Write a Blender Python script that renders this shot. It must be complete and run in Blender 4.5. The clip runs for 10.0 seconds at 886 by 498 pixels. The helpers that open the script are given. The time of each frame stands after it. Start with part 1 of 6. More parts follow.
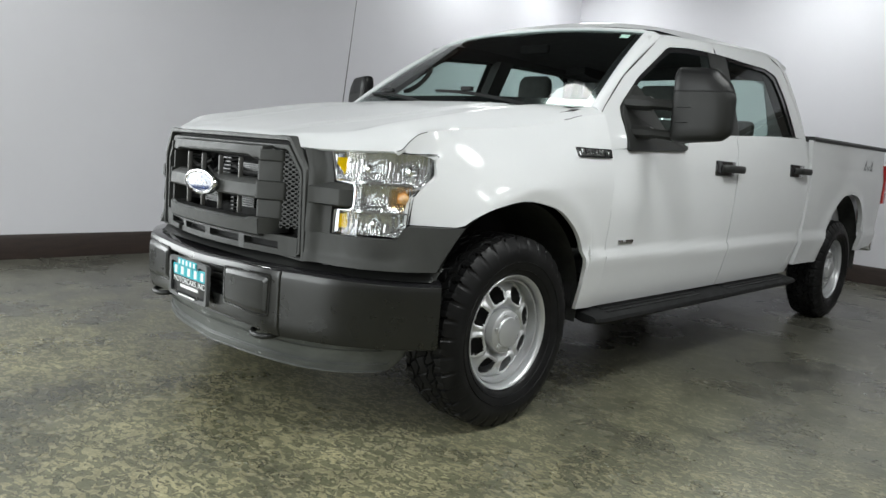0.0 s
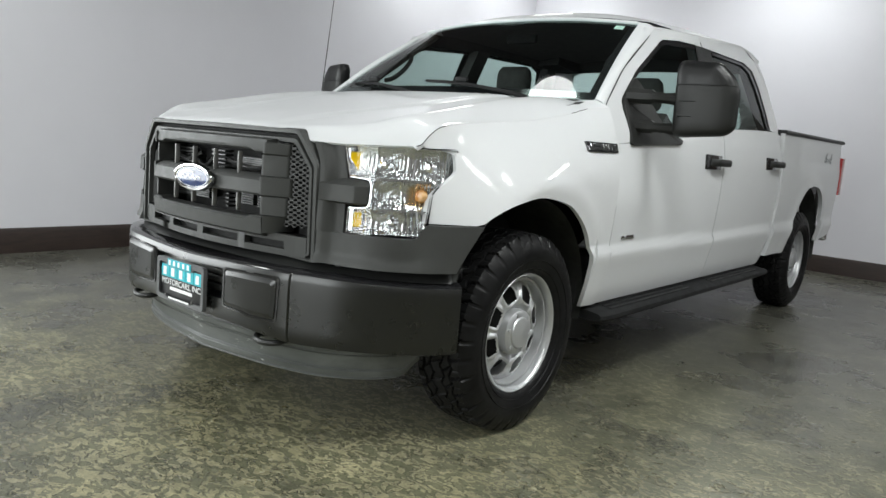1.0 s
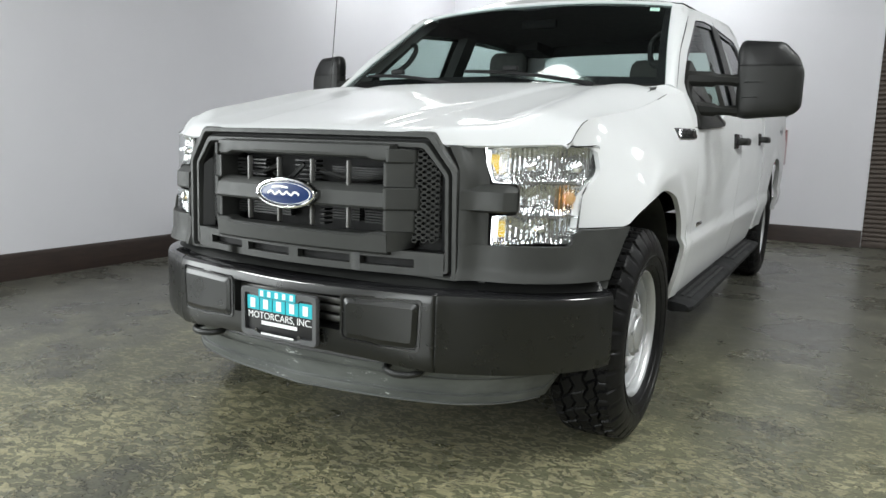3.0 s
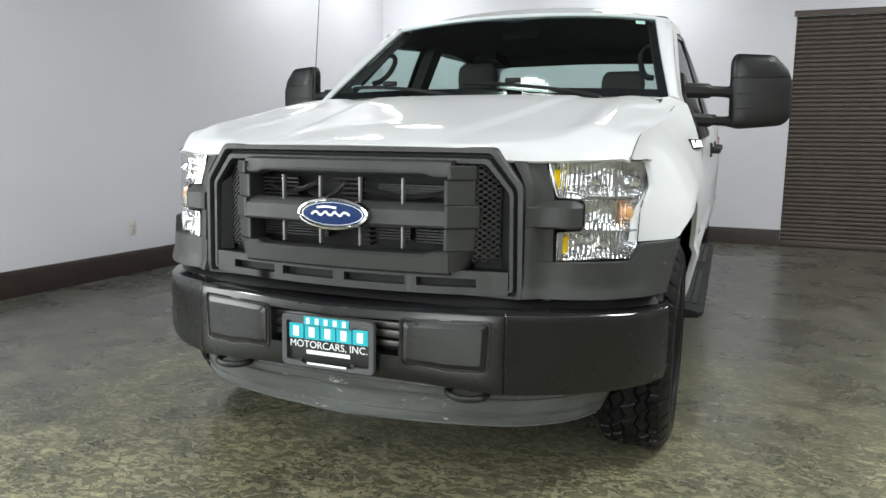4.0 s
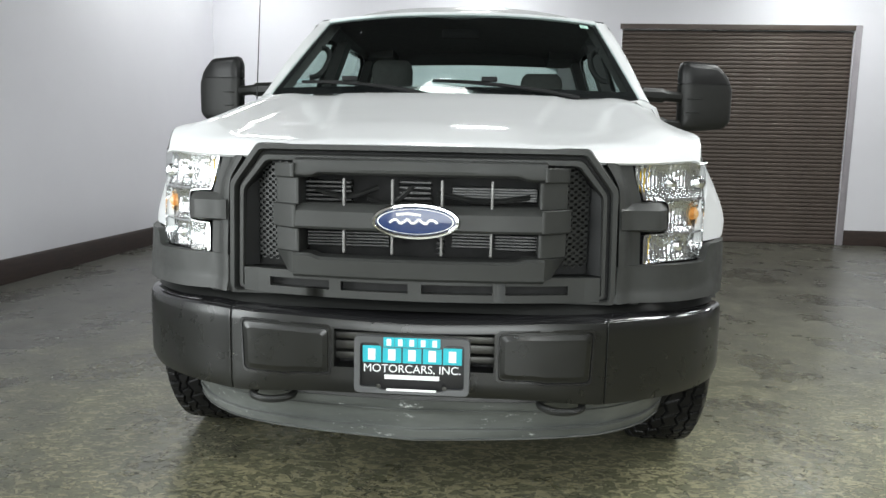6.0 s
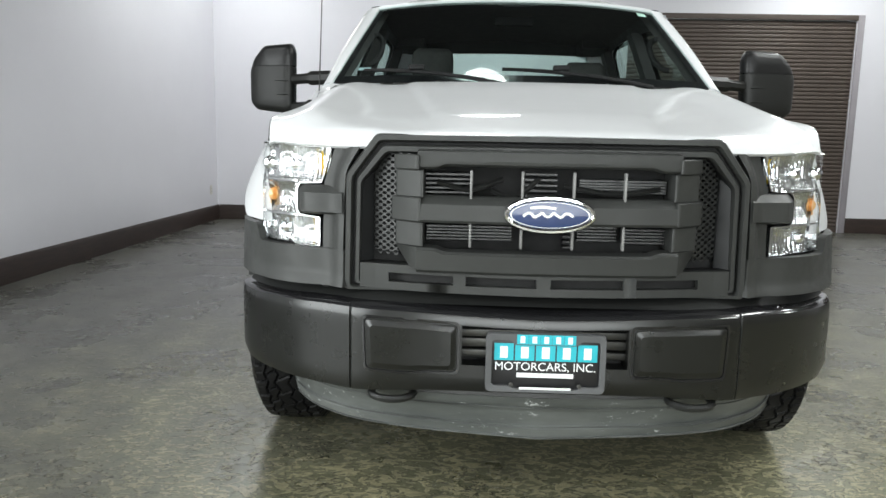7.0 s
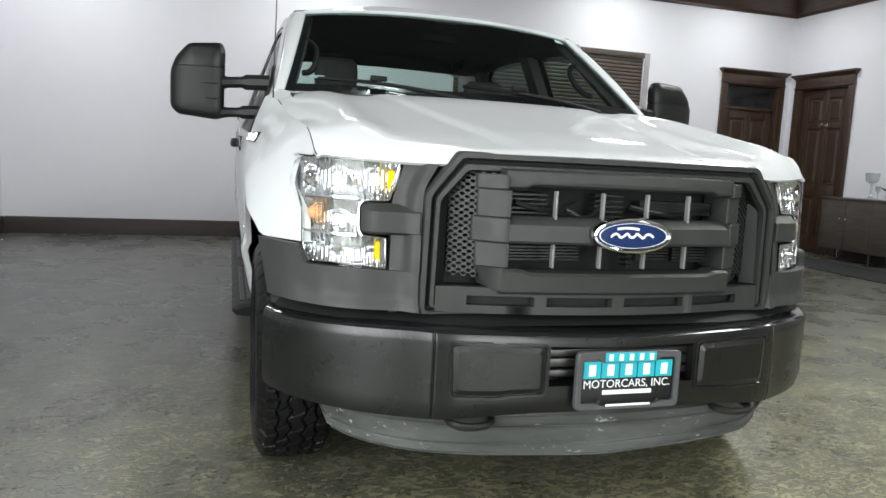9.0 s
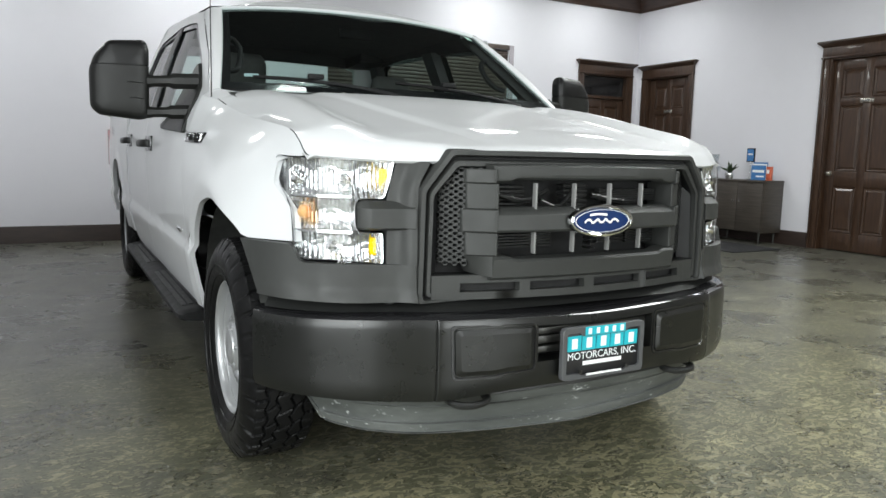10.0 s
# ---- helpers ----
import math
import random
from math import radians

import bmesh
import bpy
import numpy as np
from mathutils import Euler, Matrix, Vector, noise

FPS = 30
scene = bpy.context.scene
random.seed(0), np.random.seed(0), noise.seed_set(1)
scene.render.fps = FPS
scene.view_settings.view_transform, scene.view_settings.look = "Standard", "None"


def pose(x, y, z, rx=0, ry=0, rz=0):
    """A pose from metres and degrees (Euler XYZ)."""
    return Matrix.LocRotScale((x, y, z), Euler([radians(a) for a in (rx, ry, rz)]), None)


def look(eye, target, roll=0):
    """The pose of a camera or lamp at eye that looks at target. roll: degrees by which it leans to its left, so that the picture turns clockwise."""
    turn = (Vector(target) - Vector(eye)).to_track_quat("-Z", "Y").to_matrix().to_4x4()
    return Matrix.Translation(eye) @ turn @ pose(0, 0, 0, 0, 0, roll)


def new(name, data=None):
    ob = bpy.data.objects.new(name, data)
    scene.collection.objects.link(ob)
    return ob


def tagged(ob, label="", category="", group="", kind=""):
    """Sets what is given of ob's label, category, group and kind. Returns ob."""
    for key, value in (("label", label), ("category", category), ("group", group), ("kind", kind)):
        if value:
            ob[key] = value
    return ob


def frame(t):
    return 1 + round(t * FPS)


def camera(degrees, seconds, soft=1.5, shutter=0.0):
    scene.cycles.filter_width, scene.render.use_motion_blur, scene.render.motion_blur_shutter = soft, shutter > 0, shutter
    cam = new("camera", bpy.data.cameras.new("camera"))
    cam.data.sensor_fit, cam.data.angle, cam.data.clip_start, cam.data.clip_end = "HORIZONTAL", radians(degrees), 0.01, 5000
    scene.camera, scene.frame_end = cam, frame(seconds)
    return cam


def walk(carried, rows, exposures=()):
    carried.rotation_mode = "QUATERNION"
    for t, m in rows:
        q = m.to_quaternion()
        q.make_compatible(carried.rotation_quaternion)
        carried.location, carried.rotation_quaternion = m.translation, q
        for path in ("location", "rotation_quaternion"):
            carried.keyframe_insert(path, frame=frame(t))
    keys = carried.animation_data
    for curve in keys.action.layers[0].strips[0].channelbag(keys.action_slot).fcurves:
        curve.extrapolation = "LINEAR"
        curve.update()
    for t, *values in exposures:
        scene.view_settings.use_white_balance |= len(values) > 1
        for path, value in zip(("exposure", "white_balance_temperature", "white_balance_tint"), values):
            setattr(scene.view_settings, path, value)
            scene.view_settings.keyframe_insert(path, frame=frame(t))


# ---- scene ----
cam = camera(63.3, 10.0)
PATH = [
    (0, (2.661, -2.183, 1.073), (1.279, -0.763, 0.804), 4.4),
    (0.5, (2.53, -2.221, 1.072), (1.22, -0.737, 0.793), 4.8),
    (1, (2.372, -2.283, 1.074), (1.123, -0.747, 0.786), 4.7),
    (1.5, (2.183, -2.369, 1.072), (0.994, -0.789, 0.777), 4.2),
    (2, (1.991, -2.428, 1.056), (0.845, -0.816, 0.758), 3.2),
    (2.5, (1.778, -2.494, 1.062), (0.707, -0.833, 0.754), 2.3),
    (4, (1.087, -2.712, 1.082), (0.366, -0.868, 0.804), 0.9),
    (4.5, (0.875, -2.74, 1.093), (0.282, -0.85, 0.812), 0.9),
    (5, (0.672, -2.752, 1.092), (0.243, -0.819, 0.812), 1.0),
    (5.2, (0.587, -2.764, 1.072), (0.229, -0.814, 0.809), 1.1),
    (6.3, (0.074, -2.754, 1.074), (-0.026, -0.776, 0.798), 1.2),
    (6.5, (-0.015, -2.754, 1.077), (-0.099, -0.776, 0.793), 1.2),
    (7, (-0.212, -2.717, 1.07), (-0.281, -0.741, 0.772), 1.1),
    (7.5, (-0.452, -2.673, 1.075), (-0.43, -0.696, 0.772), 1.4),
    (8, (-0.662, -2.64, 1.08), (-0.519, -0.666, 0.792), 2.1),
    (8.5, (-0.843, -2.601, 1.072), (-0.536, -0.643, 0.807), 2.9),
    (9, (-1.046, -2.548, 1.061), (-0.476, -0.647, 0.815), 2.9),
    (9.5, (-1.257, -2.514, 1.067), (-0.447, -0.702, 0.82), 2.1),
    (10, (-1.446, -2.513, 1.068), (-0.503, -0.768, 0.809), 1.3),
]
walk(cam, [(t, look(eye, target, roll)) for t, eye, target, roll in PATH], [(0, -0.16), (1.5, -0.06), (3, 0.04), (5, 0.06), (7, 0.06), (8.5, 0.0), (10, -0.06)])

# ---- world and light ----
world = bpy.data.worlds.new("showroom_world")
scene.world = world
world.use_nodes = True
world.node_tree.nodes["Background"].inputs[0].default_value = (0.75, 0.8, 0.9, 1)
world.node_tree.nodes["Background"].inputs[1].default_value = 0.02
scene.view_settings.exposure = 0.0
LAMP = 29.0
FILL_POWER = 360.0

# room limits
X0, X1, Y0, Y1, CEIL = -3.50, 7.00, -6.2, 6.58, 3.70


# ---- materials ----
def shader(name):
    m = bpy.data.materials.new(name)
    m.use_nodes = True
    nt = m.node_tree
    return m, nt, nt.nodes["Principled BSDF"]


def noise_node(nt, scale, detail=4.0, rough=0.55, stretch=(1, 1, 1), coord="Object"):
    tc = nt.nodes.new("ShaderNodeTexCoord")
    mp = nt.nodes.new("ShaderNodeMapping")
    mp.inputs["Scale"].default_value = stretch
    tx = nt.nodes.new("ShaderNodeTexNoise")
    tx.inputs["Scale"].default_value = scale
    tx.inputs["Detail"].default_value = detail
    tx.inputs["Roughness"].default_value = rough
    nt.links.new(tc.outputs[coord], mp.inputs[0])
    nt.links.new(mp.outputs[0], tx.inputs["Vector"])
    return tx


def ramp(nt, src, stops):
    r = nt.nodes.new("ShaderNodeValToRGB")
    e = r.color_ramp.elements
    while len(e) < len(stops):
        e.new(0.5)
    for k, (p, c) in enumerate(stops):
        e[k].position = p
        e[k].color = c if len(c) == 4 else (*c, 1)
    nt.links.new(src, r.inputs[0])
    return r


def grey(v):
    return (v, v, v, 1)


def plain(name, color, rough=0.5, metal=0.0, coat=0.0, vary=0.08, scale=6.0, bump=0.0, bscale=300.0, spec=0.5, rvary=0.08, stretch=(1, 1, 1)):
    """A surface with a soft change of tone, uneven gloss and a fine relief."""
    m, nt, b = shader(name)
    n = noise_node(nt, scale, 5, 0.6, stretch)
    lo = tuple(max(0.0, c * (1 - vary)) for c in color)
    hi = tuple(min(1.0, c * (1 + vary)) for c in color)
    r = ramp(nt, n.outputs["Fac"], [(0.3, lo), (0.7, hi)])
    nt.links.new(r.outputs[0], b.inputs["Base Color"])
    n2 = noise_node(nt, scale * 3.7, 4, 0.6, stretch)
    rr = ramp(nt, n2.outputs["Fac"], [(0.3, grey(max(0.02, rough - rvary))), (0.7, grey(min(1, rough + rvary)))])
    nt.links.new(rr.outputs[0], b.inputs["Roughness"])
    b.inputs["Metallic"].default_value = metal
    b.inputs["Coat Weight"].default_value = coat
    b.inputs["Coat Roughness"].default_value = 0.04
    b.inputs["Specular IOR Level"].default_value = spec
    if bump:
        n3 = noise_node(nt, bscale, 3, 0.5, stretch)
        bp = nt.nodes.new("ShaderNodeBump")
        bp.inputs["Strength"].default_value = bump
        bp.inputs["Distance"].default_value = 0.002
        nt.links.new(n3.outputs["Fac"], bp.inputs["Height"])
        nt.links.new(bp.outputs[0], b.inputs["Normal"])
    return m


def glass(name, tint, gloss=1.0, rough=0.0):
    """Thin clear pane: tinted see-through with a mirror film that grows towards grazing angles."""
    m, nt, b = shader(name)
    nt.nodes.remove(b)
    t = nt.nodes.new("ShaderNodeBsdfTransparent")
    t.inputs[0].default_value = (*tint, 1)
    g = nt.nodes.new("ShaderNodeBsdfGlossy")
    g.inputs["Roughness"].default_value = rough
    f = nt.nodes.new("ShaderNodeLayerWeight")
    f.inputs[0].default_value = 0.5
    p = nt.nodes.new("ShaderNodeMath")
    p.operation = "POWER"
    p.inputs[1].default_value = 5.0
    k = nt.nodes.new("ShaderNodeMath")
    k.operation = "MULTIPLY_ADD"
    k.inputs[1].default_value = 0.9 * gloss
    k.inputs[2].default_value = 0.05 * gloss
    mx = nt.nodes.new("ShaderNodeMixShader")
    nt.links.new(f.outputs["Facing"], p.inputs[0])
    nt.links.new(p.outputs[0], k.inputs[0])
    nt.links.new(k.outputs[0], mx.inputs[0])
    nt.links.new(t.outputs[0], mx.inputs[1])
    nt.links.new(g.outputs[0], mx.inputs[2])
    nt.links.new(mx.outputs[0], nt.nodes["Material Output"].inputs[0])
    return m


def glow(name, color, strength):
    m, nt, b = shader(name)
    b.inputs["Base Color"].default_value = (*color, 1)
    b.inputs["Emission Color"].default_value = (*color, 1)
    b.inputs["Emission Strength"].default_value = strength
    return m


def floor_material():
    """Trowelled, sealed decorative concrete: grey, with drifts of tan chips at the front of the room, dark outlines and scuffs."""
    m, nt, b = shader("sealed_concrete")
    L = nt.links.new

    def maths(op, a, b, c=None):
        n = nt.nodes.new("ShaderNodeMath")
        n.operation = op
        for k, v in enumerate((a, b, c)):
            if v is None:
                continue
            if isinstance(v, (int, float)):
                n.inputs[k].default_value = v
            else:
                L(v, n.inputs[k])
        return n.outputs[0]

    def blend(fac, a, b, kind="MIX"):
        n = nt.nodes.new("ShaderNodeMix")
        n.data_type, n.blend_type = "RGBA", kind
        for v, key in ((fac, "Factor"), (a, "A"), (b, "B")):
            if isinstance(v, (int, float)):
                n.inputs[key].default_value = v
            else:
                L(v, n.inputs[key])
        return n.outputs["Result"]
    big = noise_node(nt, 0.85, 4, 0.6)
    blot = noise_node(nt, 1.7, 5, 0.62)
    mid = noise_node(nt, 5.0, 6, 0.62)
    fine = noise_node(nt, 85.0, 4, 0.6)
    flake = noise_node(nt, 30.0, 5, 0.55, (0.75, 1.2, 1))
    flake.inputs["Distortion"].default_value = 1.3
    scuff = noise_node(nt, 9.0, 6, 0.66, (0.8, 1.3, 1))
    scuff.inputs["Distortion"].default_value = 2.2
    tc = nt.nodes.new("ShaderNodeTexCoord")
    xyz = nt.nodes.new("ShaderNodeSeparateXYZ")
    L(tc.outputs["Object"], xyz.inputs[0])
    fall = nt.nodes.new("ShaderNodeMapRange")
    fall.inputs["From Min"].default_value, fall.inputs["From Max"].default_value = 2.2, -0.9
    L(xyz.outputs["Y"], fall.inputs["Value"])
    drift = ramp(nt, big.outputs["Fac"], [(0.33, grey(0.30)), (0.42, grey(0.7)), (0.52, grey(1.0))]).outputs[0]
    west = nt.nodes.new("ShaderNodeMapRange")
    west.inputs["From Min"].default_value, west.inputs["From Max"].default_value = -2.3, -1.2
    L(maths("MULTIPLY_ADD", maths("SUBTRACT", mid.outputs["Fac"], 0.5), 1.6, xyz.outputs["X"]), west.inputs["Value"])
    near = maths("MULTIPLY", maths("MULTIPLY_ADD", fall.outputs[0], 0.78, 0.22), maths("MULTIPLY_ADD", west.outputs[0], 0.78, 0.22))
    zone = maths("MULTIPLY", drift, near)
    level = maths("ADD", flake.outputs["Fac"], maths("MULTIPLY", maths("SUBTRACT", zone, 0.90), 0.12))
    chip = ramp(nt, level, [(0.500, grey(0)), (0.522, grey(1))]).outputs[0]
    rim = ramp(nt, level, [(0.455, grey(1.0)), (0.478, grey(0.80)), (0.494, grey(0.16)), (0.506, grey(0.20)), (0.516, grey(1.05)), (0.535, grey(1.25)), (0.60, grey(0.95))]).outputs[0]
    base = ramp(nt, mid.outputs["Fac"], [(0.28, (0.056, 0.056, 0.050)), (0.50, (0.087, 0.086, 0.076)), (0.72, (0.127, 0.124, 0.105))]).outputs[0]
    dull = ramp(nt, mid.outputs["Fac"], [(0.28, (0.084, 0.082, 0.072)), (0.50, (0.117, 0.114, 0.098)), (0.72, (0.158, 0.152, 0.127))]).outputs[0]
    tan = ramp(nt, mid.outputs["Fac"], [(0.28, (0.176, 0.166, 0.104)), (0.50, (0.250, 0.232, 0.140)), (0.72, (0.335, 0.306, 0.180))]).outputs[0]
    olive = ramp(nt, mid.outputs["Fac"], [(0.28, (0.092, 0.093, 0.058)), (0.50, (0.132, 0.132, 0.080)), (0.72, (0.178, 0.173, 0.106))]).outputs[0]
    body = blend(chip, blend(zone, base, olive), blend(zone, dull, tan))
    body = blend(1.0, body, ramp(nt, blot.outputs["Fac"], [(0.34, grey(0.76)), (0.50, grey(1.0)), (0.66, grey(1.20))]).outputs[0], "MULTIPLY")
    body = blend(maths("MULTIPLY_ADD", zone, 0.45, 0.5), body, rim, "MULTIPLY")
    body = blend(0.8, body, ramp(nt, scuff.outputs["Fac"], [(0.455, grey(1.0)), (0.485, grey(0.52)), (0.505, grey(1.0))]).outputs[0], "MULTIPLY")
    body = blend(1.0, body, ramp(nt, fine.outputs["Fac"], [(0.30, grey(0.78)), (0.5, grey(1.0)), (0.72, grey(1.12))]).outputs[0], "MULTIPLY")
    L(body, b.inputs["Base Color"])
    L(ramp(nt, blot.outputs["Fac"], [(0.3, grey(0.22)), (0.7, grey(0.36))]).outputs[0], b.inputs["Roughness"])
    b.inputs["Specular IOR Level"].default_value = 0.5
    bp = nt.nodes.new("ShaderNodeBump")
    bp.inputs["Strength"].default_value = 0.9
    bp.inputs["Distance"].default_value = 0.0030
    L(maths("MULTIPLY_ADD", mid.outputs["Fac"], 0.8, chip), bp.inputs["Height"])
    L(bp.outputs[0], b.inputs["Normal"])
    return m


def wood(name, dark, light, rough=0.35, grain=(14, 14, 1.2), coat=0.25):
    m, nt, b = shader(name)
    n = noise_node(nt, 3.0, 6, 0.65, grain)
    r = ramp(nt, n.outputs["Fac"], [(0.28, dark), (0.72, light)])
    nt.links.new(r.outputs[0], b.inputs["Base Color"])
    b.inputs["Roughness"].default_value = rough
    b.inputs["Coat Weight"].default_value = coat
    bp = nt.nodes.new("ShaderNodeBump")
    bp.inputs["Strength"].default_value = 0.12
    bp.inputs["Distance"].default_value = 0.002
    nt.links.new(n.outputs["Fac"], bp.inputs["Height"])
    nt.links.new(bp.outputs[0], b.inputs["Normal"])
    return m


def scuffed_plastic():
    """Grey flexible plastic with long rubbed streaks and white scrapes towards its ends."""
    m, nt, b = shader("scuffed_grey_plastic")
    streak = noise_node(nt, 7.0, 5, 0.6, (0.35, 1, 1.6))
    scrape = noise_node(nt, 42.0, 5, 0.7, (0.55, 1, 1.3))
    where = noise_node(nt, 5.5, 2, 0.5)
    tone = ramp(nt, streak.outputs["Fac"], [(0.30, (0.050, 0.054, 0.052)), (0.50, (0.082, 0.088, 0.084)), (0.70, (0.125, 0.132, 0.126))])
    spot = nt.nodes.new("ShaderNodeMath")
    spot.operation = "MULTIPLY"
    nt.links.new(ramp(nt, scrape.outputs["Fac"], [(0.60, grey(0)), (0.66, grey(1))]).outputs[0], spot.inputs[0])
    nt.links.new(ramp(nt, where.outputs["Fac"], [(0.50, grey(0)), (0.60, grey(0.9))]).outputs[0], spot.inputs[1])
    mix = nt.nodes.new("ShaderNodeMix")
    mix.data_type = "RGBA"
    nt.links.new(spot.outputs[0], mix.inputs["Factor"])
    nt.links.new(tone.outputs[0], mix.inputs["A"])
    mix.inputs["B"].default_value = (0.52, 0.54, 0.53, 1)
    nt.links.new(mix.outputs["Result"], b.inputs["Base Color"])
    b.inputs["Roughness"].default_value = 0.40
    bp = nt.nodes.new("ShaderNodeBump")
    bp.inputs["Strength"].default_value, bp.inputs["Distance"].default_value = 0.3, 0.002
    nt.links.new(scrape.outputs["Fac"], bp.inputs["Height"])
    nt.links.new(bp.outputs[0], b.inputs["Normal"])
    return m


M_PAINT = plain("white_car_paint", (0.585, 0.595, 0.605), 0.5, spec=0.25, coat=0.5, vary=0.01, scale=2, rvary=0.04)
M_BLACK = plain("moulded_black_plastic", (0.0135, 0.0141, 0.0135), 0.44, spec=0.38, vary=0.06, scale=9, bump=0.12, bscale=420, rvary=0.03)
M_GRILLE = plain("charcoal_grille_plastic", (0.033, 0.0343, 0.0326), 0.50, spec=0.36, vary=0.12, scale=7, bump=0.08, bscale=500)
M_GLOSS = plain("gloss_black_trim", (0.012, 0.012, 0.013), 0.14, vary=0.2, coat=0.3)
M_BUMPER = plain("black_painted_bumper", (0.0085, 0.0090, 0.0083), 0.29, spec=0.50, vary=0.06, scale=3, rvary=0.03, coat=0.06)
M_DAM = scuffed_plastic()
M_RUBBER = plain("tyre_rubber", (0.0080, 0.0080, 0.0082), 0.36, spec=0.14, vary=0.4, scale=14, bump=0.12, bscale=120)
M_STEEL = plain("silver_painted_steel_wheel", (0.50, 0.51, 0.52), 0.33, metal=0.6, vary=0.03, scale=12, rvary=0.02)
M_CHROME = plain("chrome", (0.83, 0.84, 0.85), 0.07, metal=1.0, vary=0.03, rvary=0.03)
M_REFL = plain("headlight_reflector", (0.55, 0.56, 0.56), 0.15, metal=0.9, vary=0.03, rvary=0.04)
M_DARK = plain("underbody_black", (0.010, 0.010, 0.010), 0.8, vary=0.3)
M_LINER = plain("wheel_well_liner", (0.020, 0.021, 0.019), 0.75, vary=0.5, scale=10)
M_ALU = plain("dull_aluminium", (0.075, 0.075, 0.07), 0.40, metal=0.8, vary=0.15)
M_RAD = plain("radiator_fins", (0.016, 0.0165, 0.016), 0.35, spec=0.6, vary=0.5, scale=20, metal=0.3)
M_AMBER = plain("amber_lens", (0.62, 0.36, 0.14), 0.25, vary=0.1, coat=0.6)
M_YELLOW = plain("yellow_reflector", (1.0, 0.64, 0.0), 0.6, spec=0.05, vary=0.06)
M_RED = plain("red_lamp_lens", (0.45, 0.02, 0.02), 0.15, vary=0.1, coat=0.6)
M_BLUE = plain("blue_badge_enamel", (0.010, 0.028, 0.105), 0.18, vary=0.15, coat=0.25)
M_WHITE = plain("white_print", (0.85, 0.86, 0.86), 0.4, vary=0.02)
M_TEAL = plain("teal_print", (0.02, 0.42, 0.50), 0.35, vary=0.06)
M_PLATE = plain("black_plate_print", (0.012, 0.012, 0.013), 0.4, vary=0.1)
M_DECAL = plain("grey_decal", (0.13, 0.135, 0.14), 0.35, vary=0.1)
M_CLOTH = plain("grey_seat_cloth", (0.045, 0.045, 0.043), 0.9, vary=0.15, scale=30, bump=0.3, bscale=500)
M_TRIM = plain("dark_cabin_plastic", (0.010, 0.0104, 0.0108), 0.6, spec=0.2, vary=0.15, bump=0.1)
# next three: the cabin's shade is put into these near black colours
M_TRIM2 = plain("shaded_cabin_plastic", (0.012, 0.0125, 0.012), 0.6, vary=0.1)
M_INNER = plain("shaded_mirror_trim", (0.004, 0.0042, 0.0044), 0.8, spec=0.1, vary=0.1)
M_HEADLINER = plain("shaded_headliner", (0.016, 0.016, 0.016), 0.95, vary=0.08)
M_GLASS = glass("tinted_windscreen", (0.74, 0.85, 0.82), 0.9)
M_SIDEGLASS = glass("tinted_side_glass", (0.70, 0.81, 0.78), 0.9)
M_LENS = glass("clear_lamp_cover", (0.97, 0.98, 0.98), 0.7)
M_CLEAR = glass("clear_tableware_glass", (0.9, 0.92, 0.93), 2.0)
M_FLOOR = floor_material()
M_WALL = plain("white_painted_plaster", (0.705, 0.70, 0.74), 0.75, vary=0.025, scale=0.8, bump=0.12, bscale=90)
# unseen walls, toned down so the black bumper reflects little light
M_UNSEEN = plain("dull_unseen_wall", (0.20, 0.185, 0.17), 0.7, vary=0.06, scale=0.9)
M_CEILING = plain("dark_ceiling", (0.055, 0.050, 0.048), 0.8, vary=0.04, scale=1.2)
M_BASE = wood("dark_stained_baseboard", (0.016, 0.010, 0.008), (0.040, 0.024, 0.018), 0.5, (2, 2, 14), 0.0)
M_WOOD = wood("walnut_stained_wood", (0.016, 0.008, 0.005), (0.066, 0.034, 0.018), 0.38)
M_CROWN = wood("dark_crown_wood", (0.018, 0.009, 0.006), (0.060, 0.028, 0.016), 0.4, (2, 2, 14))
M_SHUTTER = plain("bronze_painted_steel", (0.078, 0.060, 0.050), 0.5, vary=0.12, scale=2.5, metal=0.1)
M_JAMB = plain("grey_painted_jamb", (0.30, 0.28, 0.30), 0.5, vary=0.08)
M_CABINET = wood("weathered_grey_brown_veneer", (0.028, 0.023, 0.018), (0.066, 0.055, 0.044), 0.5, (1.2, 1.2, 16))
M_MAT = plain("black_floor_mat", (0.014, 0.014, 0.015), 0.9, vary=0.3, scale=40, bump=0.4, bscale=300)
M_OUTLET = plain("ivory_plastic", (0.62, 0.60, 0.55), 0.4, vary=0.03)
M_SLOT = plain("dark_slot", (0.02, 0.02, 0.02), 0.6)
M_BRASS = plain("satin_nickel", (0.55, 0.52, 0.46), 0.25, metal=1.0)
M_BLUEPRINT = plain("blue_printed_card", (0.05, 0.18, 0.42), 0.4, vary=0.25, scale=30)
M_ORANGE = plain("orange_printed_card", (0.55, 0.12, 0.06), 0.4, vary=0.2, scale=30)
M_LEAF = plain("dark_green_leaf", (0.035, 0.06, 0.025), 0.5, vary=0.3, scale=30)
M_LAMP = glow("lamp_diffuser", (0.965, 1.0, 0.985), LAMP)
M_LAMPSOFT = glow("dim_lamp_diffuser", (0.965, 1.0, 0.985), 0.48 * LAMP)


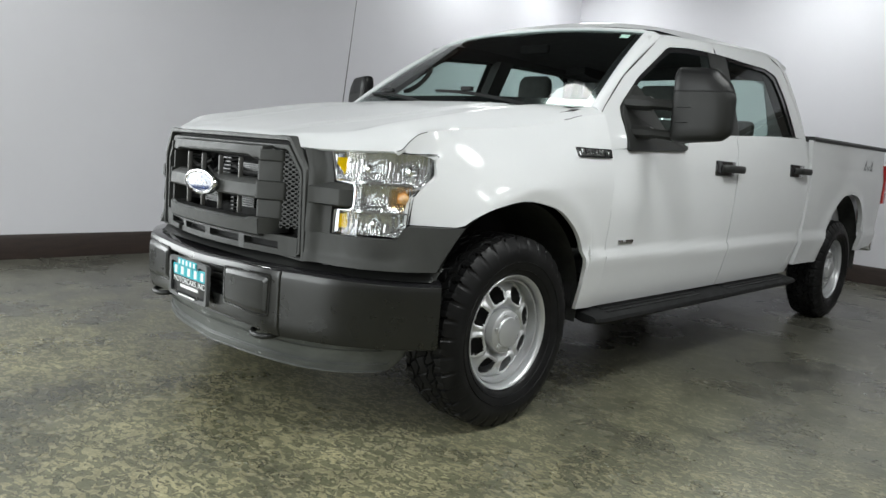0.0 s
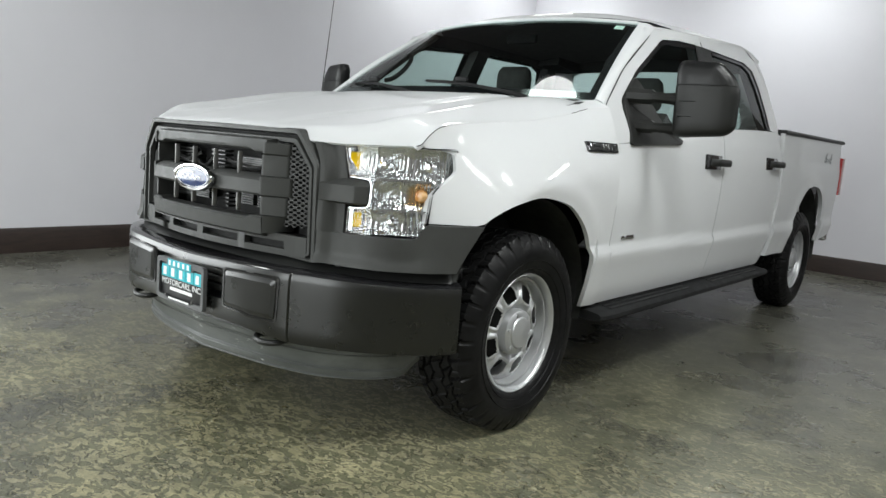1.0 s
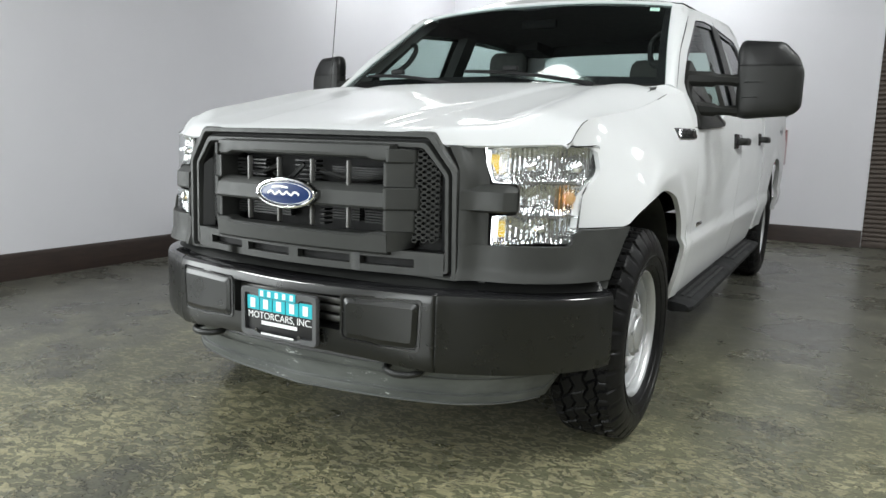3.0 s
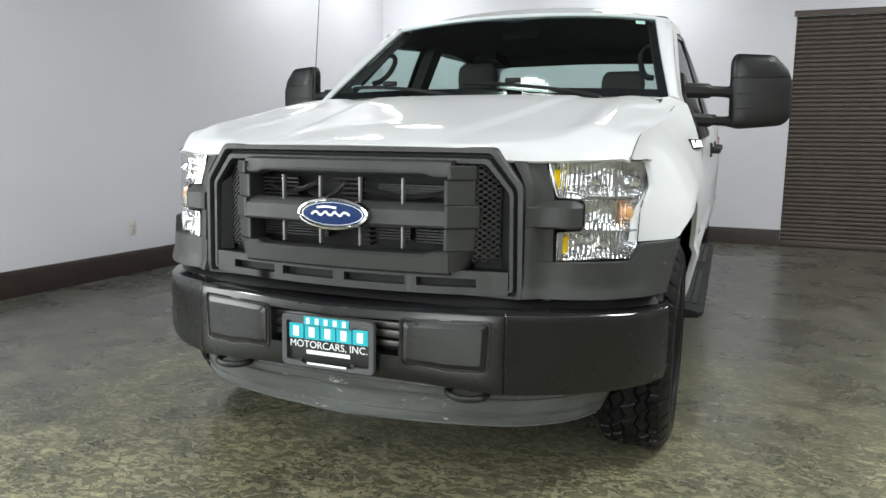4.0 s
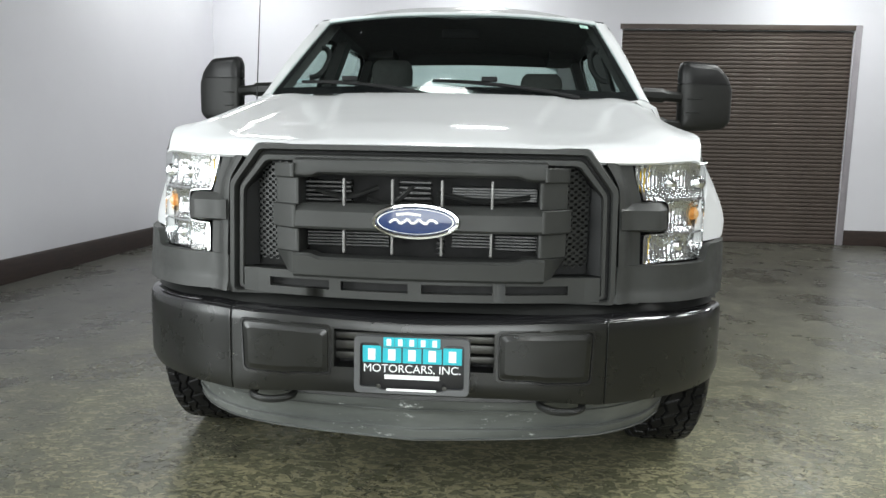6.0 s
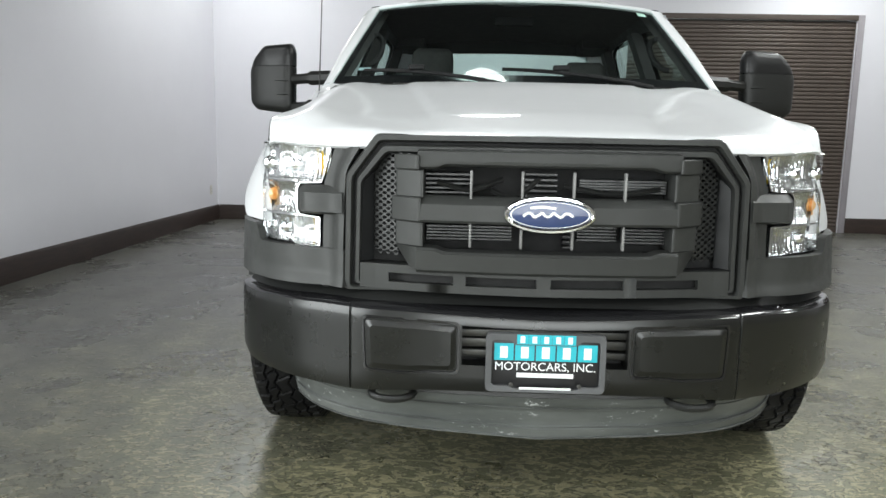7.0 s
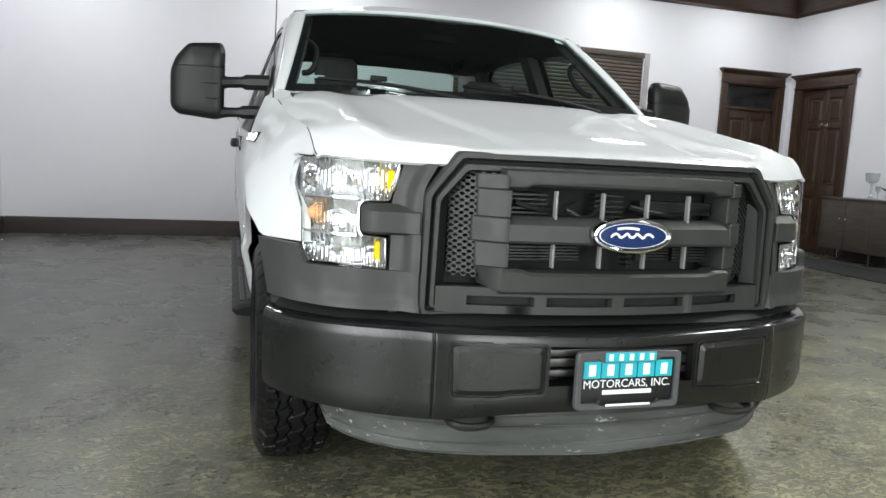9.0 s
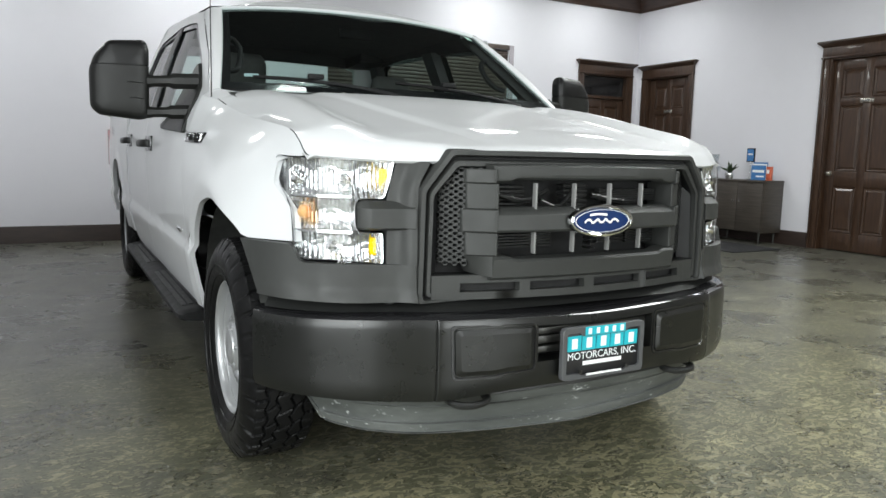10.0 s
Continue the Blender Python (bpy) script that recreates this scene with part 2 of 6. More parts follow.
# ---- mesh helpers ----
def part(name, bm, material, parent=None, label="", angle=35, loc=None):
    """Link a bmesh as one mesh object under a thing or a part."""
    me = bpy.data.meshes.new(name)
    bmesh.ops.recalc_face_normals(bm, faces=bm.faces[:])
    bm.to_mesh(me)
    bm.free()
    me.materials.append(material)
    for p in me.polygons:
        p.use_smooth = True
    me.set_sharp_from_angle(angle=radians(angle))
    ob = new(name, me)
    if parent is not None:
        ob.parent = parent
    if loc is not None:
        ob.location = loc
    if label:
        ob["label"] = label
    return ob


def share(name, ob, parent, m=None, label=""):
    """Another object on the mesh of ob."""
    o = new(name, ob.data)
    o.parent = parent
    if m is not None:
        o.matrix_basis = m
    if label:
        o["label"] = label
    return o


def empty(name, label, category, loc=(0, 0, 0), group="", kind=""):
    ob = new(name)
    ob.location = loc
    ob.empty_display_size = 0.1
    return tagged(ob, label, category, group, kind)


def box(bm, x0, x1, y0, y1, z0, z1, bevel=0.0, seg=2):
    ret = bmesh.ops.create_cube(bm, size=1.0)
    vs = ret["verts"]
    for v in vs:
        v.co = Vector(((x0 + x1) / 2 + v.co.x * abs(x1 - x0), (y0 + y1) / 2 + v.co.y * abs(y1 - y0), (z0 + z1) / 2 + v.co.z * abs(z1 - z0)))
    if bevel:
        es = list({e for v in vs for e in v.link_edges})
        bmesh.ops.bevel(bm, geom=es, offset=bevel, segments=seg, profile=0.5, affect="EDGES")


def boxed(*a, **k):
    bm = bmesh.new()
    box(bm, *a, **k)
    return bm


def loft(bm, rings, closed=True, caps=True):
    """Skin a row of equal rings of points."""
    vr = [[bm.verts.new(p) for p in r] for r in rings]
    n = len(vr[0])
    for a, b in zip(vr, vr[1:]):
        for i in range(n if closed else n - 1):
            j = (i + 1) % n
            bm.faces.new((a[i], a[j], b[j], b[i]))
    if caps and closed:
        bm.faces.new(vr[0][::-1])
        bm.faces.new(vr[-1])
    return vr


def turned(bm, profile, centre=(0, 0, 0), axis="z", seg=24, start=0.0, sweep=2 * math.pi):
    """Turn a profile of (radius, height) round an axis."""
    full = sweep > 6.28
    rings = []
    for r, h in profile:
        ring = []
        for k in range(seg if full else seg + 1):
            a = start + sweep * k / seg
            c, s = r * math.cos(a), r * math.sin(a)
            p = {"z": (c, s, h), "x": (h, c, s), "y": (c, h, s)}[axis]
            ring.append(Vector(centre) + Vector(p))
        rings.append(ring)
    loft(bm, rings, closed=full, caps=False)


def tube(bm, pts, r, seg=8, caps=True):
    pts = [Vector(p) for p in pts]
    rings = []
    up = Vector((0.13, 0.21, 0.97))
    for k, p in enumerate(pts):
        d = (pts[min(k + 1, len(pts) - 1)] - pts[max(k - 1, 0)]).normalized()
        a = d.cross(up).normalized()
        b = d.cross(a).normalized()
        rk = r[k] if isinstance(r, (list, tuple)) else r
        rings.append([p + rk * (math.cos(2 * math.pi * i / seg) * a + math.sin(2 * math.pi * i / seg) * b) for i in range(seg)])
    loft(bm, rings, True, caps)


def bent(pts, n):
    """n points along a smooth line through pts."""
    pts = [Vector(p) for p in pts]
    out = []
    m = len(pts) - 1
    for k in range(n):
        u = k / (n - 1) * m
        i = min(int(u), m - 1)
        t = u - i
        p0, p1, p2, p3 = pts[max(i - 1, 0)], pts[i], pts[i + 1], pts[min(i + 2, m)]
        out.append(0.5 * ((2 * p1) + (p2 - p0) * t + (2 * p0 - 5 * p1 + 4 * p2 - p3) * t * t + (3 * p1 - p0 - 3 * p2 + p3) * t ** 3))
    return out


def curve(x, pts):
    """Smooth value at x through rising (x, y) pairs, without overshoot."""
    if x <= pts[0][0]:
        return pts[0][1]
    if x >= pts[-1][0]:
        return pts[-1][1]
    i = max(k for k in range(len(pts) - 1) if pts[k][0] <= x)
    h = [b[0] - a[0] for a, b in zip(pts, pts[1:])]
    d = [(b[1] - a[1]) / w for (a, b), w in zip(zip(pts, pts[1:]), h)]

    def slope(k):
        if k == 0:
            return d[0]
        if k == len(pts) - 1:
            return d[-1]
        return 0.0 if d[k - 1] * d[k] <= 0 else 2 * d[k - 1] * d[k] / (d[k - 1] + d[k])

    t = (x - pts[i][0]) / h[i]
    m0, m1 = slope(i) * h[i], slope(i + 1) * h[i]
    return (2 * t ** 3 - 3 * t * t + 1) * pts[i][1] + (t ** 3 - 2 * t * t + t) * m0 + (3 * t * t - 2 * t ** 3) * pts[i + 1][1] + (t ** 3 - t * t) * m1


def ease(a, b, x):
    t = min(1.0, max(0.0, (x - a) / (b - a)))
    return t * t * (3 - 2 * t)


def steps(a, b, n):
    return [a + (b - a) * k / (n - 1) for k in range(n)]


def sheet(bm, f, us, vs, lip=0.0, inward=None):
    """A surface f(u, v), with a lip of that depth turned inward round its edge."""
    g = [[Vector(f(u, v)) for v in vs] for u in us]
    vg = [[bm.verts.new(p) for p in row] for row in g]
    for i in range(len(us) - 1):
        for j in range(len(vs) - 1):
            q = (vg[i][j], vg[i + 1][j], vg[i + 1][j + 1], vg[i][j + 1])
            if len({tuple(round(c, 6) for c in w.co) for w in q}) == 4:
                bm.faces.new(q)
    if lip:
        n, m = len(us), len(vs)
        border = [(i, 0) for i in range(n)] + [(n - 1, j) for j in range(1, m)] + [(i, m - 1) for i in range(n - 2, -1, -1)] + [(0, j) for j in range(m - 2, 0, -1)]
        a = [bm.verts.new(g[i][j]) for i, j in border]
        b = [bm.verts.new(g[i][j] + lip * Vector(inward(g[i][j]))) for i, j in border]
        for k in range(len(border)):
            l = (k + 1) % len(border)
            if (a[k].co - a[l].co).length > 1e-6:
                bm.faces.new((a[k], a[l], b[l], b[k]))


def ring_strip(bm, inner, outer, place):
    """Quads between two rows of (u, v) points, mapped to space by place."""
    rows = [[bm.verts.new(place(*(Vector(a).lerp(Vector(b), w)))) for a, b in zip(inner, outer)] for w in (0, 0.33, 0.67, 1)]
    for r, s in zip(rows, rows[1:]):
        for i in range(len(r) - 1):
            bm.faces.new((r[i], r[i + 1], s[i + 1], s[i]))


def along(pts, n):
    """n points spaced evenly along the polyline pts, 2D."""
    pts = [Vector(p) for p in pts]
    seg = [(b - a).length for a, b in zip(pts, pts[1:])]
    total = sum(seg)
    out = []
    for k in range(n):
        d = total * k / (n - 1)
        i = 0
        while i < len(seg) - 1 and d > seg[i]:
            d -= seg[i]
            i += 1
        out.append(pts[i].lerp(pts[i + 1], min(1.0, d / seg[i]) if seg[i] else 0))
    return out


def rounded(pts, r, n=4):
    """A closed 2D polygon with its corners rounded."""
    out = []
    m = len(pts)
    for k in range(m):
        p, a, b = Vector(pts[k]), Vector(pts[k - 1]), Vector(pts[(k + 1) % m])
        rr = min(r, 0.45 * (a - p).length, 0.45 * (b - p).length)
        s, e = p + (a - p).normalized() * rr, p + (b - p).normalized() * rr
        for i in range(n + 1):
            t = i / n
            out.append((1 - t) ** 2 * s + 2 * t * (1 - t) * p + t * t * e)
    return out


def slab(bm, loop, place, depth0, depth1, bevel=0.0):
    """A closed 2D loop as a solid between two depths; place(u, v, depth) -> point. bevel rounds the rim at depth1."""
    c = sum((Vector(p) for p in loop), Vector((0, 0))) / len(loop)
    rings = [[place(p[0], p[1], depth0) for p in loop]]
    if bevel:
        sign = 1 if depth1 > depth0 else -1
        rings.append([place(p[0], p[1], depth1 - sign * bevel) for p in loop])

        def shrink(p, w):
            d = Vector(p) - c
            return c + d * max(0.0, 1 - w / max(d.length, 1e-6))
        rings.append([place(*shrink(p, bevel * 0.3), depth1 - sign * bevel * 0.3) for p in loop])
        rings.append([place(*shrink(p, bevel), depth1) for p in loop])
    else:
        rings.append([place(p[0], p[1], depth1) for p in loop])
    loft(bm, rings, True, True)


def text_mesh(name, body, size, m, material, parent, label=""):
    cu = bpy.data.curves.new(name, "FONT")
    cu.body, cu.size, cu.align_x, cu.align_y, cu.extrude = body, size, "CENTER", "CENTER", 0.0004
    tmp = bpy.data.objects.new(name, cu)
    me = bpy.data.meshes.new_from_object(tmp)
    bpy.data.objects.remove(tmp)
    me.materials.append(material)
    ob = new(name, me)
    ob.parent = parent
    ob.matrix_basis = m
    if label:
        ob["label"] = label
    return ob


# ---- the room ----
def wall_box(name, x0, x1, y0, y1, z0, z1, holes=(), axis="x", material=M_WALL):
    """A wall of a given thickness with rectangular openings (a0, a1, z0, z1) along its length."""
    bm = bmesh.new()
    lo, hi = (x0, x1) if axis == "x" else (y0, y1)
    cuts = sorted({lo, hi, *[h[0] for h in holes], *[h[1] for h in holes]})
    for a, b in zip(cuts, cuts[1:]):
        mid = (a + b) / 2
        spans, z = [], z0
        for h in sorted([h for h in holes if h[0] < mid < h[1]], key=lambda h: h[2]):
            if h[2] > z:
                spans.append((z, h[2]))
            z = h[3]
        spans.append((z, z1))
        for c, d in spans:
            if axis == "x":
                box(bm, a, b, y0, y1, c, d)
            else:
                box(bm, x0, x1, a, b, c, d)
    bmesh.ops.remove_doubles(bm, verts=bm.verts[:], dist=0.0005)
    return tagged(part(name, bm, material), kind="structure")


TH = 0.16
GATE = (1.715, 4.49, 0.0, 2.615)
DOOR_A = (5.885, 6.785, 0.0, 2.39)
DOOR_B = (5.46, 6.33, 0.0, 2.35)
DOOR_C = (2.27, 3.21, 0.0, 2.35)

tagged(part("floor", boxed(X0 - TH, X1 + TH, Y0 - TH, Y1 + TH, -0.12, 0.0), M_FLOOR), "trowelled olive grey sealed concrete floor with tan flakes", "floor", kind="structure")
SPLIT = 1.2
# window added out of view to light the nose from the west
FILL_WEST = [(-4.6, -1.5, 0.25, 2.95)]
tagged(wall_box("wall_west", X0 - TH, X0, Y0, Y1, 0, CEIL, FILL_WEST, axis="y"), "white painted wall above dark baseboard with an added unseen window", "wall")
tagged(wall_box("wall_north", X0 - TH, X1 + TH, Y1, Y1 + TH, 0, CEIL, [GATE, DOOR_A]), "white painted wall with a roller shutter and a cased door", "wall")
tagged(wall_box("wall_east", X1, X1 + TH, SPLIT, Y1, 0, CEIL, [DOOR_B, DOOR_C], axis="y"), "white painted wall with two panelled wooden doors", "wall")
# unseen stretch of wall, dark only for what the bumper mirrors
tagged(wall_box("wall_southeast", X1, X1 + TH, Y0, SPLIT, 0, CEIL, axis="y", material=M_UNSEEN), "plain brown wall, unseen, kept dull for dark reflections", "wall")
# window added out of view behind the camera as soft front light
FILL_SOUTH = [(-1.4, 1.8, 0.25, 2.95)]
tagged(wall_box("wall_south", X0 - TH, X1 + TH, Y0 - TH, Y0, 0, CEIL, FILL_SOUTH, material=M_UNSEEN), "unseen dull brown wall with a wide added window", "wall")


def fill_window(a, b, c, d, m, power):
    """An added, unseen window in the plane y = 0, its light going towards +y."""
    wn = tagged(new("window_1"), "large unseen window added as a light source", "window", "shop windows", "structure")
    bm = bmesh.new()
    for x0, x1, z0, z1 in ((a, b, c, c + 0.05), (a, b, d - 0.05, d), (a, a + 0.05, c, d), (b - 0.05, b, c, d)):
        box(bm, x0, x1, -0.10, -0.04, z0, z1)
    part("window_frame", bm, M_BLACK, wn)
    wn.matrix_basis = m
    lamp = bpy.data.lights.new("fill_light", "AREA")
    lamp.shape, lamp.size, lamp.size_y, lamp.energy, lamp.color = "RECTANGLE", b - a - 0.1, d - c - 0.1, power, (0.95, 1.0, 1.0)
    lo = new("fill_light", lamp)
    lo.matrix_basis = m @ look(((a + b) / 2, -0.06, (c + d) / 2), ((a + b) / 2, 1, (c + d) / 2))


for a, b, c, d in FILL_SOUTH:
    fill_window(a, b, c, d, pose(0, Y0, 0), 0.60 * FILL_POWER)
for a, b, c, d in FILL_WEST:
    fill_window(-b, -a, c, d, pose(X0, 0, 0, 0, 0, -90), 0.66 * FILL_POWER)
tagged(part("ceiling", boxed(X0 - TH, X1 + TH, Y0 - TH, Y1 + TH, CEIL, CEIL + 0.12), M_CEILING), "dark brown painted ceiling", "ceiling", kind="structure")


def moulding(name, profile, a, b, inward, material, label):
    """A straight moulding from a to b; profile of (out from wall, height)."""
    bm = bmesh.new()
    a, b, n = Vector(a), Vector(b), Vector(inward)
    loft(bm, [[p + n * o + Vector((0, 0, h)) for o, h in profile] for p in (a, b)], True, True)
    return tagged(part(name, bm, material), label, "moulding", kind="structure")


BASE = [(0.0, 0.0), (0.020, 0.0), (0.020, 0.14), (0.016, 0.155), (0.016, 0.172), (0.008, 0.188), (0.0, 0.19)]
LB = "dark stained wooden baseboard along the white wall"
moulding("baseboard", BASE, (X0, Y0, 0), (X0, Y1, 0), (1, 0, 0), M_BASE, LB)
for a, b in ((X0 + 0.021, GATE[0] - 0.003), (GATE[1] + 0.085, DOOR_A[0] - 0.115)):
    moulding("baseboard", BASE, (a, Y1, 0), (b, Y1, 0), (0, -1, 0), M_BASE, LB)
for a, b in ((Y0, DOOR_C[0] - 0.125), (DOOR_C[1] + 0.125, DOOR_B[0] - 0.125)):
    moulding("baseboard", BASE, (X1, a, 0), (X1, b, 0), (-1, 0, 0), M_BASE, LB)
CROWN = [(0.0, -0.30), (0.025, -0.30), (0.03, -0.26), (0.05, -0.24), (0.09, -0.14), (0.16, -0.07), (0.17, -0.05), (0.20, -0.04), (0.20, 0.0), (0.0, 0.0)]
LC = "dark walnut crown moulding under the ceiling"
moulding("crown", CROWN, (X0, Y0, CEIL), (X0, Y1, CEIL), (1, 0, 0), M_CROWN, LC)
moulding("crown", CROWN, (X0, Y1, CEIL), (X1, Y1, CEIL), (0, -1, 0), M_CROWN, LC)
moulding("crown", CROWN, (X1, Y0, CEIL), (X1, Y1, CEIL), (-1, 0, 0), M_CROWN, LC)

# roller shutter in the back wall
shutter = empty("roller_door", "dark bronze corrugated steel roller door, closed, in the white wall", "door", ((GATE[0] + GATE[1]) / 2, Y1 + 0.03, 0), kind="structure")
bm = bmesh.new()
PITCH, gx0, gx1 = 0.0496, GATE[0] + 0.004 - shutter.location.x, GATE[1] - 0.004 - shutter.location.x
SLAT = [(0.0, 0.0), (0.007, 0.005), (0.010, 0.011), (0.010, 0.029), (0.007, 0.037), (0.0, 0.042), (-0.003, 0.046), (0.0, 0.0496)]
loft(bm, [[(x, -o, h) for o, h in SLAT] + [(x, 0.012, 0.0496), (x, 0.012, 0.0)] for x in (gx0, gx1)], True, True)
slat = part("slat", bm, M_SHUTTER, shutter, angle=20)
for k in range(1, 51):
    share("slat", slat, shutter, Matrix.Translation((0, 0, 0.075 + PITCH * k)))
slat.location = (0, 0, 0.075)
part("bottom_bar", boxed(gx0, gx1, -0.022, 0.012, 0.004, 0.074, bevel=0.004), M_SHUTTER, shutter)
part("guide", boxed(GATE[1] + 0.004 - shutter.location.x, GATE[1] + 0.080 - shutter.location.x, -0.05, -0.031, 0.0, 2.68, bevel=0.004), M_JAMB, shutter, "grey steel side jamb")
part("head_trim", boxed(GATE[0] - 0.03 - shutter.location.x, GATE[1] + 0.002 - shutter.location.x, -0.046, -0.031, 2.617, 2.68, bevel=0.003), M_SHUTTER, shutter)


def panel_door(name, label, wide, high, m, top_glass=False, knob=1, sign=True):
    """A cased door, built facing -y with its foot at the origin; the casing stands proud of the wall plane y = 0."""
    d = empty(name, label, "door", kind="structure")
    h = wide / 2
    for s in (-1, 1):
        bm = bmesh.new()
        box(bm, s * (h + 0.0), s * (h + 0.095), -0.028, 0.0, 0, high, bevel=0.006)
        box(bm, s * (h + 0.070), s * (h + 0.100), -0.040, -0.004, 0, high, bevel=0.006)
        box(bm, s * (h - 0.02), s * h, -0.01, 0.12, 0, high)
        part("casing", bm, M_WOOD, d)
    bm = bmesh.new()
    box(bm, -h - 0.10, h + 0.10, -0.034, 0.0, high, high + 0.135, bevel=0.004)
    box(bm, -h - 0.11, h + 0.11, -0.048, 0.0, high - 0.004, high + 0.018, bevel=0.006)
    loft(bm, [[(x * w, -o, z) for x in (-1, 1) for o in ((o0, 0.0) if x < 0 else (0.0, o0))] for w, o0, z in ((h + 0.10, 0.036, high + 0.13), (h + 0.125, 0.06, high + 0.16), (h + 0.15, 0.085, high + 0.178), (h + 0.15, 0.085, high + 0.20))], True, True)
    box(bm, -h, h, -0.01, 0.12, high - 0.02, high)
    part("header", bm, M_WOOD, d)
    leaf_top = high - 0.025
    if top_glass:
        part("transom_pane", boxed(-h + 0.03, h - 0.03, 0.055, 0.062, high - 0.32, high - 0.03), M_GLOSS, d, "dark transom pane")
        part("transom_bar", boxed(-h + 0.02, h - 0.02, 0.02, 0.09, high - 0.37, high - 0.325, bevel=0.005), M_WOOD, d)
        leaf_top = high - 0.375
    bm = bmesh.new()
    box(bm, -h + 0.024, h - 0.024, 0.060, 0.095, 0.012, leaf_top)
    cols = [(-h + 0.024, -h + 0.135), (-0.05, 0.05), (h - 0.135, h - 0.024)]
    for a, b in cols:
        box(bm, a, b, 0.045, 0.062, 0.012, leaf_top, bevel=0.004)
    rails = [(0.012, 0.23), (0.80, 0.98), (leaf_top - 0.55, leaf_top - 0.46), (leaf_top - 0.12, leaf_top)]
    for a, b in rails:
        box(bm, -h + 0.026, h - 0.026, 0.046, 0.062, a, b, bevel=0.004)
    leaf = part("leaf", bm, M_WOOD, d)
    for (a, b), (c, e) in ((x, z) for x in ((-h + 0.135, -0.05), (0.05, h - 0.135)) for z in ((0.23, 0.80), (0.98, leaf_top - 0.55), (leaf_top - 0.46, leaf_top - 0.12))):
        bm = bmesh.new()
        g = 0.03
        loft(bm, [[(a + q, y, c + q), (b - q, y, c + q), (b - q, y, e - q), (a + q, y, e - q)] for q, y in ((0.004, 0.0605), (0.012, 0.052), (g, 0.058), (g + 0.025, 0.048))], True, True)
        part("panel", bm, M_WOOD, leaf, angle=15)
    if knob:
        bm = bmesh.new()
        turned(bm, [(0.0, -0.075), (0.018, -0.073), (0.027, -0.06), (0.024, -0.045), (0.012, -0.035), (0.011, -0.018), (0.032, -0.014), (0.032, -0.004), (0.0, -0.004)], (knob * (h - 0.085), 0.045, 0.95), "y", 16)
        part("doorknob", bm, M_BRASS, leaf)
    if sign:
        part("sign", boxed(-0.085, 0.085, 0.036, 0.0445, leaf_top - 0.525, leaf_top - 0.475, bevel=0.002), M_BRASS, leaf, "small pale name sign")
        part("sign_bar", boxed(-0.06, 0.06, 0.033, 0.0355, leaf_top - 0.507, leaf_top - 0.493), M_DECAL, leaf)
    d.matrix_basis = m
    return d


panel_door("door_1", "dark walnut cased door with a transom in the back wall", 0.90, 2.39, pose((DOOR_A[0] + DOOR_A[1]) / 2, Y1 - 0.001, 0), top_glass=True, sign=False)
panel_door("door_2", "closed dark walnut six panel door with small sign beside the corner", 0.87, 2.35, pose(X1 - 0.001, (DOOR_B[0] + DOOR_B[1]) / 2, 0, 0, 0, -90), knob=-1)
panel_door("door_3", "closed dark walnut six panel door with small sign beside the cabinet", 0.94, 2.35, pose(X1 - 0.001, (DOOR_C[0] + DOOR_C[1]) / 2, 0, 0, 0, -90), knob=-1)
# dark rooms behind the openings
tagged(part("wall_behind", boxed(GATE[0] - 0.3, X1 + 0.4, Y1 + TH + 0.02, Y1 + TH + 0.06, 0, 3.0), M_WALL), "plain wall closing the openings behind", "wall", kind="structure")
tagged(part("wall_behind", boxed(X1 + TH + 0.02, X1 + TH + 0.06, 1.8, 6.9, 0, 3.0), M_WALL), "plain wall closing the openings behind", "wall", kind="structure")


def outlet(m):
    o = empty("wall_outlet", "ivory plastic power outlet on the white wall above the baseboard", "outlet", group="wall outlets")
    part("cover_plate", boxed(-0.036, 0.036, -0.007, 0.0, -0.058, 0.058, bevel=0.003), M_OUTLET, o)
    for z in (-0.02, 0.02):
        part("socket", boxed(-0.017, 0.017, -0.009, -0.006, z - 0.014, z + 0.014, bevel=0.003), M_OUTLET, o)
        for x in (-0.006, 0.006):
            part("slot", boxed(x - 0.0012, x + 0.0012, -0.0096, -0.0088, z - 0.005, z + 0.005), M_SLOT, o)
    o.matrix_basis = m
    return o


outlet(pose(X0 + 0.0005, 1.89, 0.385, 0, 0, 90))
outlet(pose(X0 + 0.0005, 6.33, 0.395, 0, 0, 90))


def ceiling_lamp(x, y, r=0.30, diffuser=M_LAMP):
    """A round flush lamp under the ceiling, out of view."""
    o = empty("ceiling_lamp", "unseen round white flush ceiling lamp, lit", "lamp", (x, y, CEIL), "ceiling lamps")
    bm = bmesh.new()
    turned(bm, [(r + 0.03, -0.001), (r + 0.03, -0.06), (r + 0.015, -0.068), (r, -0.06), (r, -0.03)], seg=32)
    part("rim", bm, M_WHITE, o)
    bm = bmesh.new()
    turned(bm, [(0.0005, -0.062), (r * 0.5, -0.061), (r * 0.9, -0.056), (r - 0.002, -0.045)], seg=32)
    part("diffuser", bm, diffuser, o)
    return o


# few show as reflections; the rest are added and sized as fill light
for y, row in ((-5.3, (-1.0, 1.8, 4.6)), (-3.7, (-2.2, 0.3, 2.8, 5.3)), (-0.9, (-2.75, 2.9, 5.6)), (1.0, (2.9, 5.2)), (2.2, (4.3,)), (4.0, (-2.85,)), (5.6, (-2.7, 0.0, 3.9, 5.8))):
    for x in row:
        ceiling_lamp(x, y, 0.56 if 2 < x < 4 and -2 < y < 2 else 0.22 if abs(x) < 1 and -4 < y < 2 else 0.35 if y > 5 and -1 < x < 4 else 0.31 if x < -2.5 else 0.30)
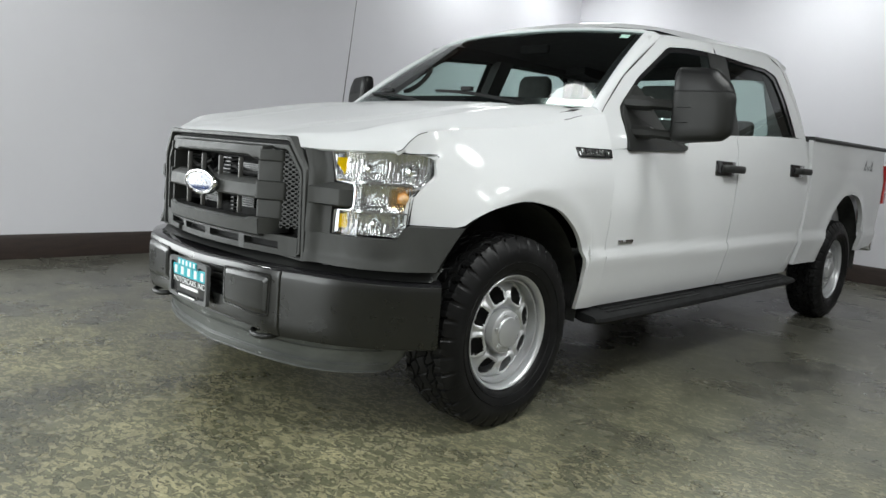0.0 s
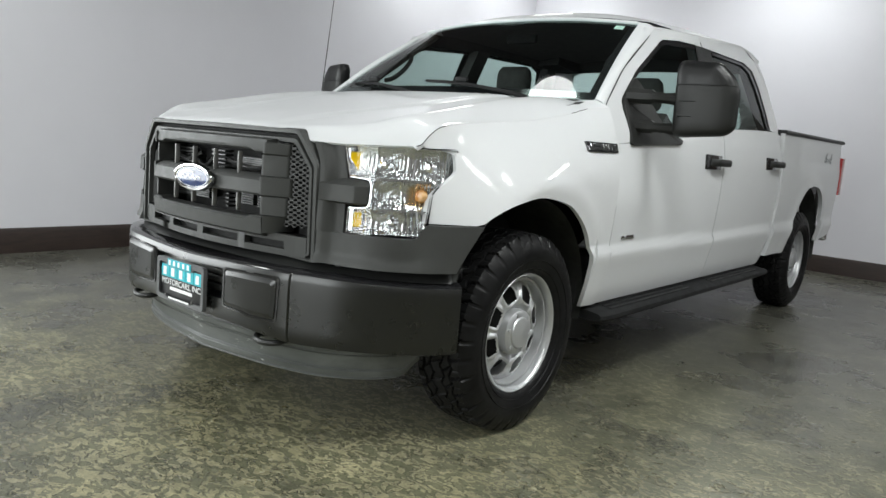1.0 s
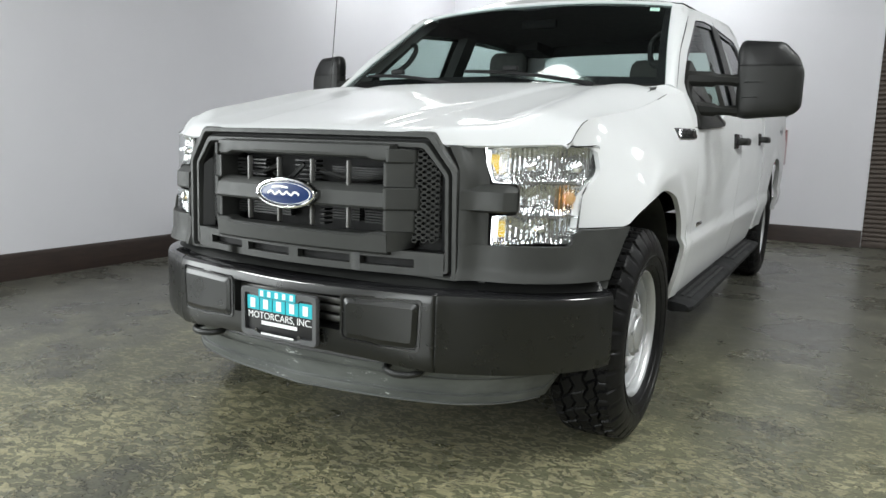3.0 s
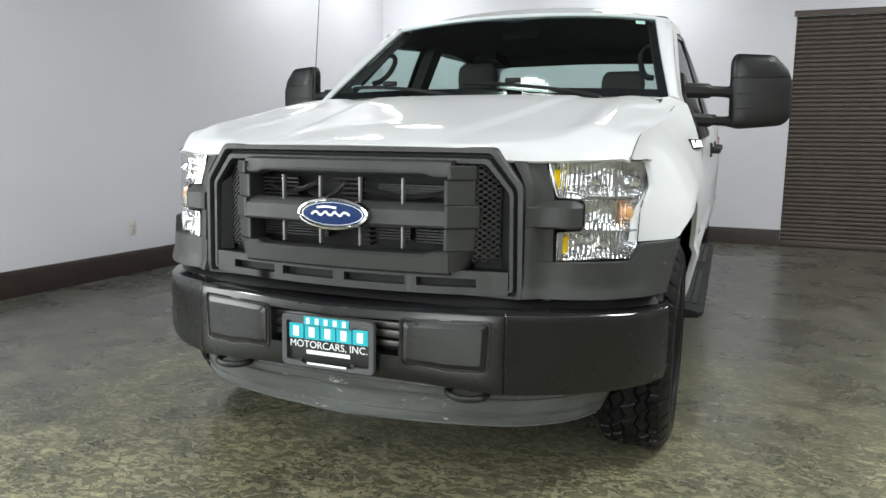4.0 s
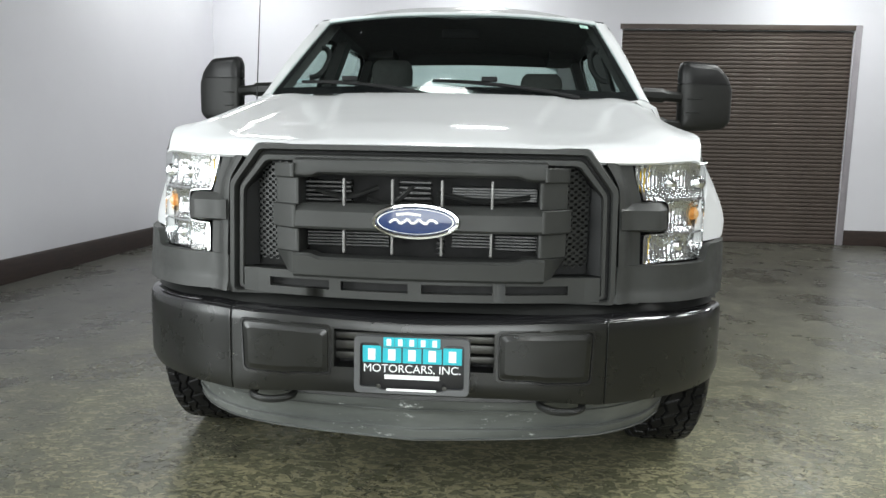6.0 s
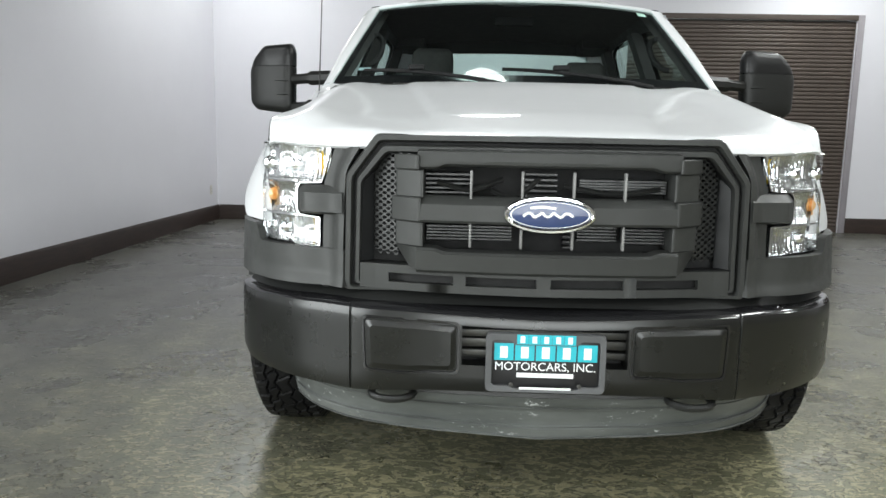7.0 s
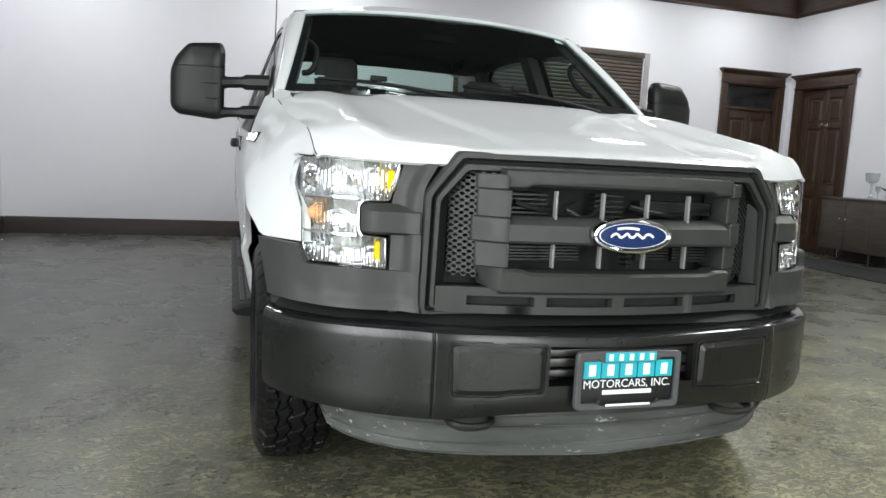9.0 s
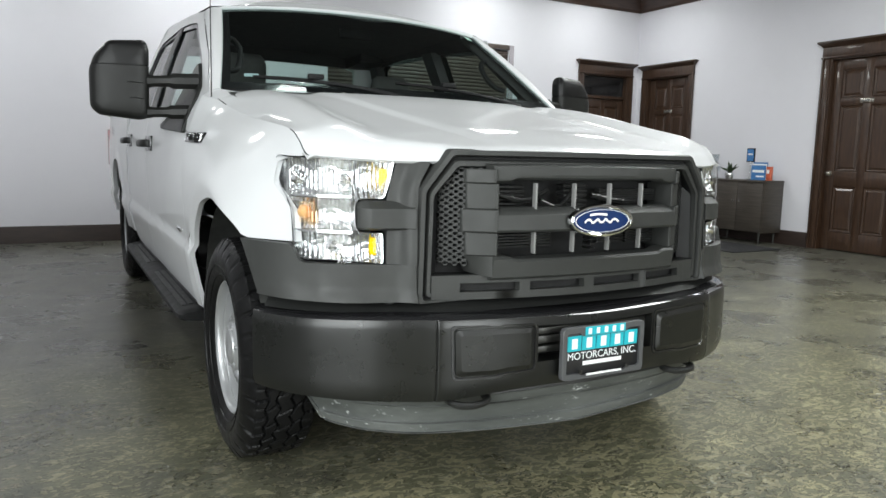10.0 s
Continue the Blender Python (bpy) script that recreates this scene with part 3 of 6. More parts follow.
ceiling_lamp(-0.25, 1.02, 0.32, M_LAMPSOFT)

# sideboard against the east wall
CX0, CX1, CY0, CY1, CZ0, CZ1 = 6.58, 6.97, 3.70, 5.30, 0.15, 0.833
side = empty("sideboard", "grey brown wood veneer sideboard on slim metal legs by the wall", "cabinet", ((CX0 + CX1) / 2, (CY0 + CY1) / 2, 0))
off = Vector(side.location)


def side_box(name, x0, x1, y0, y1, z0, z1, material, parent, bevel=0.003, label=""):
    return part(name, boxed(x0 - off.x, x1 - off.x, y0 - off.y, y1 - off.y, z0, z1, bevel=bevel), material, parent, label)


side_box("top", CX0 - 0.01, CX1, CY0 - 0.008, CY1 + 0.008, CZ1 - 0.025, CZ1, M_CABINET, side)
side_box("body", CX0 + 0.02, CX1, CY0, CY1, CZ0, CZ1 - 0.026, M_CABINET, side)
for k in range(4):
    a = CY0 + 0.012 + k * (CY1 - CY0 - 0.02) / 4
    b = a + (CY1 - CY0 - 0.02) / 4 - 0.006
    dr = side_box("cabinet_door", CX0, CX0 + 0.019, a, b, CZ0 + 0.012, CZ1 - 0.032, M_CABINET, side)
    ky = b - 0.045 if k % 2 == 0 else a + 0.045
    bm = bmesh.new()
    turned(bm, [(0.0005, -0.026), (0.012, -0.025), (0.014, -0.018), (0.006, -0.010), (0.006, 0.0)], (CX0 - off.x, ky - off.y, 0.56), "x", 12)
    part("knob", bm, M_CHROME, dr, "small chrome knob")
for x in (CX0 + 0.05, CX1 - 0.05):
    for y in (CY0 + 0.06, (CY0 + CY1) / 2, CY1 - 0.06):
        bm = bmesh.new()
        tube(bm, [(x - off.x, y - off.y, 0.0), (x - off.x, y - off.y, CZ0 + 0.002)], [0.011, 0.016], 8)
        part("leg", bm, M_ALU, side)

# things on the sideboard
def on_top(name, label, category, y, x=6.80):
    return empty(name, label, category, (x, y, CZ1))


v = on_top("glass_vase", "tall clear glass vase on the sideboard", "vase", 4.74)
bm = bmesh.new()
turned(bm, [(0.0005, 0.004), (0.055, 0.004), (0.05, 0.02), (0.014, 0.04), (0.012, 0.16), (0.02, 0.19), (0.075, 0.23), (0.085, 0.33), (0.080, 0.335), (0.068, 0.235), (0.0005, 0.20)], seg=24)
part("bowl", bm, M_CLEAR, v)
v = on_top("glass_goblet", "small clear glass goblet on the sideboard", "glass", 4.60, 6.76)
bm = bmesh.new()
turned(bm, [(0.0005, 0.003), (0.035, 0.003), (0.03, 0.012), (0.007, 0.02), (0.007, 0.08), (0.03, 0.11), (0.038, 0.17), (0.033, 0.17), (0.0005, 0.10)], seg=20)
part("bowl", bm, M_CLEAR, v)
v = on_top("potted_plant", "small dark green plant in a silver pot", "plant", 4.42, 6.78)
bm = bmesh.new()
turned(bm, [(0.0005, 0.0), (0.045, 0.0), (0.062, 0.05), (0.055, 0.09), (0.048, 0.088), (0.0005, 0.075)], seg=20)
part("pot", bm, M_CHROME, v, "polished silver pot")
rng = random.Random(4)
bm = bmesh.new()
for k in range(34):
    a, tilt, ln = rng.uniform(0, 6.28), rng.uniform(0.1, 1.0), rng.uniform(0.08, 0.20)
    d = Vector((math.cos(a) * math.sin(tilt), math.sin(a) * math.sin(tilt), math.cos(tilt)))
    s = d.cross(Vector((0.3, 0.5, 0.8))).normalized()
    c = Vector((0, 0, 0.08))
    pts = [c, c + d * ln * 0.6 + s * 0.014, c + d * ln - Vector((0, 0, 0.02)), c + d * ln * 0.6 - s * 0.014]
    bm.faces.new([bm.verts.new(p) for p in pts])
part("leaves", bm, M_LEAF, v)
v = on_top("table_sign", "small dark blue framed sign on a chrome stand", "sign", 4.12, 6.82)
bm = bmesh.new()
turned(bm, [(0.0005, 0.002), (0.05, 0.002), (0.048, 0.012), (0.008, 0.02), (0.006, 0.24)], seg=20)
part("stand", bm, M_CHROME, v)
part("frame", boxed(-0.012, 0.008, -0.062, 0.062, 0.235, 0.42, bevel=0.004), M_GLOSS, v)
part("card", boxed(-0.0145, -0.0125, -0.05, 0.05, 0.25, 0.405), M_BLUEPRINT, v)
part("card_bar", boxed(-0.0165, -0.0150, -0.035, 0.035, 0.33, 0.35), M_WHITE, v)
v = on_top("leaflet_stack", "blue and white printed leaflets standing in a clear holder", "leaflets", 3.95, 6.80)
for k in range(3):
    part("leaflet", boxed(-0.03 + k * 0.018, -0.024 + k * 0.018, -0.11, 0.11, 0.002, 0.235 - 0.02 * (2 - k)), M_BLUEPRINT if k != 1 else M_WHITE, v)
part("leaflet_bar", boxed(-0.0335, -0.0305, -0.09, 0.09, 0.10, 0.135), M_WHITE, v)
part("leaflet_bar", boxed(-0.0335, -0.0305, -0.09, 0.03, 0.04, 0.06), M_WHITE, v)
v = on_top("orange_box", "small orange and white printed box on the sideboard", "box", 3.80, 6.80)
part("carton", boxed(-0.03, 0.03, -0.028, 0.028, 0.0, 0.18, bevel=0.002), M_ORANGE, v)
part("carton_bar", boxed(-0.0325, -0.0305, -0.02, 0.02, 0.09, 0.14), M_WHITE, v)
tagged(part("floor_mat", boxed(-0.42, 0.42, -1.1, 1.1, 0.001, 0.013, bevel=0.004), M_MAT, loc=(5.98, 4.35, 0)), "black ribbed rubber mat on the floor before the sideboard", "mat")

# ---- the pickup truck: nose towards -y, front axle at y = 0, driver's side +x ----
truck = empty("pickup_truck", "white crew cab pickup truck with black grille, bumper and towing mirrors", "truck", (0, 0, -0.017))
AXLE_R, WHEEL_R, TRACK = 3.983, 0.386, 0.835
PROFILE = [(0.44, 0.935), (0.50, 0.956), (0.60, 0.978), (0.69, 0.995), (0.711, 0.9815), (0.80, 0.9885), (0.95, 0.996), (1.08, 0.997), (1.20, 0.986), (1.30, 0.960), (1.45, 0.912), (1.60, 0.858), (1.75, 0.798), (1.84, 0.755)]
SHOULDER = [(-0.5, 0.05), (0.45, 0.05), (1.0, 0.018), (1.7, 0.0)]


def arch_front(y):
    return curve(y, [(-0.345, 0.829), (-0.29, 0.868), (-0.20, 0.903), (-0.04, 0.927), (0.15, 0.902), (0.285, 0.833), (0.370, 0.748), (0.411, 0.660), (0.429, 0.56), (0.438, 0.452), (0.56, 0.452)])


def arch_rear(y):
    d = abs(y - 3.95)
    return curve(d, [(0.0, 1.000), (0.15, 0.985), (0.28, 0.93), (0.37, 0.85), (0.43, 0.75), (0.462, 0.65), (0.478, 0.52)])


def side_x(y, z):
    x = curve(z, PROFILE) - curve(y, SHOULDER) * ease(0.86, 1.2, z)
    x -= 0.030 * ease(1.19, 1.34, z) * (1 - ease(0.75, 1.5, y))
    if y > 3.0:
        r = math.hypot(y - 3.95, (z - 0.46) * 0.98) - 0.54
        x += 0.012 * math.exp(-(r / 0.05) ** 2) * ease(0.44, 0.5, z)
    return x


def fender_x(y, z):
    """The front wing: flat flank, rounded nose, shoulder rolling in to the hood seam."""
    base = curve(min(z, 0.98), PROFILE) - 0.004 * (1 - ease(0.30, 0.55, y))
    t = max(0.0, (-0.20 - y) / 0.30)
    base -= 0.140 * t * t
    r = math.hypot(y - 0.03, (z - 0.46) * 0.98) - 0.50
    base += 0.007 * math.exp(-(r / 0.045) ** 2) * (1 - min(1.0, t))
    z0 = curve(y, [(-0.45, 0.78), (-0.30, 0.84), (0.0, 0.96), (0.3, 0.98)])
    if z > z0:
        zs, xs = zs_seam(y), xs_seam(y)
        p = curve(y, [(-0.45, 1.25), (-0.1, 1.6), (0.2, 1.7)])
        base -= max(0.0, base - xs) * min(1.0, (z - z0) / (zs - z0)) ** p
    return base


def inward(p):
    return (-1 if p.x > 0 else 1, 0, 0)


def zs_seam(y):
    return curve(y, [(-0.56, 1.075), (-0.535, 1.082), (-0.50, 1.116), (-0.46, 1.143), (-0.40, 1.156), (-0.2, 1.178), (0.05, 1.205), (0.20, 1.230), (0.30, 1.249), (0.36, 1.263), (0.42, 1.279), (0.56, 1.302)])


def xs_seam(y):
    return curve(y, [(-0.58, 0.815), (-0.45, 0.836), (-0.2, 0.845), (0.05, 0.850), (0.30, 0.858), (0.42, 0.868), (0.50, 0.892), (0.56, 0.912)])


def fender(s):
    def f(u, v):
        y = -0.535 + 1.092 * u
        lo = 0.829 if y < -0.345 else arch_front(y)
        z = lo + (zs_seam(y) - lo) * v
        y += curve(z, [(0.82, 0.032), (0.90, 0.035), (0.95, 0.070), (1.01, 0.128), (1.062, 0.130), (1.071, 0.05), (1.077, 0.0)]) * max(0.0, 1 - u / 0.19) ** 2
        return (s * fender_x(y, z), y, z)
    us = sorted({*steps(0, 0.16, 14), *steps(0.16, 0.80, 28), *steps(0.80, 0.90, 18), *steps(0.90, 1.0, 6)})
    bm = bmesh.new()
    sheet(bm, f, us, steps(0, 1, 36), 0.018, inward)
    fd = part("fender", bm, M_PAINT, truck, angle=50)
    # corner between fender, cowl and windscreen pillar
    bm = bmesh.new()

    def corner(u, v):
        y = 0.385 + (0.557 - 0.385) * u
        a = Vector((s * xs_seam(y), y, zs_seam(y) - 0.001))
        b = Vector((s * (0.745 + 0.094 * u), 0.462 + 0.098 * u, 1.314 + 0.019 * u))
        q = a.lerp(b, v)
        q.z += 0.003 * math.sin(math.pi * v)
        return q
    sheet(bm, corner, steps(0, 1, 10), steps(0, 1, 8), 0.02, lambda p: (0, 0, -1))
    part("cowl_corner", bm, M_PAINT, fd, angle=60)
    return fd


def hood_z(x, y):
    """The top of the hood: a raised centre panel with bevelled edges between two soft ridges."""
    a = abs(x)
    base = curve(y, [(-0.70, 1.121), (-0.60, 1.141), (-0.475, 1.165), (-0.36, 1.186), (-0.1, 1.238), (0.2, 1.300), (0.36, 1.324), (0.42, 1.329), (0.55, 1.339)])
    e = 0.30 + 0.18 * (y + 0.45)
    dome = 0.010 * (1 - ease(e, e + 0.05, a))
    ridge = 0.028 * math.exp(-((a - 0.70) / 0.075) ** 2) * ease(-0.70, -0.42, y) * (1 - 0.5 * ease(-0.1, 0.4, y))
    crown = -0.020 * (a / 0.8) ** 2
    edge = xs_seam(min(y, 0.42))
    w = max(0.0, (a - (edge - 0.125)) / 0.125)
    drop = max(0.0, base + crown - zs_seam(y))
    return base + dome + ridge + crown - drop * w * w


def hood_front(x):
    """The front edge of the hood in plan, its height there and the height of the nose above it."""
    a = abs(x)
    y = curve(a, [(0.0, -0.745), (0.35, -0.742), (0.46, -0.737), (0.52, -0.718), (0.62, -0.676), (0.72, -0.630), (0.83, -0.552)])
    z = curve(a, [(0.0, 1.108), (0.44, 1.104), (0.465, 1.099), (0.525, 1.071), (0.60, 1.070), (0.70, 1.073), (0.83, 1.080)])
    nose = curve(a, [(0.0, 1.116), (0.40, 1.113), (0.60, 1.104), (0.83, 1.090)])
    return y, z, nose


def soft_min(a, b, k):
    h = max(0.0, k - abs(a - b)) / k
    return min(a, b) - h * h * k * 0.25


def hood():
    def f(u, v):
        x = u * 0.848
        y0, z0, nose = hood_front(x)
        w = abs(u)
        y = y0 + (0.392 + 0.113 * w ** 2.5 - 0.035 * max(0.0, (w - 0.88) / 0.12) ** 2 - y0) * v
        x = u * (xs_seam(min(y, 0.42)) - 0.0015)
        d = y - y0
        slant = nose - 0.004 + (0.245 + 0.62 * abs(u) ** 4) * d
        z = soft_min(slant, hood_z(x, y), 0.005)
        z -= (nose - z0) * max(0.0, 1 - d / 0.055) ** 2.2
        return (x, y, z)
    bm = bmesh.new()
    half = sorted({*steps(0, 0.50, 16), *steps(0.50, 0.66, 17), *steps(0.66, 1, 20), *steps(0.40, 0.50, 8)})
    us = sorted({-w for w in half} | set(half))
    vs = sorted({*steps(0, 0.07, 9), *steps(0.07, 0.36, 26), *steps(0.36, 1, 22)})
    sheet(bm, f, us, vs, 0.012, lambda p: (0, 0.85, -0.5) if p.y < -0.5 else (0, 0, -1))
    h = part("hood", bm, M_PAINT, truck, angle=50)
    for s in (-1, 1):
        bm = bmesh.new()
        tube(bm, [(s * (xs_seam(y) - 0.0005), y, zs_seam(y) - 0.0002) for y in steps(-0.55, -0.43, 16)], 0.0016, 6)
        part("hood_gap", bm, M_DARK, h)
        bm = bmesh.new()
        tube(bm, [(s * (xs_seam(min(y, 0.42)) - 0.0005), y, zs_seam(y)) for y in steps(0.335, 0.462, 16)], 0.0018, 6)
        part("hood_gap", bm, M_DARK, h)
    return h


def belt(y):
    return curve(y, [(0.56, 1.150), (0.66, 1.158), (1.18, 1.192), (1.24, 1.212), (1.32, 1.238), (1.66, 1.286), (1.90, 1.302), (2.60, 1.340), (3.05, 1.352)])


def side_place(s, inset=0.0):
    return lambda y, z: Vector((s * (side_x(y, z) - inset), y, z))


WIN_F = [(0.712, 1.166), (0.727, 1.358), (0.915, 1.508), (1.242, 1.697), (1.46, 1.723), (1.690, 1.737), (1.772, 1.740)]
OUT_F = [(0.560, 1.150), (0.562, 1.298), (0.80, 1.497), (1.195, 1.739), (1.45, 1.768), (1.775, 1.798)]
WIN_R = [(1.788, 1.742), (1.920, 1.745), (2.52, 1.757), (2.67, 1.733), (2.735, 1.60), (2.785, 1.352)]
OUT_R = [(1.785, 1.800), (2.60, 1.856), (2.82, 1.803), (2.89, 1.61), (2.945, 1.348)]


def front_door(s):
    def f(u, v):
        y = 0.560 + (1.824 - 0.560) * u
        z = 0.452 + (belt(y) - 0.452) * v
        return (s * side_x(y, z), y, z)
    bm = bmesh.new()
    sheet(bm, f, steps(0, 1, 30), steps(0, 1, 34), 0.025, inward)
    ring_strip(bm, along(WIN_F, 30), along(OUT_F, 30), side_place(s))
    d = part("front_door", bm, M_PAINT, truck, angle=50)
    # glass and its black surround
    loop = [(0.690, 1.160), (1.24, 1.20), (1.68, 1.275), (1.71, 1.737), (1.235, 1.700), (0.90, 1.515), (0.705, 1.360)]
    w = pane("side_window", along(loop[:3], 24), along([loop[6], loop[5], loop[4], loop[3]], 24), s, d)
    bm = bmesh.new()
    ring_strip(bm, along([(0.738, 1.17), (0.752, 1.348), (0.932, 1.489), (1.257, 1.675), (1.69, 1.713), (1.772, 1.716)], 30), along(WIN_F, 30), side_place(s, 0.006))
    part("window_seal", bm, M_GLOSS, w, "black window surround")
    bm = bmesh.new()
    ring_strip(bm, along([(1.655, 1.275), (1.682, 1.736)], 12), along([(1.875, 1.305), (1.926, 1.744)], 12), side_place(s, 0.003))
    part("pillar_trim", bm, M_BLACK, d, "black pillar trim")
    handle(s, 1.663, 1.112, d)
    bm = bmesh.new()
    box(bm, s * (side_x(0.72, 0.747) - 0.002), s * (side_x(0.72, 0.747) + 0.005), 0.655, 0.785, 0.738, 0.756, bevel=0.002)
    part("badge", bm, M_CHROME, d, "small chrome side badge")
    return d


def pane(name, low, high, s, parent, inset=0.014):
    bm = bmesh.new()
    ring_strip(bm, low, high, side_place(s, inset))
    w = part(name, bm, M_SIDEGLASS, parent, "greenish tinted glass")
    w.visible_shadow = False
    return w


def rear_door(s):
    def f(u, v):
        z = 0.452 + (1.345 - 0.452) * v
        y1 = curve(z, [(0.45, 2.80), (0.60, 2.88), (0.72, 2.94), (0.95, 2.955), (1.345, 2.945)])
        y = 1.832 + (y1 - 1.832) * u
        z = 0.452 + (belt(y) - 0.452) * v
        return (s * side_x(y, z), y, z)
    bm = bmesh.new()
    sheet(bm, f, steps(0, 1, 26), steps(0, 1, 34), 0.025, inward)
    ring_strip(bm, along(WIN_R, 24), along(OUT_R, 24), side_place(s))
    d = part("rear_door", bm, M_PAINT, truck, angle=50)
    w = pane("side_window", along([(1.87, 1.292), (2.77, 1.338)], 16), along([(1.92, 1.752), (2.52, 1.765), (2.65, 1.70)], 16), s, d)
    bm = bmesh.new()
    ring_strip(bm, along([(1.788, 1.718), (1.92, 1.722), (2.51, 1.735), (2.615, 1.70), (2.675, 1.59), (2.735, 1.36)], 24), along(WIN_R, 24), side_place(s, 0.006))
    part("window_seal", bm, M_GLOSS, w, "black window surround")
    handle(s, 2.745, 1.135, d)
    return d


def handle(s, y, z, parent):
    x = side_x(y, z)
    h = part("door_handle", boxed(s * (x - 0.010), s * (x + 0.008), y - 0.120, y + 0.110, z - 0.040, z + 0.040, bevel=0.007), M_GLOSS, parent, "black pull handle")
    bm = bmesh.new()
    pts = bent([(s * (x + 0.004), y - 0.06, z), (s * (x + 0.036), y - 0.03, z), (s * (x + 0.042), y + 0.06, z), (s * (x + 0.040), y + 0.15, z), (s * (x + 0.020), y + 0.175, z)], 12)
    rings = [[p + Vector((s * 0.011 * math.cos(a), 0, 0.021 * math.sin(a))) for a in [2 * math.pi * k / 10 for k in range(10)]] for p in pts]
    loft(bm, rings)
    part("grip", bm, M_BLACK, h)


def rail_z(y):
    return curve(y, [(1.05, 1.722), (1.195, 1.745), (1.45, 1.774), (1.78, 1.804), (2.3, 1.848), (2.6, 1.864), (2.80, 1.854), (2.95, 1.825)])


def cab():
    def roof_f(u, v):
        y0 = 1.075 + 0.115 * u * u
        y = y0 + (2.95 - y0) * v
        zr = rail_z(y)
        xr = side_x(y, zr) - 0.002
        zc = curve(y, [(1.07, 1.792), (1.10, 1.808), (1.16, 1.830), (1.28, 1.862), (1.5, 1.902), (2.0, 1.948), (2.5, 1.956), (2.75, 1.936), (2.95, 1.884)])
        a = abs(u)
        z = zr + (zc - zr) * (1 - a ** 2.8)
        # the front lip follows the top of the windscreen and the pillars
        x = a * xr
        lip = windscreen_point(min(1.0, x / 0.702), 1.0).z + 0.008
        if x > 0.702:
            lip += (rail_z(1.19) - lip) * min(1.0, (x - 0.702) / (xr - 0.702)) if xr > 0.702 else 0.0
        z = lip + (z - lip) * ease(0.0, 0.10, v)
        return (u * xr, y, z)
    us = sorted({math.sin(a) for a in steps(-math.pi / 2, math.pi / 2, 41)})
    bm = bmesh.new()
    sheet(bm, roof_f, us, steps(0, 1, 26), 0.02, lambda p: (0, 0, -1))
    roof = part("roof", bm, M_PAINT, truck, angle=50)
    for s in (-1, 1):
        def pillar(u, v):
            a = Vector(screen_edge(u)) * 1.0
            a.x *= s
            yo = 0.562 + (1.20 - 0.562) * u
            zo = curve(yo, [(0.562, 1.303), (0.80, 1.502), (1.195, 1.742), (1.20, 1.745)])
            b = Vector((s * side_x(yo, zo), yo, zo))
            q = a.lerp(b, v)
            n = Vector((s * 0.55, -0.55, 0.45))
            return q + n * 0.018 * math.sin(math.pi * v) ** 0.8
        bm = bmesh.new()
        sheet(bm, pillar, steps(0, 1, 20), steps(0, 1, 8), 0.02, lambda p: (-0.5 * s, 0.5, -0.3))
        part("a_pillar", bm, M_PAINT, truck, angle=50)

        def cpillar(u, v):
            z = 0.452 + (1.855 - 0.452) * v
            y0 = curve(z, [(0.45, 2.808), (0.60, 2.888), (0.72, 2.948), (0.95, 2.963), (1.345, 2.952), (1.61, 2.898), (1.80, 2.828), (1.855, 2.66)])
            y1 = curve(z, [(0.45, 3.015), (1.35, 3.018), (1.6, 3.010), (1.80, 2.962), (1.855, 2.85)])
            y = y0 + (y1 - y0) * u
            return (s * (side_x(y, z) - 0.03 * u ** 3), y, z)
        bm = bmesh.new()
        sheet(bm, cpillar, steps(0, 1, 8), steps(0, 1, 40), 0.02, inward)
        part("cab_corner", bm, M_PAINT, truck, angle=50)
    for s in (-1, 1):
        bm = bmesh.new()
        sheet(bm, lambda u, v: (s * (side_x(1.10 + 1.78 * u, rail_z(1.10 + 1.78 * u) + 0.012 - 0.04 * v) - 0.004 - 0.006 * (1 - v)), 1.10 + 1.78 * u, rail_z(1.10 + 1.78 * u) + 0.006 - 0.04 * v), steps(0, 1, 24), steps(0, 1, 4))
        part("cant_rail", bm, M_PAINT, roof)
    # back wall of the cab round the rear window
    bm = bmesh.new()
    outer = [(-0.92, 1.05), (0.92, 1.05), (0.92, 1.36), (0.80, 1.74), (0.70, 1.80), (0.0, 1.83), (-0.70, 1.80), (-0.80, 1.74), (-0.92, 1.36), (-0.92, 1.05)]
    inner = [(-0.66, 1.33), (0.66, 1.33), (0.68, 1.40), (0.64, 1.71), (0.56, 1.735), (0.0, 1.745), (-0.56, 1.735), (-0.64, 1.71), (-0.68, 1.40), (-0.66, 1.33)]
    place = lambda x, z: Vector((x, 3.01 - 0.28 * max(0.0, z - 1.34), z))
    ring_strip(bm, [p for a, b in zip(inner, inner[1:]) for p in along((a, b), 6)[:-1]] + [inner[-1]], [p for a, b in zip(outer, outer[1:]) for p in along((a, b), 6)[:-1]] + [outer[-1]], place)
    back = part("cab_back", bm, M_PAINT, truck, angle=50)
    bm = bmesh.new()
    sheet(bm, lambda u, v: place(u * (0.69 - 0.04 * v), 1.325 + 0.425 * v) + Vector((0, -0.004, 0)), steps(-1, 1, 10), steps(0, 1, 6))
    w = part("rear_window", bm, M_SIDEGLASS, back, "greenish tinted glass")
    w.visible_shadow = False


def screen_edge(v):
    """The driver's side edge of the windscreen, v from foot to top."""
    return (0.838 + (0.702 - 0.838) * v - 0.006 * math.sin(math.pi * v), 0.555 + (1.175 - 0.555) * v, 1.335 + (1.768 - 1.335) * v + 0.012 * math.sin(math.pi * v))


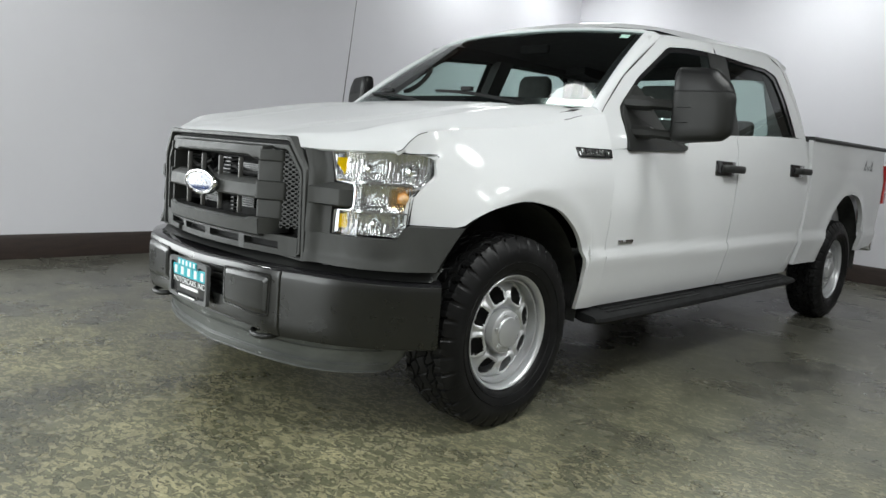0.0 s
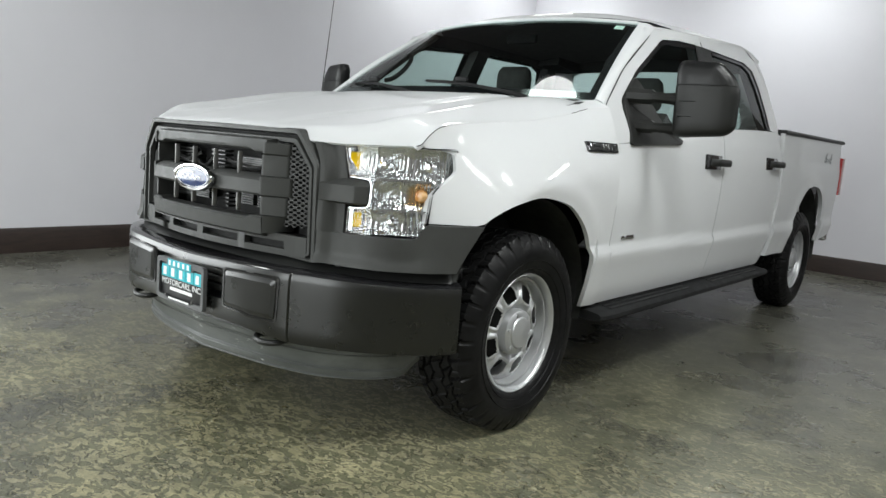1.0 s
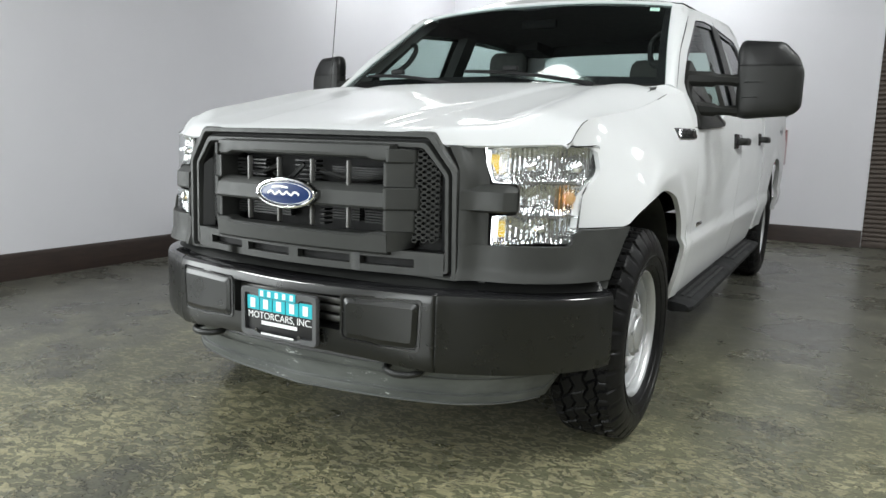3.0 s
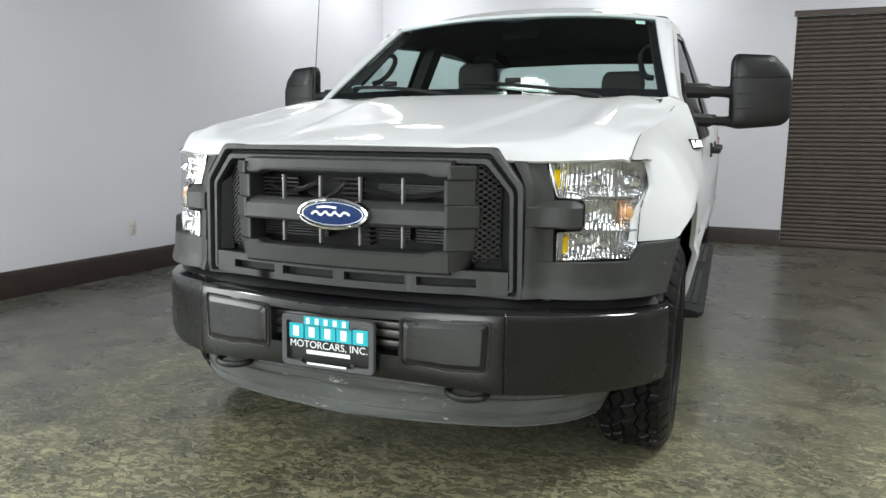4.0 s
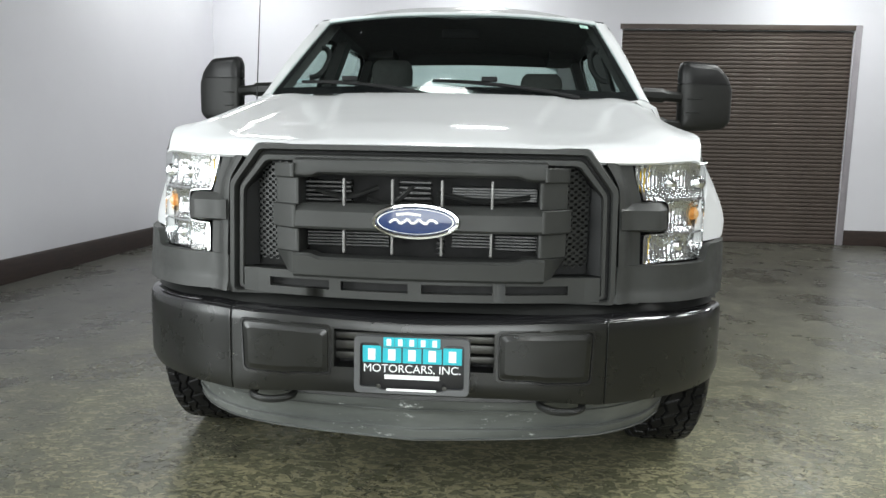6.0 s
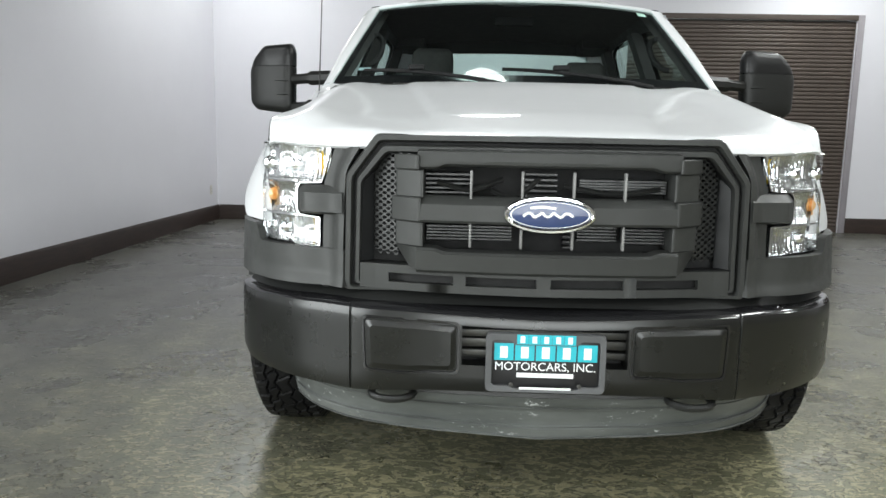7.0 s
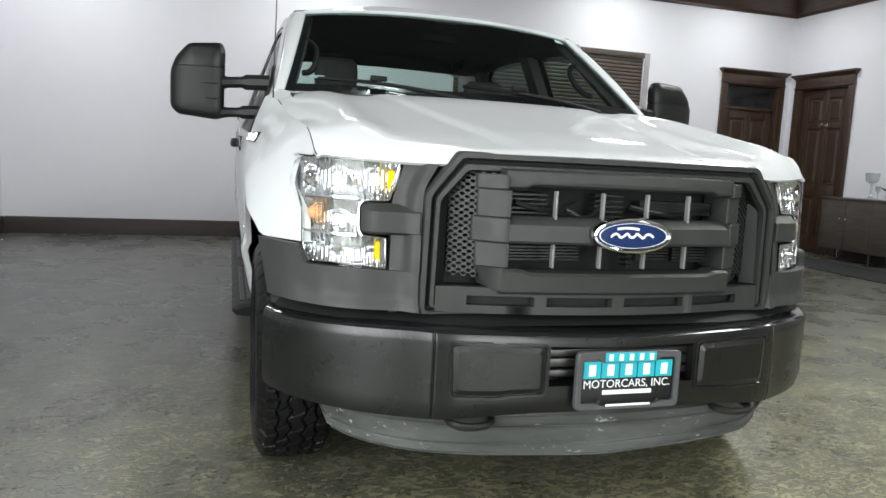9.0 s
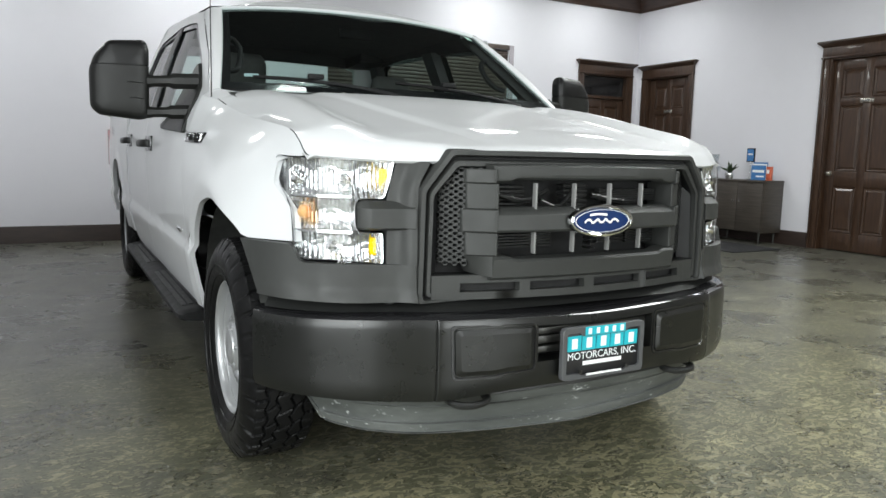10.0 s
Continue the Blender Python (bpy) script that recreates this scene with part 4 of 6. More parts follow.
def windscreen_point(u, v):
    e = screen_edge(v)
    y_mid = 0.42 + (1.080 - 0.42) * v
    z_mid = 1.338 + (1.795 - 1.338) * v + 0.020 * math.sin(math.pi * v)
    w = 1 - abs(u) ** 2.2
    return Vector((u * e[0], e[1] + (y_mid - e[1]) * w, e[2] + (z_mid - e[2]) * w))


def windscreen():
    bm = bmesh.new()
    sheet(bm, windscreen_point, steps(-1, 1, 33), steps(0, 1, 20))
    w = part("windscreen", bm, M_GLASS, truck, "clear greenish windscreen with dark border", angle=60)
    w.visible_shadow = False
    n = Vector((0, 0.5, -0.8)) * 0.006
    for s in (-1, 1):
        bm = bmesh.new()
        sheet(bm, lambda u, v: windscreen_point(s * (1 - 0.045 * u), v) + n, steps(0, 1, 4), steps(0, 1, 16))
        part("dark_border", bm, M_GLOSS, w)
    bm = bmesh.new()
    sheet(bm, lambda u, v: windscreen_point(u, 0.075 * v) + n, steps(-1, 1, 41), steps(0, 1, 3))
    part("dark_border", bm, M_GLOSS, w)
    bm = bmesh.new()
    sheet(bm, lambda u, v: windscreen_point(u, 0.955 + 0.045 * v - 0.06 * (1 - v) * math.exp(-(u / 0.12) ** 2)) + n, steps(-1, 1, 41), steps(0, 1, 3))
    part("dark_border", bm, M_GLOSS, w)
    bm = bmesh.new()
    sheet(bm, lambda u, v: windscreen_point(0.862 + 0.062 * u, 0.880 + 0.055 * v) + Vector((0, 0.3, -0.4)) * 0.004, steps(0, 1, 3), steps(0, 1, 2))
    part("service_sticker", bm, M_DECALGREEN, w, "pale green service sticker")
    bm = bmesh.new()
    sheet(bm, lambda u, v: windscreen_point(-0.89 + 0.07 * u, 0.125 + 0.030 * v) + Vector((0, 0.3, -0.4)) * 0.004, steps(0, 1, 3), steps(0, 1, 2))
    part("window_sticker", bm, M_TEALPALE, w, "pale teal sticker")


M_DECALGREEN = plain("pale_green_sticker", (0.55, 0.72, 0.64), 0.5, vary=0.05)
M_TEALPALE = plain("pale_teal_sticker", (0.30, 0.40, 0.42), 0.5, vary=0.1)


# front end: plan curves of the fascia, the headlights and the bumper
def fascia_y(x):
    return curve(x, [(0.54, -0.722), (0.57, -0.714), (0.61, -0.684), (0.70, -0.655), (0.79, -0.603), (0.86, -0.532), (0.910, -0.465), (0.940, -0.405), (0.960, -0.345), (0.968, -0.318)])


LAMP_PLAN = [(0.0, 0.598, -0.668), (0.25, 0.690, -0.645), (0.5, 0.775, -0.595), (0.78, 0.848, -0.508), (0.9, 0.862, -0.455), (1.0, 0.868, -0.395)]


def lamp_point(u, z, depth=0.0):
    """A point on the headlight's face; depth is set back into the car."""
    x = curve(u, [(a, b) for a, b, c in LAMP_PLAN])
    y = curve(u, [(a, c) for a, b, c in LAMP_PLAN])
    lean = 0.055 * (z - 0.92)
    return Vector((x - depth * 0.45 * u, y + lean + depth * (1 - 0.3 * u), z))


LAMP_LOOP = [(0.025, 1.064), (0.80, 1.070), (0.99, 1.074), (1.0, 1.050), (0.985, 1.0), (0.84, 0.945), (0.80, 0.92), (0.785, 0.81), (0.74, 0.783), (0.115, 0.778), (0.115, 0.862), (0.29, 0.866), (0.315, 0.88), (0.315, 0.945), (0.29, 0.958), (0.10, 0.962)]


def inside(p, loop):
    c = False
    for a, b in zip(loop, loop[1:] + loop[:1]):
        if (a[1] > p[1]) != (b[1] > p[1]) and p[0] < (b[0] - a[0]) * (p[1] - a[1]) / (b[1] - a[1]) + a[0]:
            c = not c
    return c


def headlight(s):
    def P(u, z, d=0.0):
        p = lamp_point(u, z, d)
        return Vector((s * p.x, p.y, p.z))
    loop = rounded(LAMP_LOOP, 0.012, 2)
    bm = bmesh.new()
    # chrome rim and tub wall

    def towards(p, w):
        q = Vector((0.55, 1.01)) if p[1] > 0.95 else Vector((0.66, 0.90)) if p[1] > 0.87 else Vector((0.45, 0.82))
        return tuple(Vector(p).lerp(q, w))
    rings = [[P(p[0], p[1], 0.004) for p in loop], [P(p[0], p[1], -0.003) for p in loop], [P(*towards(p, 0.020), -0.003) for p in loop], [P(*towards(p, 0.030), 0.012) for p in loop], [P(*towards(p, 0.02), 0.075) for p in loop]]
    loft(bm, rings, True, False)
    h = part("headlight", bm, M_CHROME, truck, "clear headlight with chrome reflectors and amber markers", angle=30)
    # fluted reflectors, one a chamber, in smooth shells
    rng = random.Random(11)
    lim = [tuple(p) for p in loop]
    chambers = (("main_reflector", 0.0, 1.0, 0.958, 1.080, 0.036, 0.0022), ("signal_reflector", 0.30, 0.86, 0.868, 0.957, 0.034, 0.0018), ("lower_reflector", 0.08, 0.83, 0.770, 0.867, 0.042, 0.0022))
    for name, u0, u1, z0, z1, pitch, amp in chambers:
        bm = bmesh.new()
        nu, nz = int((u1 - u0) / 0.007), 14
        vt = {}

        def back(i, j):
            if (i, j) not in vt:
                u, z = u0 + (u1 - u0) * i / nu, z0 + (z1 - z0) * j / nz
                bowl = 0.045 - 0.020 * abs(2 * j / nz - 1) ** 2.2
                cup = 0.010 * math.cos(2 * math.pi * (u - 0.36) / 0.36)
                flute = amp * math.sin(2 * math.pi * u / pitch) + 0.7 * amp * math.sin(2 * math.pi * (z - z0) / 0.026 + 3 * math.sin(23 * u)) + rng.uniform(-0.0004, 0.0004)
                vt[(i, j)] = bm.verts.new(P(u, z, bowl + cup + flute))
            return vt[(i, j)]
        for i in range(nu):
            for j in range(nz):
                mid = (u0 + (u1 - u0) * (i + 0.5) / nu, z0 + (z1 - z0) * (j + 0.5) / nz)
                if inside(mid, lim):
                    bm.faces.new((back(i, j), back(i + 1, j), back(i + 1, j + 1), back(i, j + 1)))
        part(name, bm, M_REFL, h, angle=60)
    cols = 40
    zs = steps(0.776, 1.076, 33)
    # white metallised end panels and the amber reflectors on their outward sides
    for z0, z1, ua in ((0.968, 1.052, 0.030), (0.788, 0.858, 0.118)):
        bm = bmesh.new()
        loft(bm, [[P(ua + 0.010 * (z1 - z) / (z1 - z0), z, 0.004), P(ua + 0.038, z, 0.005), P(ua + 0.042, z, 0.012), P(ua + 0.005, z, 0.020)] for z in steps(z0, z1, 4)])
        part("end_panel", bm, M_REFL, h)
        bm = bmesh.new()
        loft(bm, [[P(ua + 0.042, z, 0.008), P(ua + 0.082, z, 0.052), P(ua + 0.076, z, 0.058), P(ua + 0.036, z, 0.013)] for z in (z0 + 0.012, z0 + 0.014, z1 - 0.012, z1 - 0.010)])
        part("amber_marker", bm, M_YELLOW, h, "amber side reflector inside the lamp")
    for name, u, z, r, mat in (("bulb_cap", 0.36, 1.010, 0.019, M_CHROME), ("bulb_cap", 0.72, 1.010, 0.022, M_CHROME), ("bulb_cap", 0.46, 0.824, 0.018, M_CHROME)):
        bm = bmesh.new()
        q = P(u, z, 0.022)
        turned(bm, [(0.0005, -0.004), (r * 0.7, 0.0), (r, 0.008), (r * 0.95, 0.03)], q, "y", 16)
        part(name, bm, mat, h)
    bm = bmesh.new()
    q = P(0.675, 0.915, 0.034)
    turned(bm, [(0.0005, -0.006), (0.016, 0.0), (0.021, 0.012), (0.020, 0.024)], q, "y", 16)
    part("signal_bulb", bm, M_AMBER, h, "amber turn signal bulb")
    # amber pane added for the bulb mirrored in the reflector
    bm = bmesh.new()
    nn = 9
    g = [[bm.verts.new(P(0.60 + 0.145 * i / nn, 0.886 + 0.058 * j / 6, 0.026 + (0.006 if (i % 2) else 0.0))) for j in range(7)] for i in range(nn + 1)]
    for i in range(nn):
        for j in range(6):
            bm.faces.new((g[i][j], g[i + 1][j], g[i + 1][j + 1], g[i][j + 1]))
    part("bulb_reflection", bm, M_AMBERGLASS, h, "amber fluted pane in place of the bulb's reflection", angle=10)
    # bright ledges between the chambers
    for z in (0.964, 0.864):
        bm = bmesh.new()
        loft(bm, [[P(u, z - 0.003, 0.010), P(u, z + 0.003, 0.010), P(u, z + 0.005, 0.04), P(u, z - 0.005, 0.04)] for u in steps(0.33, 0.80, 12)], True, True)
        part("ledge", bm, M_REFL, h)
    # clear cover
    bm = bmesh.new()
    vs = {}
    for i in range(cols):
        for a, b in zip(zs, zs[1:]):
            ua, ub = i / cols, (i + 1) / cols
            if inside(((ua + ub) / 2, (a + b) / 2), lim):
                q = []
                for u, z in ((ua, a), (ub, a), (ub, b), (ua, b)):
                    key = (round(u, 4), round(z, 4))
                    if key not in vs:
                        vs[key] = bm.verts.new(P(u, z, 0.001))
                    q.append(vs[key])
                bm.faces.new(q)
    cv = part("cover", bm, M_LENS, h, "clear polycarbonate cover", angle=60)
    cv.visible_shadow = False
    # dark gasket round the lamp
    bm = bmesh.new()
    big = rounded([(p[0] + (0.02 if p[0] > 0.5 else -0.022), p[1] + (0.004 if p[1] > 1.0 else -0.006 if p[1] < 0.84 else 0.0)) for p in LAMP_LOOP], 0.012, 2)
    ring = [[P(p[0], p[1], 0.012) for p in loop], [P(p[0], p[1], 0.003) for p in big], [P(p[0], p[1], 0.03) for p in big]]
    loft(bm, ring, True, False)
    part("gasket", bm, M_GLOSS, h)
    return h


# tint for the bulb's mirrored amber
M_AMBERGLASS = glass("amber_reflection_glass", (1.0, 0.80, 0.54), 1.0)


def fascia(s):
    """Black cladding round the headlight, from the grille to the wheel arch."""
    def top(x):
        return curve(x, [(0.545, 0.99), (0.553, 1.063), (0.60, 1.066), (0.87, 1.07)])
    bm = bmesh.new()

    def low(u, v):
        x = 0.563 + (0.938 + 0.026 * v - 0.563) * u
        z0 = curve(x, [(0.56, 0.672), (0.80, 0.670), (0.94, 0.672), (0.975, 0.676)])
        z1 = curve(x, [(0.56, 0.776), (0.845, 0.776), (0.858, 0.80), (0.865, 0.826), (0.99, 0.827)])
        z = z0 + (z1 - z0) * v
        y = fascia_y(x) + 0.055 * (z - 0.92) + 0.016 * (1 - ease(0.56, 0.70, x)) * 0 - 0.012 * (1 - ease(0.0, 0.35, v)) * (1 - ease(0.8, 1.0, u)) - 0.02 * (1 - v) ** 2 * 0
        return (s * (x + 0.0), y + (0.10 * (0.83 - z) * -1.0 if x > 0.93 else -0.10 * (0.83 - z) * ease(0.80, 0.93, x)), z)
    sheet(bm, low, steps(0, 1, 40), steps(0, 1, 10), 0.03, lambda p: (-0.5 * s, 0.7, 0))
    f = part("headlight_surround", bm, M_GRILLE, truck, "charcoal plastic cladding round the headlight", angle=40)
    # inner upright between grille frame and lamp
    bm = bmesh.new()

    def upright(u, v):
        z = 0.776 + (1.066 - 0.776) * v
        xi = curve(z, [(0.776, 0.563), (0.985, 0.557), (1.066, 0.518)])
        xo = curve(z, [(0.776, 0.632), (0.865, 0.630), (0.962, 0.628), (1.0, 0.616), (1.066, 0.598)])
        x = xi + (xo - xi) * u
        y = curve(u, [(0.0, -0.722), (0.25, -0.712), (0.6, -0.680), (1.0, -0.664)]) + 0.055 * (z - 0.92)
        return (s * x, y, z)
    sheet(bm, upright, steps(0, 1, 14), steps(0, 1, 24), 0.03, lambda p: (0, 1, 0))
    part("upright", bm, M_GRILLE, f)
    # the bar that runs into the lamp
    bm = bmesh.new()
    rings = []
    for x in [*steps(0.566, 0.680, 9), 0.684, 0.703, 0.709]:
        yb = curve(x, [(0.56, -0.722), (0.60, -0.694), (0.65, -0.682), (0.709, -0.662)])
        o = 0.016 * ease(0.680, 0.706, x) + 0.010 * ease(0.702, 0.709, x)
        rings.append([Vector((s * x, yb + 0.045, 0.872)), Vector((s * x, yb + 0.004 + o, 0.873)), Vector((s * x, yb - 0.010 + o, 0.880)), Vector((s * x, yb - 0.008 + o, 0.934)), Vector((s * x, yb + 0.022 + o, 0.955)), Vector((s * x, yb + 0.045, 0.956))])
    loft(bm, rings)
    part("lamp_bar", bm, M_GRILLE, f, angle=30)
    return f


def grille():
    g = part("grille", boxed(-0.52, 0.52, -0.655, -0.645, 0.70, 1.06), M_DARK, truck, "charcoal plastic grille with bars, mesh and dark slots")

    def hoop(name, outer, inner, y0, y1, bev, mat):
        bm = bmesh.new()
        o, i = rounded(outer, 0.012, 3), rounded(inner, 0.012, 3)
        mid = [(Vector(a) * 0.8 + Vector(b) * 0.2) for a, b in zip(o, i)]
        mid2 = [(Vector(a) * 0.2 + Vector(b) * 0.8) for a, b in zip(o, i)]

        def bow(p, y):
            return (p[0], y + 0.05 * min(1.0, abs(p[0]) / 0.56) ** 2 - 0.012, p[1])
        loft(bm, [[bow(p, y1) for p in o], [bow(p, y0 + bev) for p in o], [bow(p, y0) for p in mid], [bow(p, y0) for p in mid2], [bow(p, y0 + bev) for p in i], [bow(p, y1) for p in i]], True, False)
        part(name, bm, mat, g, angle=30)

    def octo(x0, x1, x2, zt, zb, zl):
        return [(-x0, zt), (x0, zt), (x1, zb), (x2, zl), (-x2, zl), (-x1, zb)]
    hoop("outer_frame", octo(0.470, 0.556, 0.562, 1.104, 0.990, 0.664), octo(0.458, 0.535, 0.541, 1.083, 0.982, 0.676), -0.765, -0.68, 0.010, M_GRILLE)
    hoop("groove", octo(0.459, 0.536, 0.542, 1.084, 0.983, 0.675), octo(0.452, 0.526, 0.532, 1.073, 0.978, 0.682), -0.735, -0.68, 0.004, M_DARK)
    hoop("inner_frame", octo(0.453, 0.527, 0.533, 1.074, 0.979, 0.682), octo(0.440, 0.510, 0.516, 1.052, 0.970, 0.687), -0.757, -0.69, 0.008, M_GRILLE)

    def bow_y(x, y):
        return y + 0.055 * min(1.0, abs(x) / 0.5) ** 2

    def band(name, zs, x_end, front, flare=0.0):
        """A horizontal bar of a profile (z, set back); its edge on the slot's side flares out by that much near the ends."""
        bm = bmesh.new()
        rings = []
        mid_z = sum(z for z, d in zs) / len(zs)
        for x in sorted({*steps(-x_end, x_end, 25), *steps(-0.31, -0.27, 6), *steps(0.27, 0.31, 6)}):
            k = ease(0.272, 0.305, abs(x))
            rings.append([(x, bow_y(x, front + d), z + k * (flare if (z > mid_z) == (flare > 0) else 0.0)) for z, d in zs])
        loft(bm, rings)
        return part(name, bm, M_GRILLE, g, angle=28)
    band("top_band", [(1.018, 0.055), (1.020, 0.012), (1.026, 0.002), (1.034, 0.0), (1.058, 0.006), (1.064, 0.05)], 0.352, -0.815, -0.009)
    band("middle_bar", [(0.868, 0.06), (0.869, 0.006), (0.876, 0.0), (0.918, 0.003), (0.922, 0.006), (0.939, 0.034), (0.940, 0.06)], 0.342, -0.825)
    band("lower_band", [(0.728, 0.06), (0.730, 0.016), (0.738, 0.006), (0.782, 0.0), (0.790, 0.008), (0.792, 0.06)], 0.352, -0.822, 0.009)

    def mesh_y(x):
        return -0.742 + 0.60 * (x - 0.395)

    def rim_y(x):
        return -0.766 + 0.05 * min(1.0, abs(x) / 0.56) ** 2
    for s in (-1, 1):
        # stacked side cheeks that turn back from the bars to the mesh
        for z0, z1, xa, xb, proud in ((0.800, 0.868, 0.334, 0.414, 0.012), (0.869, 0.934, 0.340, 0.426, 0.0), (0.934, 1.009, 0.334, 0.414, 0.012), (1.009, 1.049, 0.346, 0.418, 0.004)):
            bm = bmesh.new()
            yf = bow_y(xa, -0.824) + proud
            q = rounded([(xa, yf), (xa + 0.010, yf + 0.001), (xb, mesh_y(xb) - 0.010 + proud * 0.3), (xb, -0.672), (xa, -0.672)], 0.007, 3)
            loft(bm, [[(s * x, y + w, z) for x, y in q] for z, w in ((z0, 0.003), (z0 + 0.003, 0.0), (z1 - 0.003, 0.0), (z1, 0.003))])
            part("cheek", bm, M_CHEEK, g, angle=30)
        # the foot of the recess slopes back under the cheeks
        bm = bmesh.new()
        yf = bow_y(0.346, -0.822)
        loft(bm, [[(s * 0.350, yf + 0.006, 0.740), (s * 0.350, yf + 0.006, 0.800), (s * 0.350, -0.69, 0.800), (s * 0.350, -0.69, 0.740)],
                  [(s * 0.372, yf + 0.030, 0.742), (s * 0.372, yf + 0.022, 0.800), (s * 0.372, -0.69, 0.800), (s * 0.372, -0.69, 0.742)],
                  [(s * 0.385, -0.700, 0.745), (s * 0.412, mesh_y(0.412) - 0.008, 0.800), (s * 0.412, -0.68, 0.800), (s * 0.385, -0.68, 0.745)]])
        part("cheek", bm, M_CHEEK, g, angle=30)
        # walls of the recess, their shade put into a darker colour
        bm = bmesh.new()
        loop = rounded([(0.36, 1.052), (0.441, 1.052), (0.511, 0.970), (0.517, 0.742), (0.36, 0.736)], 0.010, 3)
        loft(bm, [[(s * p[0], rim_y(p[0]), p[1]) for p in loop], [(s * p[0], rim_y(p[0]) + 0.006, p[1]) for p in loop], [(s * (p[0] - 0.010 * (p[0] > 0.45)), -0.655, p[1]) for p in loop]], True, False)
        part("mesh_recess", bm, M_RECESS_SHADE, g, angle=30)
        # honeycomb of cells wider than high
        bm = bmesh.new()
        w, h = 0.0235, 0.0086
        lim = [(0.372, 1.047), (0.439, 1.047), (0.503, 0.968), (0.507, 0.776), (0.412, 0.776), (0.400, 0.81), (0.372, 0.81)]
        for r in range(36):
            for c in range(9):
                cx, cz = 0.378 + w * (c + 0.5 * (r % 2)), 0.768 + h * r
                if cx > 0.480 or not inside((cx, cz), lim):
                    continue
                cell = ((-0.667, 0.0), (-0.333, 1.0), (0.333, 1.0), (0.667, 0.0), (0.333, -1.0), (-0.333, -1.0))
                hexo = [(cx + w * 0.5 * a, cz + h * b) for a, b in cell]
                hexi = [(cx + w * 0.5 * a * 0.86, cz + h * b * 0.48) for a, b in cell]
                rr = [[bm.verts.new((s * p[0], mesh_y(p[0]) + y, p[1])) for p in hx] for hx, y in ((hexo, 0.0), (hexi, 0.0), (hexi, 0.010))]
                for a, b in zip(rr, rr[1:]):
                    for k in range(6):
                        bm.faces.new((a[k], a[(k + 1) % 6], b[(k + 1) % 6], b[k]))
        part("mesh", bm, M_MESH, g, "honeycomb plastic mesh", angle=20)
        bm = bmesh.new()

        def flank(u, v):
            x = 0.482 + 0.034 * u
            return (s * x, mesh_y(0.482) + 0.006 + (rim_y(0.516) + 0.006 - mesh_y(0.482)) * u, 0.745 + (1.052 - 1.17 * (x - 0.441) - 0.745) * v)
        sheet(bm, flank, steps(0, 1, 5), steps(0, 1, 6), 0.004, lambda p: (0, 1, 0))
        part("recess_wall", bm, M_RECESS_SHADE, g)
    for x in (-0.207, -0.070, 0.067, 0.204):
        for z0, z1 in ((0.806, 0.866), (0.936, 1.006)):
            part("rib", boxed(x - 0.0035, x + 0.0035, bow_y(x, -0.800), bow_y(x, -0.782), z0 - 0.004, z1 + 0.004, bevel=0.002), M_ALUDARK, g)
    # cooler and hoses behind the slots
    for xa, xb, za, zb, d in ((-0.34, -0.20, 0.945, 0.995, 0.0), (-0.06, 0.03, 0.94, 1.0, 0.015), (0.09, 0.33, 0.955, 0.985, 0.005), (-0.33, -0.09, 0.815, 0.85, 0.0), (0.05, 0.07, 0.80, 0.86, 0.02), (0.09, 0.20, 0.82, 0.855, 0.005), (0.215, 0.34, 0.815, 0.85, 0.0)):
        bm = bmesh.new()
        for z in steps(za, zb, 5):
            box(bm, xa, xb, -0.712 - d, -0.690, z - 0.0035, z + 0.0035, bevel=0.001, seg=1)
        part("cooler_fin", bm, M_RAD, g)
    bm = bmesh.new()
    for a, b in (((-0.30, 0.975), (-0.12, 0.985)), ((-0.15, 0.955), (-0.02, 0.99)), ((0.05, 0.97), (0.31, 0.965))):
        tube(bm, bent([(a[0], -0.725, a[1]), ((a[0] + b[0]) / 2, -0.735, a[1] - 0.02), (b[0], -0.725, b[1])], 8), 0.008, 6)
    part("hose", bm, M_RAD, g)
    # lower strip with four slots

    def strip_y(x, y):
        return y + 0.074 * min(1.0, abs(x) / 0.5) ** 2
    bm = bmesh.new()
    slots = [(-0.432, -0.250), (-0.216, -0.024), (0.014, 0.212), (0.248, 0.424)]
    xs = sorted({-0.515, 0.515, *[a for sl in slots for a in sl], *steps(-0.515, 0.515, 24)})
    for a, b in zip(xs, xs[1:]):
        mid = (a + b) / 2
        spans = [(0.672, 0.694), (0.720, 0.743)] if any(p < mid < q for p, q in slots) else [(0.672, 0.743)]
        for c, d in spans:
            loft(bm, [[(x, strip_y(x, -0.800), c), (x, strip_y(x, -0.800), d), (x, strip_y(x, -0.775), d), (x, strip_y(x, -0.775), c)] for x in (a, b)], True, True)
    bmesh.ops.remove_doubles(bm, verts=bm.verts[:], dist=0.0003)
    part("slotted_strip", bm, M_GRILLE, g, angle=30)
    bm = bmesh.new()
    loft(bm, [[(x, strip_y(x, -0.765), 0.668), (x, strip_y(x, -0.765), 0.735), (x, strip_y(x, -0.755), 0.735), (x, strip_y(x, -0.755), 0.668)] for x in steps(-0.50, 0.50, 17)])
    part("strip_back", bm, M_DARK, g)
    # oval badge
    bm = bmesh.new()
    A, B, cz = 0.121, 0.050, 0.900
    rings = []
    for k, d in ((1.0, -0.828), (1.0, -0.840), (0.975, -0.8455), (0.93, -0.8465), (0.90, -0.843), (0.885, -0.8415)):
        rings.append([(A * k * math.cos(a), d, cz + (B - (1 - k) * A) * math.sin(a)) for a in steps(0, 2 * math.pi, 49)[:-1]])
    loft(bm, rings, True, False)
    em = part("badge", bm, M_CHROME, g, "blue oval badge with chrome rim", angle=30)
    bm = bmesh.new()
